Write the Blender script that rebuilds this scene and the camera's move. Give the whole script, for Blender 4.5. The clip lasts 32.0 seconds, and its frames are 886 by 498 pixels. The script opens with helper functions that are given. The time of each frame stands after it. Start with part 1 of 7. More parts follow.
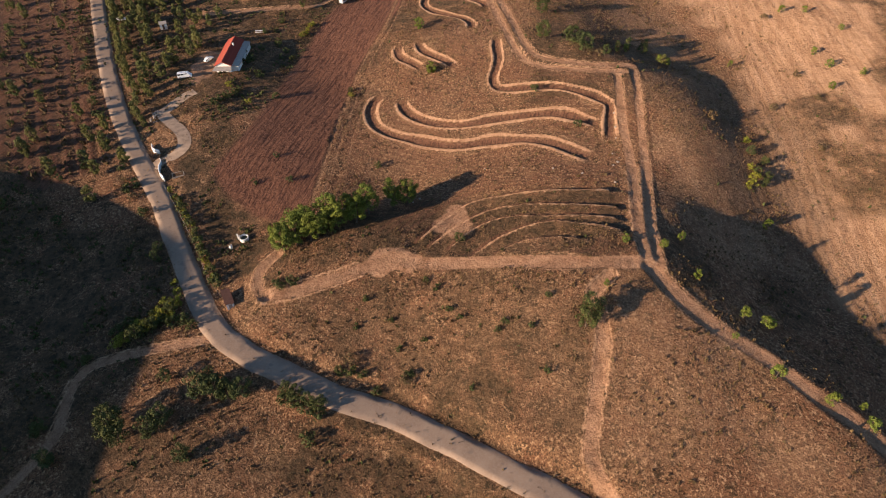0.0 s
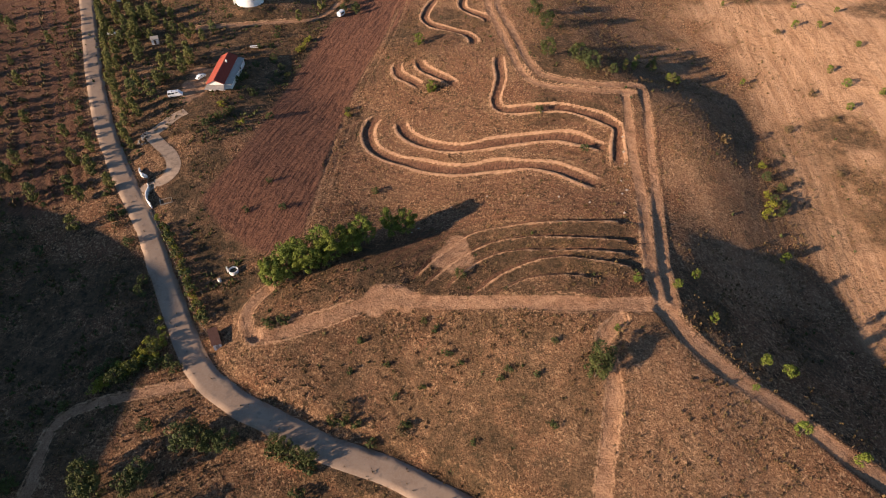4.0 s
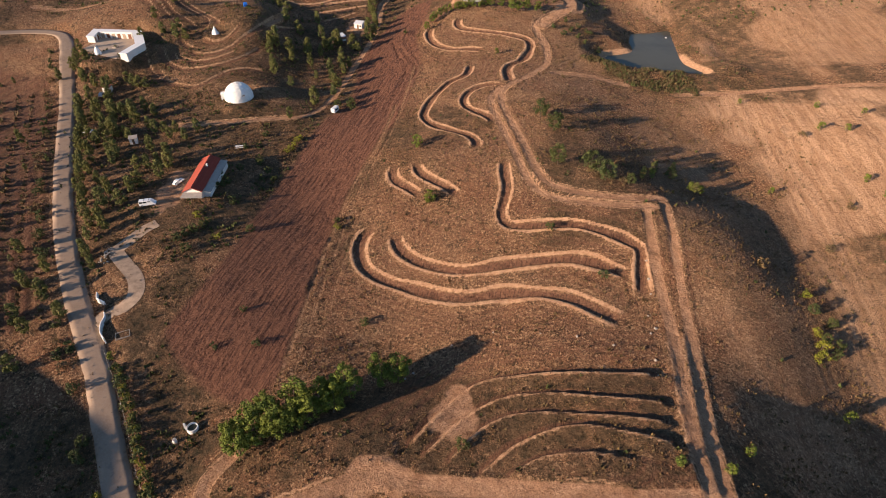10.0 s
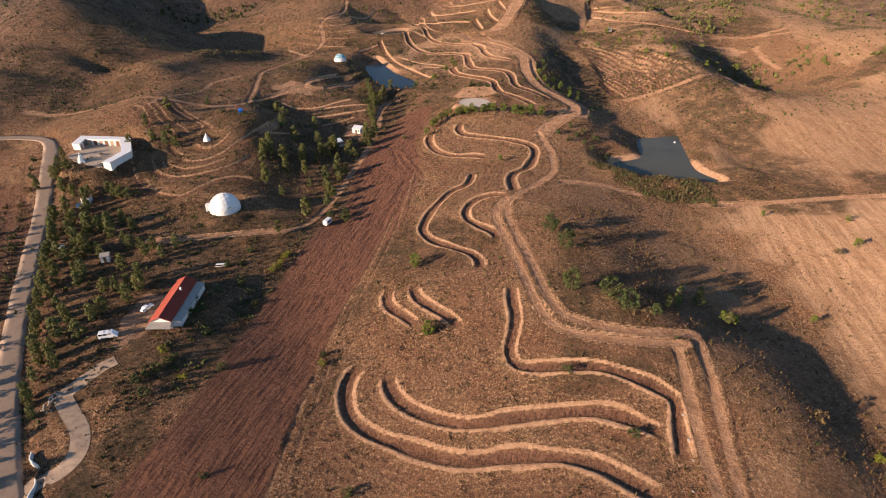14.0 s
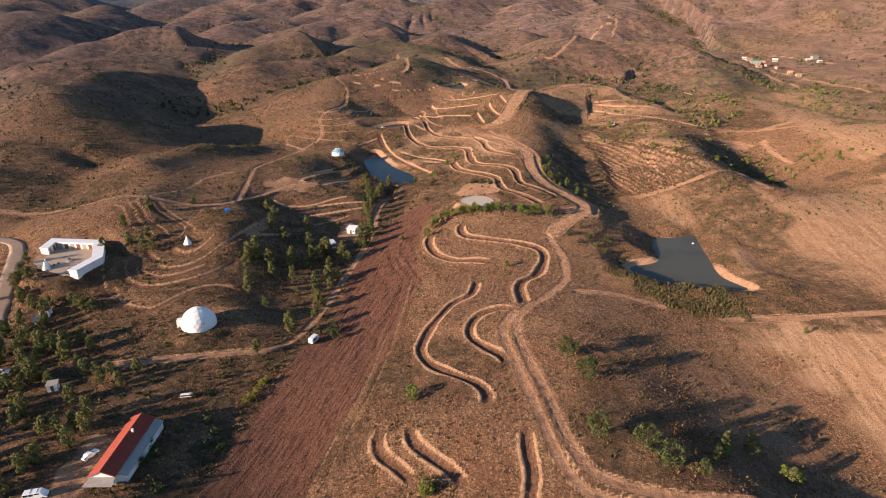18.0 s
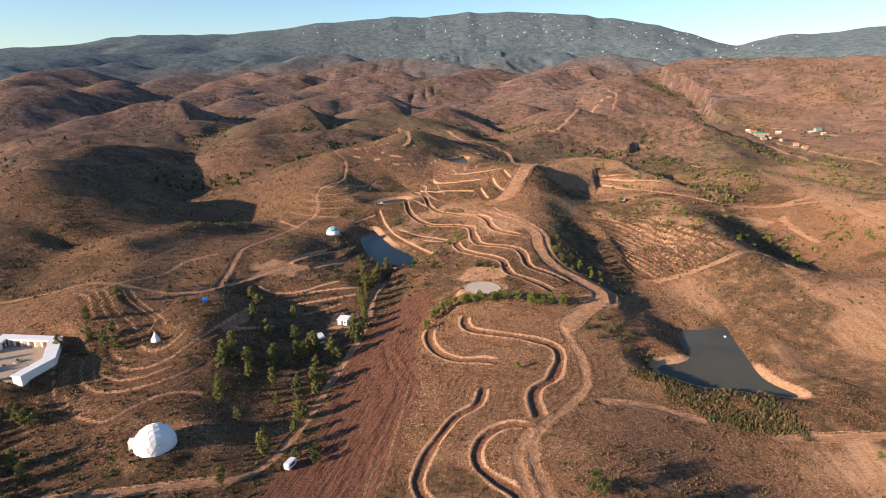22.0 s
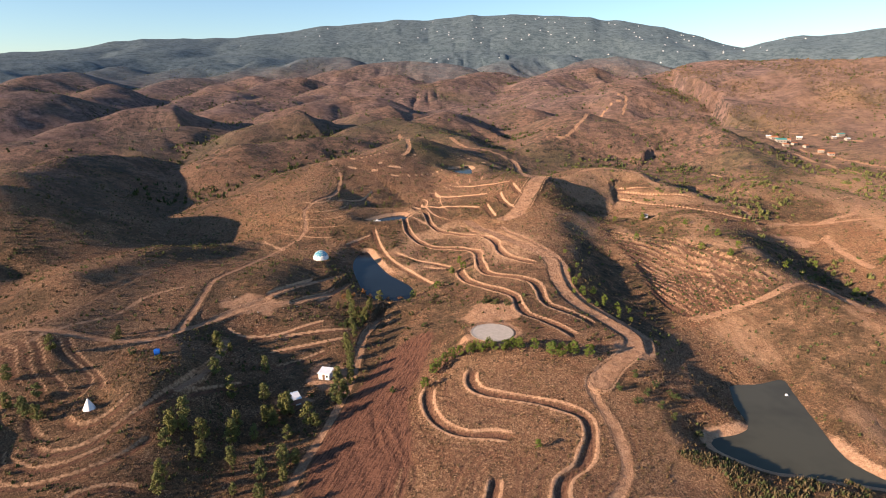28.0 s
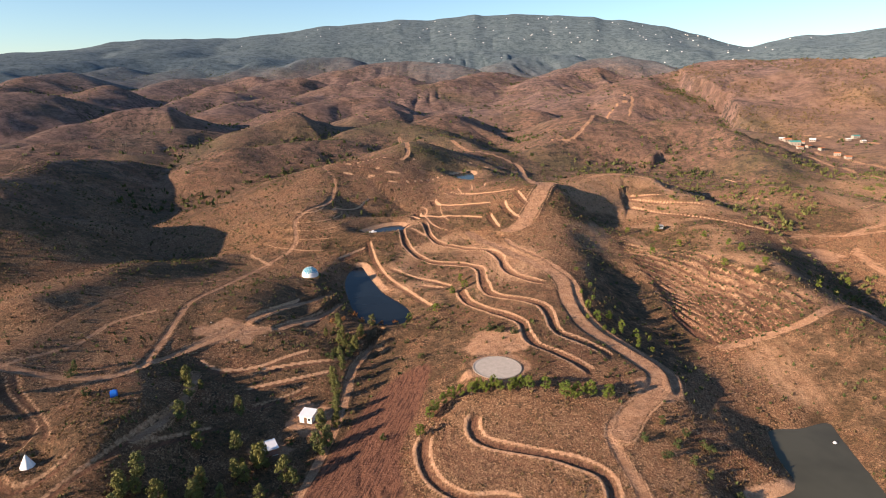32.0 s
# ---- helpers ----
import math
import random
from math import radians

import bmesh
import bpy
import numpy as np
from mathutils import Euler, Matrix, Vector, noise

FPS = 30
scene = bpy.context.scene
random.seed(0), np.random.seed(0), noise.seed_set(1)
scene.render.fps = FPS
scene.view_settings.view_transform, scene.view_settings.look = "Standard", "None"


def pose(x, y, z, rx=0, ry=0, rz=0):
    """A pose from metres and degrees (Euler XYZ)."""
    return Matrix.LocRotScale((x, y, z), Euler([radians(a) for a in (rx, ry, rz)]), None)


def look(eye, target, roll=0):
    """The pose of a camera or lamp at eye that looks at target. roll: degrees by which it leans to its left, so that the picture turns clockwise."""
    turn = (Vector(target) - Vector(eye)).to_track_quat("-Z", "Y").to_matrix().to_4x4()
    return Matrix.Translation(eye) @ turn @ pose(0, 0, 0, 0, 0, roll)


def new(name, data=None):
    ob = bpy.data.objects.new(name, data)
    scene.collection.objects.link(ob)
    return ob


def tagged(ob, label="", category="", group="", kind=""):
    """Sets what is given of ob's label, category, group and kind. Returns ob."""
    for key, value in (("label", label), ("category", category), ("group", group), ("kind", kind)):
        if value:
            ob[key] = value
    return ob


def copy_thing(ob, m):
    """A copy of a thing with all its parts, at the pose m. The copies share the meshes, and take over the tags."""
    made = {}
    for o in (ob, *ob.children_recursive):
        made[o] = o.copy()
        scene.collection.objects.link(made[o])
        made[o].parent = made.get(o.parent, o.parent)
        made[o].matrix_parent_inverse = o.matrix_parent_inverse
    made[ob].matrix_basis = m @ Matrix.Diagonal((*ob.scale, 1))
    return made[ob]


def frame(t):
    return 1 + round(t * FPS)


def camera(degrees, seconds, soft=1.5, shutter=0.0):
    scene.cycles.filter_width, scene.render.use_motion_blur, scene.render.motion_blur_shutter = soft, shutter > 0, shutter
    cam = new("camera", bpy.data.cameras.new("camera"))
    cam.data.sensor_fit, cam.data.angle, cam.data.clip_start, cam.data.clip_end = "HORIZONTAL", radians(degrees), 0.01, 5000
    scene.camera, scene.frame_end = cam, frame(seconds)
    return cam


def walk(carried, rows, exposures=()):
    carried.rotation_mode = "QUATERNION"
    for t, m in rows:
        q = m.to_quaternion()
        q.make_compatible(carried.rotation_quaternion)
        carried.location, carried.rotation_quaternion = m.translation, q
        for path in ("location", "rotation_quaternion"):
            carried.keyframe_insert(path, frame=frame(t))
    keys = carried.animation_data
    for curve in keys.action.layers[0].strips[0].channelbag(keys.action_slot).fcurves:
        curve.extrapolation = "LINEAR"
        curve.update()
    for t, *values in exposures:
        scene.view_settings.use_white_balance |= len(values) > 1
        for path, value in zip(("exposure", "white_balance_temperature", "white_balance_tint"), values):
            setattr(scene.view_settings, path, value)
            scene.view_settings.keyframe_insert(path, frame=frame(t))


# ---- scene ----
cam = camera(74.20, 32.0, soft=1.0)
# seconds, eye, pitch, yaw, roll
PATH = [(0, 0.01, 0.00, 109.97, -44.341, 0.016, 0.102),
        (1, 0.11, 2.22, 109.73, -44.180, 0.119, 0.029),
        (2, 0.28, 5.18, 109.97, -44.241, 0.204, 0.039),
        (3, 0.38, 8.44, 110.20, -44.260, 0.221, 0.084),
        (3.5, 0.45, 10.09, 110.29, -44.235, 0.258, 0.040),
        (5.5, 0.48, 17.78, 110.52, -44.206, 0.248, 0.079),
        (6, 0.45, 19.97, 110.58, -44.128, 0.210, 0.098),
        (7, 0.47, 24.86, 110.67, -43.786, 0.259, 0.131),
        (8, 0.58, 30.11, 110.77, -42.407, 0.277, 0.118),
        (9, 0.76, 35.39, 110.46, -40.313, 0.312, 0.167),
        (10, 0.53, 41.36, 110.21, -38.288, 0.300, 0.219),
        (11, 0.41, 47.39, 110.16, -36.254, 0.324, 0.205),
        (12, 0.44, 53.59, 109.85, -34.190, 0.386, 0.171),
        (13, 0.63, 60.09, 109.85, -32.203, 0.478, 0.091),
        (14, 0.88, 66.62, 109.66, -30.219, 0.563, 0.060),
        (14.5, 0.85, 69.75, 109.76, -29.300, 0.585, 0.069),
        (16.5, 0.60, 82.86, 109.85, -25.382, 0.588, 0.104),
        (17, 0.68, 86.27, 109.88, -24.368, 0.601, 0.102),
        (18, 0.33, 93.18, 109.69, -22.391, 0.601, 0.069),
        (19, 0.36, 100.25, 109.83, -20.470, 0.675, 0.084),
        (20, 0.16, 107.40, 109.90, -18.668, 0.713, 0.083),
        (21, -0.06, 114.54, 109.68, -16.933, 0.745, 0.032),
        (22, 0.15, 121.41, 110.05, -15.908, 0.821, -0.022),
        (23, 0.26, 128.46, 110.06, -15.743, 0.901, -0.086),
        (24, -0.16, 135.80, 110.13, -15.742, 0.948, -0.143),
        (25, 0.24, 143.15, 110.16, -15.678, 1.011, -0.160),
        (25.5, 0.39, 146.41, 110.24, -15.677, 1.059, -0.196),
        (27.5, 0.25, 160.47, 110.76, -15.620, 1.161, -0.199),
        (28, 0.20, 164.07, 110.88, -15.613, 1.187, -0.191),
        (29, -0.13, 170.78, 111.25, -15.604, 1.218, -0.168),
        (30, 0.03, 177.45, 111.35, -15.598, 1.257, -0.201),
        (31, 0.41, 183.80, 111.35, -15.572, 1.321, -0.247),
        (32, 0.90, 190.00, 111.63, -15.599, 1.413, -0.252)]
walk(cam, [(t, pose(x, y, z, 90 + pitch, 0, yaw) @ pose(0, 0, 0, 0, 0, roll)) for t, x, y, z, pitch, yaw, roll in PATH],
     exposures=((0, 0.95, 6900, 14), (6, 0.95, 6900, 14), (13, 1.0, 6850, 14), (19, 1.1, 6600, 14), (24, 1.18, 6560, 14), (32, 1.18, 6600, 14)))

# ---- sky and sun ----
SUN_AZ, SUN_EL = radians(208), radians(15)          # towards the sun, from +x anticlockwise
world = bpy.data.worlds.new("sky")
scene.world = world
world.use_nodes = True
wn = world.node_tree
sky = wn.nodes.new("ShaderNodeTexSky")
sky.sky_type, sky.sun_disc = "NISHITA", False
sky.sun_elevation, sky.sun_rotation = SUN_EL, radians(90) - SUN_AZ
sky.altitude, sky.air_density, sky.dust_density = 150, 1.0, 0.2
sky.ozone_density = 3.5
wn.nodes["Background"].inputs["Strength"].default_value = 0.093
wn.links.new(sky.outputs["Color"], wn.nodes["Background"].inputs["Color"])
sun = new("sun", bpy.data.lights.new("sun", "SUN"))
sun.data.energy, sun.data.angle, sun.data.color = 5.0, radians(0.55), (1.0, 0.79, 0.60)
sun.matrix_world = look((0, 0, 500), (-math.cos(SUN_EL) * math.cos(SUN_AZ), -math.cos(SUN_EL) * math.sin(SUN_AZ), 500 - math.sin(SUN_EL)))


# ---- materials ----
class Mat:
    """Small builder for node materials in world-size coordinates."""

    def __init__(self, name, rough=0.9, metal=0.0, spec=0.3):
        self.m = bpy.data.materials.new(name)
        self.m.use_nodes = True
        self.t = self.m.node_tree
        self.p = self.t.nodes["Principled BSDF"]
        self.p.inputs["Roughness"].default_value = rough
        self.p.inputs["Metallic"].default_value = metal
        self.p.inputs["Specular IOR Level"].default_value = spec
        self.at = self.node("ShaderNodeTexCoord").outputs["Object"]

    def node(self, kind, **values):
        n = self.t.nodes.new(kind)
        for key, value in values.items():
            n.inputs[key].default_value = value
        return n

    def link(self, a, b):
        self.t.links.new(a, b)

    def noise(self, scale, detail=4, rough=0.6, stretch=None, turn=0.0):
        n = self.node("ShaderNodeTexNoise", Scale=scale, Detail=detail, Roughness=rough)
        src = self.at
        if stretch:
            g = self.node("ShaderNodeMapping", Scale=tuple(1 / v for v in stretch), Rotation=(0, 0, turn))
            g.vector_type = "TEXTURE"
            self.link(src, g.inputs["Vector"])
            src = g.outputs["Vector"]
        self.link(src, n.inputs["Vector"])
        return n.outputs["Fac"]

    def cut(self, value, low, high):
        n = self.node("ShaderNodeMapRange")
        n.inputs["From Min"].default_value, n.inputs["From Max"].default_value = low, high
        self.link(value, n.inputs["Value"])
        return n.outputs["Result"]

    def maths(self, how, a, b):
        n = self.node("ShaderNodeMath")
        n.operation = how
        for slot, v in zip(n.inputs, (a, b)):
            if isinstance(v, (int, float)):
                slot.default_value = v
            else:
                self.link(v, slot)
        return n.outputs["Value"]

    def mix(self, fac, a, b, how="MIX"):
        n = self.node("ShaderNodeMix")
        n.data_type, n.blend_type = "RGBA", how
        for slot, v in ((n.inputs[0], fac), (n.inputs[6], a), (n.inputs[7], b)):
            if isinstance(v, (int, float)):
                slot.default_value = v
            elif isinstance(v, tuple):
                slot.default_value = (*v, 1)
            else:
                self.link(v, slot)
        return n.outputs[2]

    def attribute(self, name):
        n = self.node("ShaderNodeAttribute")
        n.attribute_name = name
        return n.outputs["Fac"]

    def island(self):
        return self.node("ShaderNodeNewGeometry").outputs["Random Per Island"]

    def each(self):
        return self.node("ShaderNodeObjectInfo").outputs["Random"]

    def bump(self, value, strength, distance):
        n = self.node("ShaderNodeBump", Strength=strength, Distance=distance)
        self.link(value, n.inputs["Height"])
        self.link(n.outputs["Normal"], self.p.inputs["Normal"])

    def done(self, colour, rough=None):
        if isinstance(colour, tuple):
            self.p.inputs["Base Color"].default_value = (*colour, 1)
        else:
            self.link(colour, self.p.inputs["Base Color"])
        if rough is not None:
            self.link(rough, self.p.inputs["Roughness"])
        return self.m


def plain(name, colour, rough=0.7, metal=0.0, vary=0.25, size=1.5, relief=0.0):
    """A painted, rendered or metal surface with stains at two scales."""
    k = Mat(name, rough, metal)
    dark = tuple(c * (1 - vary) for c in colour)
    c = k.mix(k.cut(k.noise(size, 5), 0.35, 0.7), colour, dark)
    c = k.mix(k.maths("MULTIPLY", k.cut(k.noise(size * 9, 3), 0.5, 0.8), 0.5), c, tuple(v * (1 - vary) for v in dark))
    if relief:
        k.bump(k.noise(size * 12, 3), 0.5, relief)
    return k.done(c)


def ground_material():
    k = Mat("dry_earth", 0.95, spec=0.15)
    big, mid, fine, grit = k.noise(0.012, 5), k.noise(0.09, 6, 0.65), k.noise(0.9, 6, 0.7), k.noise(3.2, 5, 0.75)
    soil = k.mix(k.cut(big, 0.35, 0.65), (0.19, 0.085, 0.044), (0.26, 0.132, 0.068))
    straw = k.mix(k.cut(fine, 0.35, 0.65), (0.105, 0.052, 0.028), (0.37, 0.215, 0.115))
    c = k.mix(k.cut(mid, 0.38, 0.6), soil, straw)
    c = k.mix(k.cut(grit, 0.5, 0.56), c, (0.075, 0.039, 0.021))
    c = k.mix(k.cut(k.noise(0.33, 7, 0.8), 0.545, 0.575), c, (0.062, 0.038, 0.02))
    c = k.mix(k.cut(k.noise(1.5, 5, 0.75), 0.55, 0.59), c, (0.44, 0.265, 0.145))
    # pale stubble of the eastern field
    rows = k.noise(0.55, 5, 0.65, (1.0, 0.07, 1.0), radians(-7))
    pale = k.mix(k.cut(rows, 0.38, 0.62), (0.32, 0.178, 0.098), (0.50, 0.305, 0.178))
    pale = k.mix(k.cut(grit, 0.55, 0.7), pale, (0.23, 0.125, 0.068))
    c = k.mix(k.attribute("stubble"), c, pale)
    # scrub cover, also used to put shade into knoll and valley floor
    scrub = k.mix(k.cut(k.noise(0.6, 5, 0.7), 0.38, 0.62), (0.03, 0.026, 0.014), (0.12, 0.072, 0.038))
    c = k.mix(k.maths("MULTIPLY", k.attribute("scrub"), k.cut(k.noise(0.16, 7, 0.72), 0.36, 0.54)), c, scrub)
    # ploughed red soil
    clods = k.noise(1.6, 6, 0.75)
    red = k.mix(k.cut(clods, 0.35, 0.65), (0.1, 0.042, 0.026), (0.185, 0.086, 0.052))
    furrow = k.noise(2.1, 4, 0.65, (1.0, 0.05, 1.0), radians(-15.6))
    red = k.mix(k.cut(furrow, 0.42, 0.56), red, (0.19, 0.088, 0.053))
    red = k.mix(k.cut(furrow, 0.5, 0.36), red, (0.07, 0.034, 0.023))
    c = k.mix(k.attribute("plough"), c, red)
    # hill country and the wooded mountain; distance haze is put into their colours
    hill = k.mix(k.cut(k.noise(0.06, 9, 0.82), 0.38, 0.58), (0.065, 0.04, 0.03), (0.27, 0.152, 0.10))
    hill = k.mix(k.cut(k.noise(0.007, 5, 0.6), 0.5, 0.68), hill, (0.105, 0.088, 0.045))
    hill = k.mix(k.cut(k.noise(0.02, 8, 0.75, (1, 3, 1)), 0.62, 0.68), hill, (0.36, 0.21, 0.125))
    hill = k.mix(k.cut(k.noise(0.2, 4, 0.7), 0.56, 0.62), hill, (0.04, 0.036, 0.022))
    c = k.mix(k.maths("MULTIPLY", k.attribute("hills"), 0.85), c, hill)
    # woodland green shifted to blue-grey, a painted distance haze
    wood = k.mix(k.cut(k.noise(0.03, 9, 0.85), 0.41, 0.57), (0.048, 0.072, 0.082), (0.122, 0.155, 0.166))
    # dull purple tint painted over the far hills as haze
    haze = k.mix(k.cut(k.noise(0.05, 9, 0.75), 0.38, 0.6), (0.08, 0.054, 0.048), (0.25, 0.155, 0.122))
    c = k.mix(k.maths("MULTIPLY", k.attribute("haze"), k.cut(k.noise(0.008, 6, 0.65), 0.3, 0.55)), c, haze)
    tufted = k.maths("MULTIPLY", k.cut(k.noise(0.11, 6, 0.8), 0.49, 0.57), k.cut(k.noise(0.013, 4, 0.6), 0.3, 0.6))
    c = k.mix(k.maths("MULTIPLY", k.attribute("hills"), tufted), c, (0.052, 0.043, 0.033))
    c = k.mix(k.attribute("hazy_forest"), c, wood)
    # bare tracks and banks
    bare = k.mix(k.cut(k.noise(0.35, 6, 0.7), 0.35, 0.65), (0.34, 0.18, 0.10), (0.49, 0.29, 0.172))
    bare = k.mix(k.maths("MULTIPLY", k.cut(grit, 0.48, 0.62), 0.7), bare, (0.20, 0.105, 0.06))
    bare = k.mix(k.maths("MULTIPLY", k.cut(k.noise(0.22, 7, 0.8), 0.5, 0.62), 0.55), bare, (0.15, 0.08, 0.046))
    edge = k.maths("ADD", k.attribute("bare"), k.maths("MULTIPLY", k.maths("SUBTRACT", k.noise(0.8, 5, 0.7), 0.5), 0.8))
    c = k.mix(k.cut(edge, 0.36, 0.62), c, bare)
    pale_bank = k.mix(k.cut(fine, 0.35, 0.65), (0.40, 0.21, 0.115), (0.62, 0.385, 0.225))
    bank = k.maths("ADD", k.attribute("bank"), k.maths("MULTIPLY", k.maths("SUBTRACT", k.noise(1.1, 5, 0.7), 0.5), 1.0))
    c = k.mix(k.cut(bank, 0.38, 0.65), c, pale_bank)
    k.p.inputs["Diffuse Roughness"].default_value = 0.45
    k.bump(k.maths("ADD", k.maths("MULTIPLY", k.noise(1.6, 8, 0.8), 1.0), k.maths("MULTIPLY", k.noise(0.11, 7, 0.7), 4.0)), 1.0, 0.6)
    return k.done(c)


def leaf_material(name, dark, light):
    k = Mat(name, 0.75, spec=0.2)
    c = k.mix(k.island(), dark, light)
    c = k.mix(k.maths("MULTIPLY", k.each(), 0.5), c, tuple(0.5 * (a + b) * f for a, b, f in zip(dark, light, (1.35, 1.1, 0.8))))
    k.p.inputs["Subsurface Weight"].default_value = 0.0
    return k.done(c)


def asphalt_material():
    k = Mat("worn_asphalt", 0.9, spec=0.25)
    c = k.mix(k.cut(k.noise(0.25, 5), 0.35, 0.65), (0.235, 0.162, 0.115), (0.30, 0.215, 0.155))
    c = k.mix(k.cut(k.noise(2.4, 6, 0.75), 0.45, 0.75), c, (0.30, 0.23, 0.172))
    c = k.mix(k.maths("MULTIPLY", k.cut(k.noise(0.6, 3, 0.5), 0.6, 0.68), 0.5), c, (0.15, 0.12, 0.10))
    k.bump(k.noise(9, 4), 0.3, 0.02)
    return k.done(c)


def water_material(name, colour):
    k = Mat(name, 0.12, spec=0.045)
    k.bump(k.noise(0.9, 4), 0.12, 0.05)
    return k.done(k.mix(k.cut(k.noise(0.05, 3), 0.4, 0.6), colour, tuple(c * 1.25 for c in colour)))


GROUND, ASPHALT = ground_material(), asphalt_material()
WATER_GREEN, WATER_BLUE = water_material("silty_water", (0.07, 0.066, 0.046)), water_material("deep_water", (0.012, 0.017, 0.022))
LEAF_PINE = leaf_material("pine_needles", (0.055, 0.085, 0.014), (0.165, 0.20, 0.036))
LEAF_GUM = leaf_material("grey_green_leaves", (0.062, 0.074, 0.024), (0.17, 0.17, 0.055))
LEAF_OAK = leaf_material("dark_leaves", (0.03, 0.045, 0.015), (0.085, 0.10, 0.032))
LEAF_DRY = leaf_material("dry_twigs", (0.07, 0.05, 0.027), (0.17, 0.125, 0.06))
LEAF_STRAW = leaf_material("dry_grass", (0.12, 0.062, 0.032), (0.27, 0.155, 0.082))
LEAF_LIME = leaf_material("yellow_green_leaves", (0.10, 0.12, 0.015), (0.23, 0.23, 0.035))
LEAF_RUST = leaf_material("rust_leaves", (0.16, 0.07, 0.02), (0.30, 0.14, 0.045))
BARK = plain("bark", (0.12, 0.085, 0.06), 0.95, vary=0.4, size=3)
WHITE = plain("white_render", (0.78, 0.75, 0.70), 0.85, vary=0.10, size=0.6)
WHITE_METAL = plain("white_roof_sheet", (0.80, 0.79, 0.77), 0.55, vary=0.08, size=0.5)
CONCRETE = plain("pale_concrete", (0.42, 0.32, 0.235), 0.9, vary=0.2, size=0.7)
GREY_TILE = plain("grey_sheet", (0.36, 0.32, 0.28), 0.85, vary=0.25, size=0.8)
RED_TILE = plain("red_clay_tile", (0.37, 0.078, 0.05), 0.85, vary=0.25, size=1.2)
DARK = plain("dark_opening", (0.025, 0.022, 0.02), 0.8, vary=0.2)
GLASS = plain("dark_glass", (0.02, 0.025, 0.03), 0.08, vary=0.1)
CANVAS = plain("white_canvas", (0.80, 0.79, 0.76), 0.8, vary=0.07, size=0.8)
TIMBER = plain("weathered_timber", (0.20, 0.12, 0.075), 0.9, vary=0.35, size=2.5)
BRICK_RED = plain("red_brown_sheet", (0.23, 0.10, 0.06), 0.85, vary=0.3, size=1.5)
PAINT_WHITE = plain("white_car_paint", (0.78, 0.78, 0.77), 0.25, vary=0.04, size=0.8)
PAINT_SILVER = plain("silver_car_paint", (0.50, 0.50, 0.50), 0.3, 0.4, vary=0.06, size=0.8)
RUBBER = plain("tyre_rubber", (0.02, 0.02, 0.02), 0.85)
BLUE_SHEET = plain("blue_plastic", (0.02, 0.17, 0.62), 0.45, vary=0.12, size=1.2)
TEAL = plain("teal_canvas", (0.05, 0.30, 0.40), 0.7, vary=0.12, size=1.0)
DRIVE_STONE = plain("stamped_drive", (0.42, 0.3, 0.21), 0.9, vary=0.45, size=0.55, relief=0.03)
FLOOR_STONE = plain("worn_floor_stone", (0.58, 0.48, 0.375), 0.95, vary=0.2, size=0.6, relief=0.02)
STONE = plain("pale_stone", (0.42, 0.35, 0.28), 0.95, vary=0.35, size=1.5, relief=0.05)
STEEL = plain("galvanised_steel", (0.40, 0.40, 0.40), 0.45, 0.7, vary=0.15)
# ---- the lie of the land ----
# spot heights along the valley road, the spine, the east gully, the upper valley and the far hills
WEST_LAND_A = [(-53, 85, -2), (-70, 84, -3.6), (-76, 111, -1.5), (-109, 125, -4), (-90, 153, 2.4), (-112, 176, 2.4), (-92, 194, 7), (-80, 192, 7.2), (-81, 258, 9.8), (-71, 272, 13),
               (-140, 290, 9), (-152, 312, 8), (-51, 150, 3), (-55, 125, -3), (-54, 100, -3.6), (-41, 98, 2.2), (-150, 200, 5), (-200, 150, 10), (-105, 92, -7), (-100, 62, -3),
               (-60, 50, -6)]
WEST_LAND_B = [(-172, 80, 26), (-150, 58, 20.5), (-140, 40, 12), (-134, 18, 11.5), (-195, 95, 24), (-122, 100, -2), (-182, 60, 30), (-250, 390, 33), (-218, 376, 26), (-190, 368, 19.5),
               (-166, 364, 17), (-150, 372, 18.5), (-170, 240, 7), (-56, 234, 4), (-44, 262, 6.5), (-40, 215, 3), (-100, 230, 7), (-210, 300, 12), (-120, 20, -8), (-230, 60, 22),
               (-92, 134, 0.5)]
SPINE_LAND = [(-12, 105, 5.7), (-2, 95, 6.8), (-7, 73, -2), (18, 78, 10.6), (30, 78, 12), (46, 91, 15.2), (43, 104, 13.6), (57, 106, 12), (65, 84, 9), (11, 124, 6.5),
              (9, 137, 4), (-14, 140, -0.5), (50, 147, 8.3), (30, 125, 10.5), (-25, 189, 3), (-19, 214, 9), (18, 230, 14.4), (-8, 224, 12.2), (26, 263, 16.2), (61, 184, 16.7),
              (35, 201, 17), (78, 194, 10.5), (73, 207, 10), (22, 305, 15), (37, 245, 17), (30, 160, 9.5), (0, 160, 5), (0, 50, -5), (40, 50, 4), (-30, 120, 4.5),
              (20, 185, 13), (-28, 160, 1.5)]
EAST_LAND_A = [(92, 97, -1.2), (86, 112, 1.2), (80, 100, 2.2), (84, 88, 1), (70, 118, 6.2), (51, 93, 15.2), (93, 139, 3.4), (78, 142, 9.4), (84, 152, 9.2), (84, 166, 12),
               (86, 186, 12), (79, 126, 7.6), (123, 162, 9), (140, 231, 15), (135, 237, 12.8), (101, 272, 10.4), (121, 270, 12), (108, 301, 10), (85, 316, 10.6), (96, 347, 10),
               (120, 310, 9.6), (115, 330, 9.2), (180, 180, 20)]
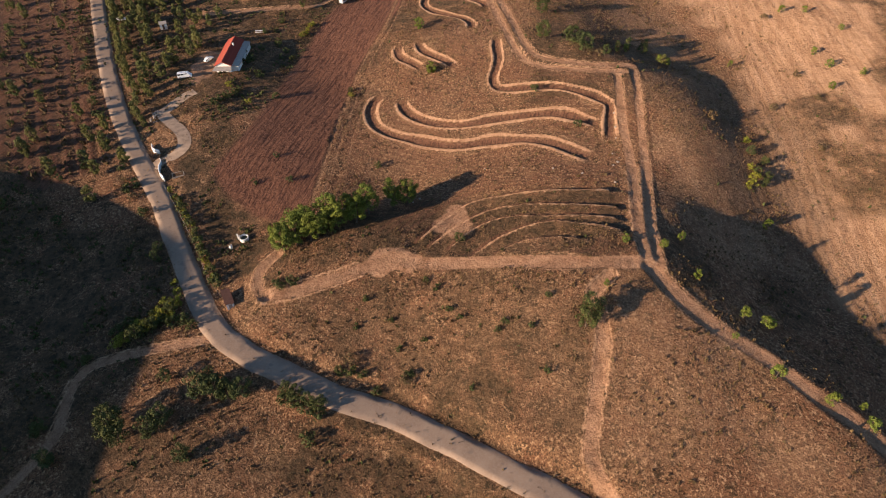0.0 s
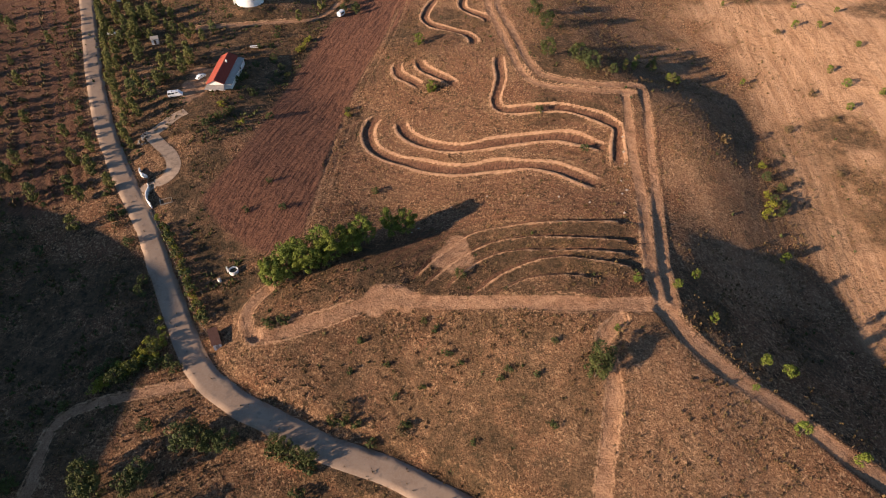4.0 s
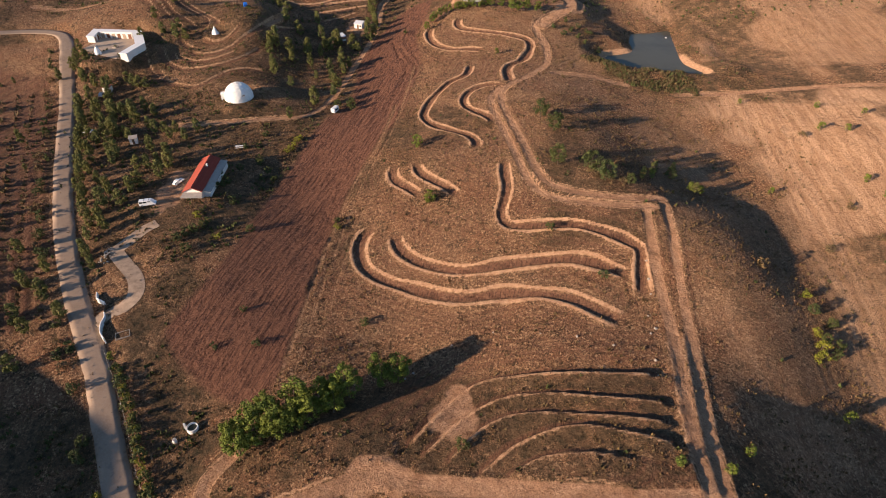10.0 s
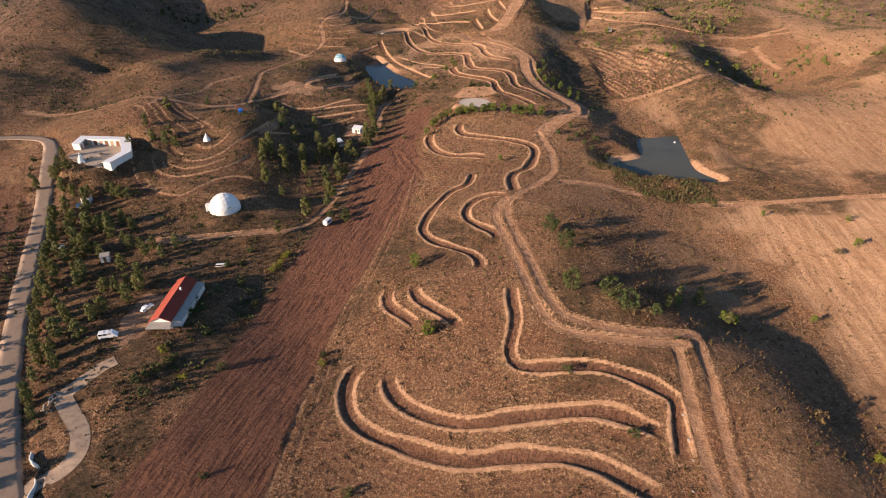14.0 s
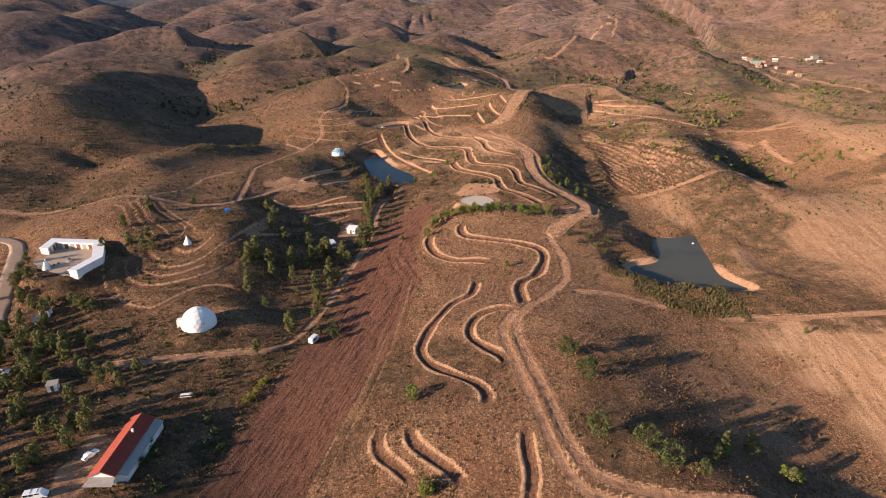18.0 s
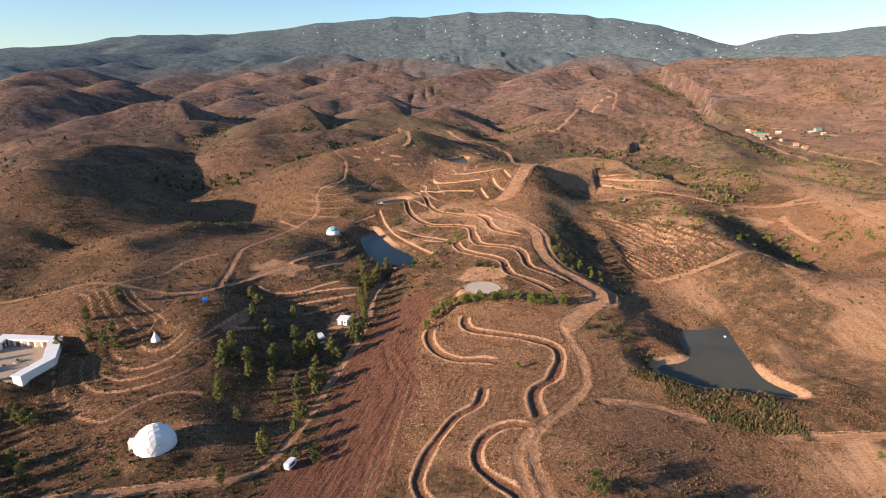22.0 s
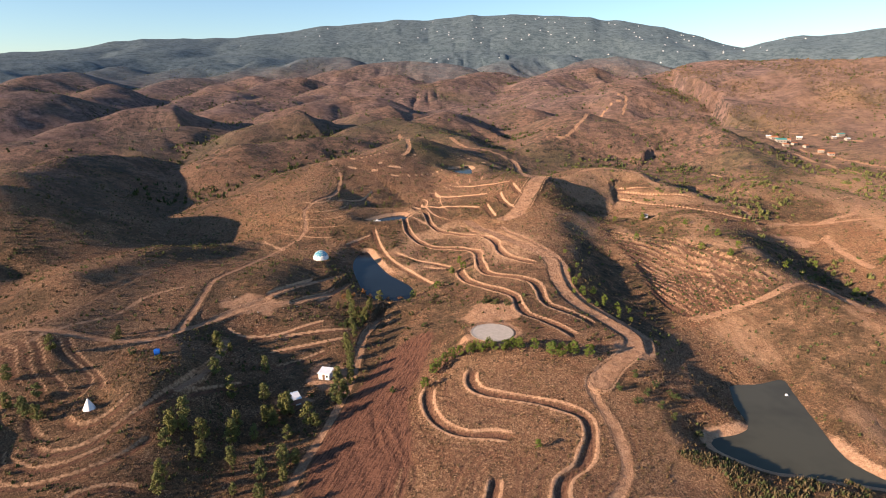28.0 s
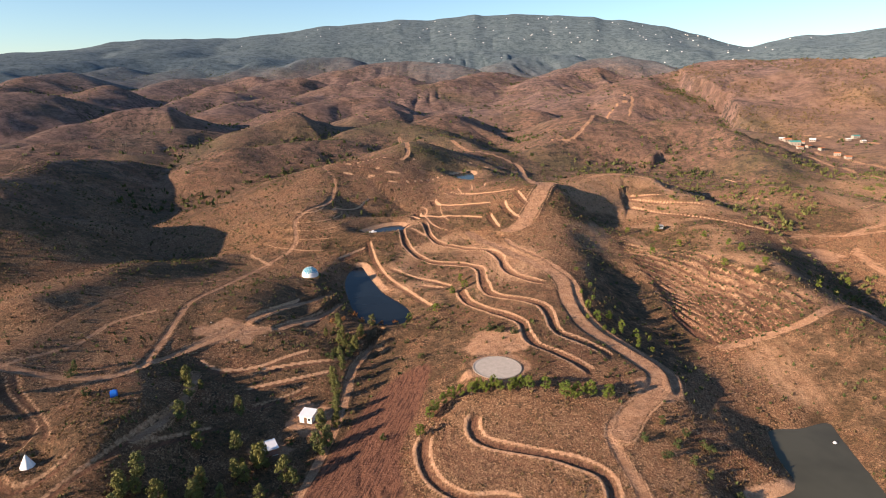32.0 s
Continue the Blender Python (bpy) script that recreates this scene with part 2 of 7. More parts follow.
EAST_LAND_B = [(230, 260, 26), (110, 60, -3), (150, 100, 9), (190, 90, 20), (60, 60, 5), (70, 249, 12), (170, 330, 20), (149, 398, 29), (101, 388, 17), (92, 400, 14),
               (105, 450, 18), (118, 505, 24), (250, 410, 33), (72, 168, 13), (74, 183, 14), (92, 168, 5.2), (95, 190, 6), (98, 212, 6.8), (96, 240, 8), (68, 71, 9.5),
               (81, 58, 6.5), (104, 78, -2), (62, 120, 11), (66, 140, 9.5)]
UPPER_LAND_A = [(-45, 351, 13.6), (13, 358, 23.6), (68, 352, 22.8), (-19, 420, 16.8), (-25, 439, 17.5), (-77, 336, 16), (-80, 352, 16.5), (-72, 345, 14), (-85, 363, 18.5), (-32, 362, 12),
                (-33, 385, 13.5), (-31, 400, 14.5), (-46, 386, 20.5), (-44, 372, 17.5), (-18, 380, 18), (-66, 330, 11.5), (-90, 342, 27.2), (-93, 326, 27), (-100, 350, 25.5), (-103, 311, 18.5),
                (-97, 337, 23), (-117, 353, 23), (-126, 336, 18.6), (-73, 303, 13.6), (-113, 401, 26), (-69, 390, 20.5), (-128, 505, 17), (-85, 588, 38), (-95, 537, 35), (-41, 543, 26)]
UPPER_LAND_B = [(64, 590, 45), (38, 503, 31.5), (20, 486, 28.5), (6, 431, 25), (118, 577, 31.5), (93, 600, 27), (90, 560, 25), (100, 532, 27), (73, 560, 44), (76, 600, 44), (168, 625, 22), (-68, 456, 20.5), (-30, 320, 10), (-30, 285, 8), (45, 360, 22),
                (52, 415, 30), (-45, 450, 17.5), (-50, 500, 22), (123, 533, 30), (0, 330, 17), (-88, 335, 27.2), (-94, 317, 25), (-99, 300, 18), (-82, 320, 18), (-60, 330, 11),
                (-57, 310, 8), (-66, 318, 10.5), (-62, 294, 8), (-70, 283, 8.4), (-64, 346, 14), (60, 432, 30.5), (62, 466, 33), (58, 498, 36), (80, 455, 20), (93, 455, 26), (77, 425, 18), (90, 428, 23),
                (76, 492, 26), (97, 482, 29)]
FAR_LAND_A = [(-152, 462, 20), (-262, 625, 13), (-200, 560, 20), (-190, 640, 26), (440, 973, 42), (380, 880, 42), (377, 1145, 64), (-283, 495, 8), (-270, 560, 10), (-420, 1461, 84),
              (187, 1690, 112), (315, 1295, 66), (-700, 900, 30), (800, 900, 60), (-900, 1900, 125), (900, 1900, 150), (0, 2300, 175), (700, 1500, 105), (-900, 2300, 165), (150, 440, 31),
              (152, 482, 33), (140, 522, 33), (186, 462, 15), (180, 422, 14)]
FAR_LAND_B = [(206, 512, 18), (252, 482, 35), (-500, 100, 30), (500, 100, 30), (0, -300, -10), (-400, 300, 10), (500, 500, 40), (-110, 650, 43), (28, 669, 41), (4, 672, 39),
              (66, 575, 48), (182, 589, 30), (262, 629, 42), (274, 569, 37), (196, 528, 28), (-25, 612, 28), (-62, 622, 27.5), (-70, 592, 27), (100, 700, 30), (40, 740, 36), (-160, 560, 22),
              (-185, 600, 17), (-150, 640, 32), (-210, 520, 10), (-190, 440, 22), (-240, 440, 14)]
LAND = np.array(WEST_LAND_A + WEST_LAND_B + SPINE_LAND + EAST_LAND_A + EAST_LAND_B + UPPER_LAND_A + UPPER_LAND_B + FAR_LAND_A + FAR_LAND_B, float)
# valley floors beyond the farm
FLOOR = [(-300, 600, 5), (-800, 1300, 0), (-550, 1200, 8), (-300, 900, 22), (-120, 960, 32), (60, 960, 32), (450, 950, 33), (380, 830, 30), (300, 680, 26), (250, 560, 28),
         (600, 1050, 45), (20, 1300, 45), (-400, 1750, 45), (400, 1700, 70), (0, 2250, 105), (-900, 2250, 85), (900, 2200, 120), (0, 3000, 195), (1500, 1500, 90), (-1500, 1500, 40),
         (-1200, 3000, 150), (1200, 3000, 200), (-250, 460, 8), (-700, 700, 5), (700, 600, 30), (-500, 300, 5), (600, 250, 30), (1500, 600, 50), (-1500, 600, 20)]
FLOOR = np.array(FLOOR, float)


def bend(r2):
    return 0.5 * r2 * np.log(np.maximum(r2, 1e-9))


def fit_sheet(spots):
    """Weights of a thin-plate sheet through spot heights."""
    p, n = spots[:, :2] / 100, len(spots)
    k = bend(((p[:, None] - p[None]) ** 2).sum(-1)) + 0.02 * np.eye(n)
    q = np.c_[np.ones(n), p]
    return np.linalg.solve(np.block([[k, q], [q.T, np.zeros((3, 3))]]), np.r_[spots[:, 2], 0, 0, 0])


def sheet(x, y, spots, weights):
    px, py = np.clip(x, -1000, 1000) / 100, np.clip(y, -300, 2300) / 100
    z = weights[-3] + weights[-2] * px + weights[-1] * py
    for (a, b), w in zip(spots[:, :2] / 100, weights):
        z = z + w * bend((px - a) ** 2 + (py - b) ** 2)
    return z


LAND_W, FLOOR_W = fit_sheet(LAND), fit_sheet(FLOOR)
TABLE = np.random.RandomState(7).rand(256, 256)


def lattice(x, y, size, shift=0.0):
    """Smooth value noise, 0 to 1."""
    u, v = np.asarray(x) / size + shift, np.asarray(y) / size + 1.7 * shift
    i, j = np.floor(u).astype(int), np.floor(v).astype(int)
    a, b = u - i, v - j
    a, b = a * a * a * (a * (6 * a - 15) + 10), b * b * b * (b * (6 * b - 15) + 10)
    g = lambda m, n: TABLE[m % 256, n % 256]
    return (g(i, j) * (1 - a) + g(i + 1, j) * a) * (1 - b) + (g(i, j + 1) * (1 - a) + g(i + 1, j + 1) * a) * b


def billow(x, y, size, shift):
    """Round hills parted by narrow gullies, 0 to 1."""
    n = np.abs(lattice(x, y, size, shift) - 0.5) * 2
    return np.tanh(1.6 * np.sqrt(n * n + 0.004))


def ramp(v, low, high):
    s = np.clip((v - low) / (high - low), 0, 1)
    return s * s * (3 - 2 * s)


# hill crests beyond the farm: steepness of the flanks, then the line with its heights
WEST_RIDGES = [
    (0.46, [(-311, 569, 53), (-321, 618, 52), (-325, 658, 54), (-319, 686, 53), (-305, 723, 45), (-272, 757, 30)]),
    (0.44, [(-260, 481, 59), (-268, 513, 51), (-262, 531, 44), (-250, 545, 32)]),
    (0.62, [(-178, 420, 31), (-150, 450, 28), (-126, 494, 22)]),
    (0.50, [(-164, 398, 34), (-160, 422, 31), (-156, 454, 30)]),
    (0.30, [(-145, 346, 30), (-147, 375, 28), (-145, 408, 27), (-136, 440, 23)]),
    (0.34, [(-555, 886, 36), (-567, 952, 42), (-542, 1041, 61), (-518, 1091, 75), (-492, 1128, 84), (-467, 1151, 81), (-434, 1166, 62)]),
    (0.30, [(-469, 826, 46), (-433, 874, 52), (-394, 930, 55), (-371, 975, 58), (-322, 1007, 51)]),
    (0.42, [(-850, 1290, 97), (-843, 1357, 105), (-830, 1403, 99), (-745, 1480, 58)]),
    (0.36, [(-204, 742, 54), (-190, 767, 56), (-158, 798, 56), (-134, 824, 56)]),
]
NORTH_WEST_RIDGES = [
    (0.36, [(-907, 1616, 88), (-922, 1781, 117), (-865, 1869, 74)]),
    (0.36, [(-967, 2041, 100), (-942, 2166, 135), (-883, 2247, 140)]),
    (0.34, [(-627, 1485, 74), (-604, 1551, 88), (-570, 1619, 102), (-489, 1701, 90)]),
    (0.34, [(-449, 1344, 67), (-441, 1454, 80), (-411, 1516, 88), (-285, 1650, 85)]),
    (0.36, [(-552, 1785, 101), (-510, 1904, 128), (-461, 1969, 138), (-383, 1987, 112)]),
    (0.36, [(-656, 2486, 183), (-587, 2608, 218), (-477, 2682, 227)]),
    (0.36, [(-711, 2047, 116), (-679, 2112, 141), (-638, 2126, 142)]),
    (0.36, [(-812, 2436, 168), (-763, 2558, 206), (-684, 2582, 181)]),
    (0.36, [(-1086, 2429, 159), (-1034, 2563, 193), (-935, 2657, 202)]),
    (0.36, [(-1293, 2317, 163), (-1255, 2455, 186)]),
    (0.36, [(-1628, 2331, 168), (-1630, 2454, 192), (-1546, 2631, 212)]),
    (0.36, [(-1262, 1979, 143), (-1243, 2112, 157)]),
    (0.36, [(-1150, 1690, 117), (-1128, 1829, 125)]),
]
MIDDLE_RIDGES = [
    (0.45, [(-88, 412, 26.9), (-85, 442, 25.4), (-74, 452, 23.9)]),
    (0.40, [(-258, 914, 58), (-240, 951, 69), (-217, 979, 77), (-196, 989, 67)]),
    (0.36, [(-280, 1293, 81), (-239, 1353, 90), (-174, 1365, 90)]),
    (0.33, [(-105, 646, 50), (-87, 665, 53), (-61, 679, 54), (-44, 716, 58), (-39, 746, 61)]),
    (0.34, [(-133, 854, 56), (-109, 909, 63), (-77, 944, 68)]),
    (0.34, [(-46, 916, 64), (-24, 877, 55), (-4, 857, 53), (26, 807, 46)]),
    (0.40, [(-140, 1067, 69), (-103, 1122, 79), (-70, 1125, 67)]),
    (0.42, [(-27, 977, 70), (-5, 1007, 76), (17, 1027, 68)]),
    (0.34, [(-303, 1749, 115), (-182, 1717, 103), (-99, 1774, 114), (-25, 1827, 121)]),
    (0.40, [(-10, 1877, 129), (72, 1976, 146), (163, 2070, 150)]),
]
NORTH_RIDGES = [
    (0.38, [(50, 1176, 60), (118, 1200, 73)]),
    (0.40, [(142, 1520, 70), (226, 1630, 110), (285, 1650, 86)]),
    (0.38, [(238, 1861, 128), (324, 1999, 148), (414, 2032, 162), (479, 2016, 137)]),
    (0.36, [(385, 2344, 167), (510, 2471, 204), (620, 2496, 214), (718, 2468, 197)]),
    (0.36, [(-414, 2338, 164), (-308, 2457, 192), (-187, 2520, 202), (-14, 2477, 186)]),
    (0.36, [(-71, 3077, 244), (92, 3226, 300), (200, 3171, 273)]),
    (0.36, [(-268, 1907, 127), (-177, 1969, 142)]),
    (0.36, [(-1563, 2738, 223), (-1421, 2932, 243), (-1207, 3033, 244), (-969, 3122, 255)]),
    (0.36, [(168, 2672, 198), (327, 2858, 237), (478, 2886, 237)]),
]
EAST_RIDGES = [
    (0.30, [(385, 1471, 123), (453, 1502, 141), (494, 1487, 155), (573, 1455, 158), (729, 1373, 157), (794, 1331, 156), (907, 1244, 153)]),
    (0.32, [(204, 1309, 77), (269, 1367, 96), (382, 1462, 121)]),
    (0.45, [(283, 1220, 67), (295, 1268, 90), (320, 1313, 108)]),
    (0.36, [(98, 850, 49), (129, 886, 62), (170, 918, 68), (207, 929, 64), (245, 939, 69), (276, 928, 69), (299, 898, 65), (308, 839, 54), (302, 730, 34)]),
    (0.40, [(378, 994, 55), (391, 943, 49), (401, 893, 36), (387, 785, 27)]),
    (0.34, [(170, 990, 74), (171, 949, 68)]),
    (0.40, [(85, 609, 44), (102, 631, 47), (125, 636, 47), (140, 626, 45), (147, 608, 41), (160, 577, 38)]),
]
RIDGES = WEST_RIDGES + NORTH_WEST_RIDGES + MIDDLE_RIDGES + NORTH_RIDGES + EAST_RIDGES
CREST_AZ = [-1.2, -0.646, -0.609, -0.563, -0.527, -0.476, -0.431, -0.384, -0.343, -0.293, -0.223, -0.162, -0.099, -0.027, 0.027, 0.072, 0.134, 0.213, 0.272, 0.321, 0.37, 0.409, 0.436, 0.46, 0.508, 0.531, 0.572, 0.594, 1.2]
CREST_UP = [0.035, 0.0416, 0.044, 0.0488, 0.0572, 0.0662, 0.0658, 0.0685, 0.0701, 0.0767, 0.0877, 0.0918, 0.0989, 0.1005, 0.1061, 0.1072, 0.1053, 0.0992, 0.0917, 0.0836, 0.0684, 0.0569, 0.0514, 0.0576, 0.0647, 0.0622, 0.0675, 0.0698, 0.07]


def ridge_height(x, y, steep, line, round_off):
    """Height of one hill: a crest line with flanks cut by gullies."""
    z = np.full(x.shape, -1e3)
    p = np.array(line, float)
    reach = 40 + p[:, 2].max() / steep
    near = (x > p[:, 0].min() - reach) & (x < p[:, 0].max() + reach) & (y > p[:, 1].min() - reach) & (y < p[:, 1].max() + reach)
    if not near.any():
        return z
    u, v = x[near], y[near]
    best, top = np.full(u.shape, 1e9), np.zeros(u.shape)
    for a, b in zip(p, p[1:]):
        n2 = (b[0] - a[0]) ** 2 + (b[1] - a[1]) ** 2
        t = np.clip(((u - a[0]) * (b[0] - a[0]) + (v - a[1]) * (b[1] - a[1])) / n2, 0, 1)
        d = np.hypot(u - a[0] - t * (b[0] - a[0]), v - a[1] - t * (b[1] - a[1]))
        closer = d < best
        best, top = np.where(closer, d, best), np.where(closer, a[2] + t * (b[2] - a[2]), top)
    size = 0.5 * round_off + 26
    way = (p[-1, :2] - p[0, :2]) / np.hypot(*(p[-1, :2] - p[0, :2]))
    cut = np.abs(lattice(u * way[0] + v * way[1] + 0.25 * best, best * 0.25 + 7 * p[0, 0], size, 2.3) - 0.5) * 2
    gully = 0.09 * np.minimum(best, 90) * (0.5 - np.sqrt(cut * cut + 0.02)) * ramp(best, 4, 50)
    z[near] = top - steep * (np.sqrt(best * best + round_off ** 2) - round_off) - gully
    return z


def land(x, y):
    """Height of the bare land, before tracks, terraces and furrows."""
    x, y = np.asarray(x, float), np.asarray(y, float)
    shape = x.shape
    x, y = np.atleast_1d(x), np.atleast_1d(y)
    z = sheet(x, y, LAND, LAND_W)
    z = z + 1.3 * (lattice(x, y, 38, 2.2) - 0.5) + 0.5 * (lattice(x, y, 13, 6.1) - 0.5)
    # hill country beyond the farm
    mid = 70 * np.exp(-(x / 150) ** 2)
    away = np.maximum(ramp(y - mid, 600, 760), np.maximum(ramp(-x, 130, 260) * ramp(y, 380, 520), ramp(x, 200, 340) * ramp(y, 420, 600)))
    d = np.hypot(x, y - 190)
    low = sheet(x, y, FLOOR, FLOOR_W) + ramp(d, 1100, 2200) * (24 * lattice(x, y, 230, 3.3) + 34 * billow(x + 50 * lattice(x, y, 90, 8.3), y, 190, 5.2) - 34) + 12 * (lattice(x, y, 120, 1.9) - 0.5)
    z = z * (1 - away) + away * low
    soft = 2.5 + 5.5 * ramp(d, 350, 1500)
    u = x + ramp(d, 350, 1200) * 34 * (lattice(x, y, 95, 3.1) - 0.5)
    v = y + ramp(d, 350, 1200) * 34 * (lattice(x, y, 95, 8.3) - 0.5)
    for steep, line in RIDGES:
        r = ridge_height(u, v, steep, line, 9 + 18 * float(ramp(np.float64(line[0][1]), 500, 1600)))
        gap = np.clip((r - z) / soft, -30, 30)
        z = np.where(r > -900, z + soft * np.log1p(np.exp(gap)), z)
    z = z + away * (5 * (lattice(u, v, 44, 7.9) - 0.5) + 2.2 * (lattice(x, y, 19, 9.2) - 0.5))
    # the wooded mountain on the skyline
    az = np.arctan2(x, np.maximum(y - 190, 1.0))
    crest = 111 + 4250 * np.interp(az, CREST_AZ, CREST_UP) + 12 * (lattice(az * 900, 0 * az, 21, 3.0) - 0.5)
    rise = np.where(d < 4250, ramp(d, 2750, 4250), 1 - 0.5 * ramp(d, 4250, 4900))
    spurs = billow(x + 90 * lattice(x, y, 160, 2.8), y, 430, 4.4) + 0.35 * billow(x, y, 170, 1.4) - 0.15
    front = ramp(d, 2800, 3400)
    z = z * (1 - front) + front * (215 + (crest - 215) * rise + 38 * (spurs - 0.85) * ramp(rise, 0, 0.4) * ramp(4250 - d, 0, 1100))
    return z.reshape(shape)


# ---- tracks, banks, fields and water, on the plan ----
ROAD = [(240, -150), (170, -78), (120, -30), (86, -2), (60, 18), (40, 34), (22, 46), (12.8, 51.1), (1.9, 57.9), (-11.3, 65), (-24.1, 69.5), (-34.9, 74.7), (-44.9, 79.7), (-55.3, 88.1), (-64.3, 101.4), (-73.9, 117.2),
        (-84.4, 135.2), (-99, 156.5), (-113.3, 180), (-127, 206.6), (-141, 236), (-157, 271), (-170.5, 303), (-180.7, 318.8), (-192, 325.4), (-206, 327), (-226, 320), (-250, 306), (-290, 285), (-350, 262)]
# bare tracks: half-width, then the line
TRACKS = [
    (0.95, [(-55, 84.8), (-64.7, 83), (-77.5, 80), (-82.9, 76.4), (-83.4, 70), (-82.2, 61.9), (-84.5, 54.7), (-92, 44), (-104, 34), (-122, 14), (-150, -14)]),
    (1.8, [(-43.9, 95.1), (-35.4, 96.4), (-25.8, 99.2), (-13.4, 103.4), (-3.4, 100.7), (10.3, 98.4), (23.2, 96), (35.8, 94.1), (46.2, 93.8)]),
    (1.2, [(-43.9, 95.1), (-47, 99), (-47.5, 105), (-44, 110)]),
    (1.2, [(47, 92.7), (48.5, 108.1), (54, 137.2), (55.9, 162.4), (57.8, 180.6)]),
    (1.0, [(49.6, 92.9), (51.8, 108.6), (58.2, 137.9), (61.6, 162.8), (63.8, 182.7)]),
    (1.3, [(63.7, 185.6), (50, 185.9), (35.5, 190.9), (29.6, 199.4), (26.4, 222.7), (21.7, 255.4), (26, 267.5), (35, 278.5), (44.5, 294), (46, 310.7), (43, 331), (50.1, 341.4), (60, 350)]),
    (1.15, [(60, 181.2), (47.7, 182.5), (33.3, 186.6), (26.5, 195.2), (22.4, 221.3), (17.8, 253.5), (22, 266)]),
    (2.7, [(46.8, 331.8), (52, 341), (58.6, 348.1), (63.8, 355.7), (65.6, 364.5), (62.6, 373.1), (57.2, 381.9), (50.8, 389.6), (46.5, 399.8), (45.4, 412), (46.2, 423.7), (43.2, 435.1), (37.5, 447.9), (29, 467.5), (22.3, 491.3), (13.9, 505.4), (8.5, 519.3)]),
    (1.2, [(68.5, 352), (71, 364), (68, 375), (61, 385), (54, 394), (50.5, 404), (50, 414), (50.5, 424), (48, 436), (43, 449), (38, 462), (31, 482), (28, 500)]),
    (2.2, [(-4.8, 844.1), (4.5, 819.3), (16.2, 801.9), (35, 792.4), (44.6, 787.8), (52.8, 780.5), (62.7, 751.2), (51.8, 581.3), (65, 620), (64.6, 594)]), (1.8, [(-66.5, 878), (-42.7, 713.7), (-44.9, 680.7)]),
    (1.6, [(98, 622), (106, 629), (116, 633), (126, 634), (138, 628), (146, 615), (152, 598)]), 
    (1.2, [(-84.6, 324.6), (-81.7, 334.6), (-82.6, 350.8), (-85.8, 364.4)]), (1.6, [(-94.1, 377), (-88.1, 387), (-79, 396.6)]),
    (1.7, [(47.2, 92.7), (51.9, 84.8), (59.1, 77.6), (67.7, 71.3), (75, 63.5), (81.4, 57.9), (92, 46), (104, 34), (130, 8), (170, -40)]),
    (1.2, [(37.7, 90.2), (33.4, 86.1), (33.4, 79.7), (33.6, 74.5), (31.6, 66.5), (29.1, 57.1), (28.2, 52.2), (30.2, 47.3), (33, 43), (36, 39)]),
    (4.2, [(30, 511.7), (38.5, 519), (50.2, 548), (65.2, 592)]),
    (1.4, [(-211, 352), (-174.5, 349.5), (-153.6, 350.4), (-130.4, 349.6), (-108.9, 351.2), (-101.8, 360.8), (-95.4, 373.9), (-83.9, 390.6), (-70.3, 396.5)]),
    (1.3, [(-101.4, 360.9), (-106.3, 396.4), (-108.9, 417.3), (-104, 448), (-100.7, 476.6), (-90.8, 507.1), (-96, 535.3), (-86, 574), (-90.1, 622.2), (-100, 640), (-104, 650), (-98, 660)], 0.7),
    (1.6, [(-78.9, 399.7), (-68, 420.9), (-57.2, 439.3)]), (1.6, [(-68, 397.7), (-55.9, 416.2), (-50.8, 433)]),
    (1.1, [(-104.1, 243.8), (-84.1, 247.9), (-67.3, 252.1), (-56.9, 255.2), (-50.5, 264), (-46.5, 280), (-42.5, 305), (-37.5, 330), (-35.2, 352), (-35.4, 378), (-29.5, 403)]),
    (0.8, [(-147.5, 348.6), (-146.4, 362.7), (-144.6, 378.2), (-141.9, 403.6), (-139.8, 421.9), (-128, 440.3), (-108.7, 453.8), (-99.8, 470.3), (-96.4, 489.9)], 0.55),
    (0.6, [(-141.3, 340.4), (-137.8, 355.9), (-130.5, 371.8), (-128.4, 391.2), (-118.6, 403.7)]),
    (1.5, [(195.4, 524.3), (211.9, 529.7), (230.1, 526.3), (244.9, 524.1), (260.1, 518.3)]),
    (1.6, [(231.1, 527.9), (243.8, 531.8), (257.5, 537.6), (284.3, 575.4), (325.9, 642.4)]),
    (1.5, [(223.6, 510.6), (220.5, 499), (218.2, 481), (218.4, 460.1)]),
    (0.9, [(145.8, 618.2), (179.2, 649), (192.3, 615.4), (194, 573.8), (188.3, 531.2), (185.1, 513.2)]),
    (1.8, [(100.7, 394), (117.7, 396.1), (133.8, 398.8), (159.5, 415.2), (160.4, 398.8), (163.1, 383.7)]),
    (3.5, [(414.3, 881.3), (429.7, 842.3), (438.8, 785.9), (444.7, 735.2)]),
    (3, [(390.5, 849.6), (387.4, 781), (379.4, 712.1)]),
    (2.6, [(458.3, 1067.6), (486.5, 1038.9), (519.1, 1010), (530.2, 950.1)]),
    (2, [(106.7, 854.6), (146.1, 887.6), (250.5, 1198.2), (309.6, 1259.8), (299.3, 1282.7)]),
    (2, [(309.6, 1259.8), (286.1, 1192.9)]),
    (1.6, [(94.8, 271.4), (119.8, 270.2), (150, 268), (173.6, 262.3), (210, 250)]),
    (1.3, [(46.3, 283.2), (62, 283.6), (76, 279)]),
    (0.6, [(-38, 130), (-36, 165), (-31.5, 204), (-24, 234), (-20, 262)], 0.5),
    (0.45, [(-35, 132), (-33, 165), (-28.5, 204), (-21, 234), (-17, 262), (-14, 300)], 0.5), (0.4, [(-30, 140), (-29.5, 165), (-26, 196)], 0.5),
]
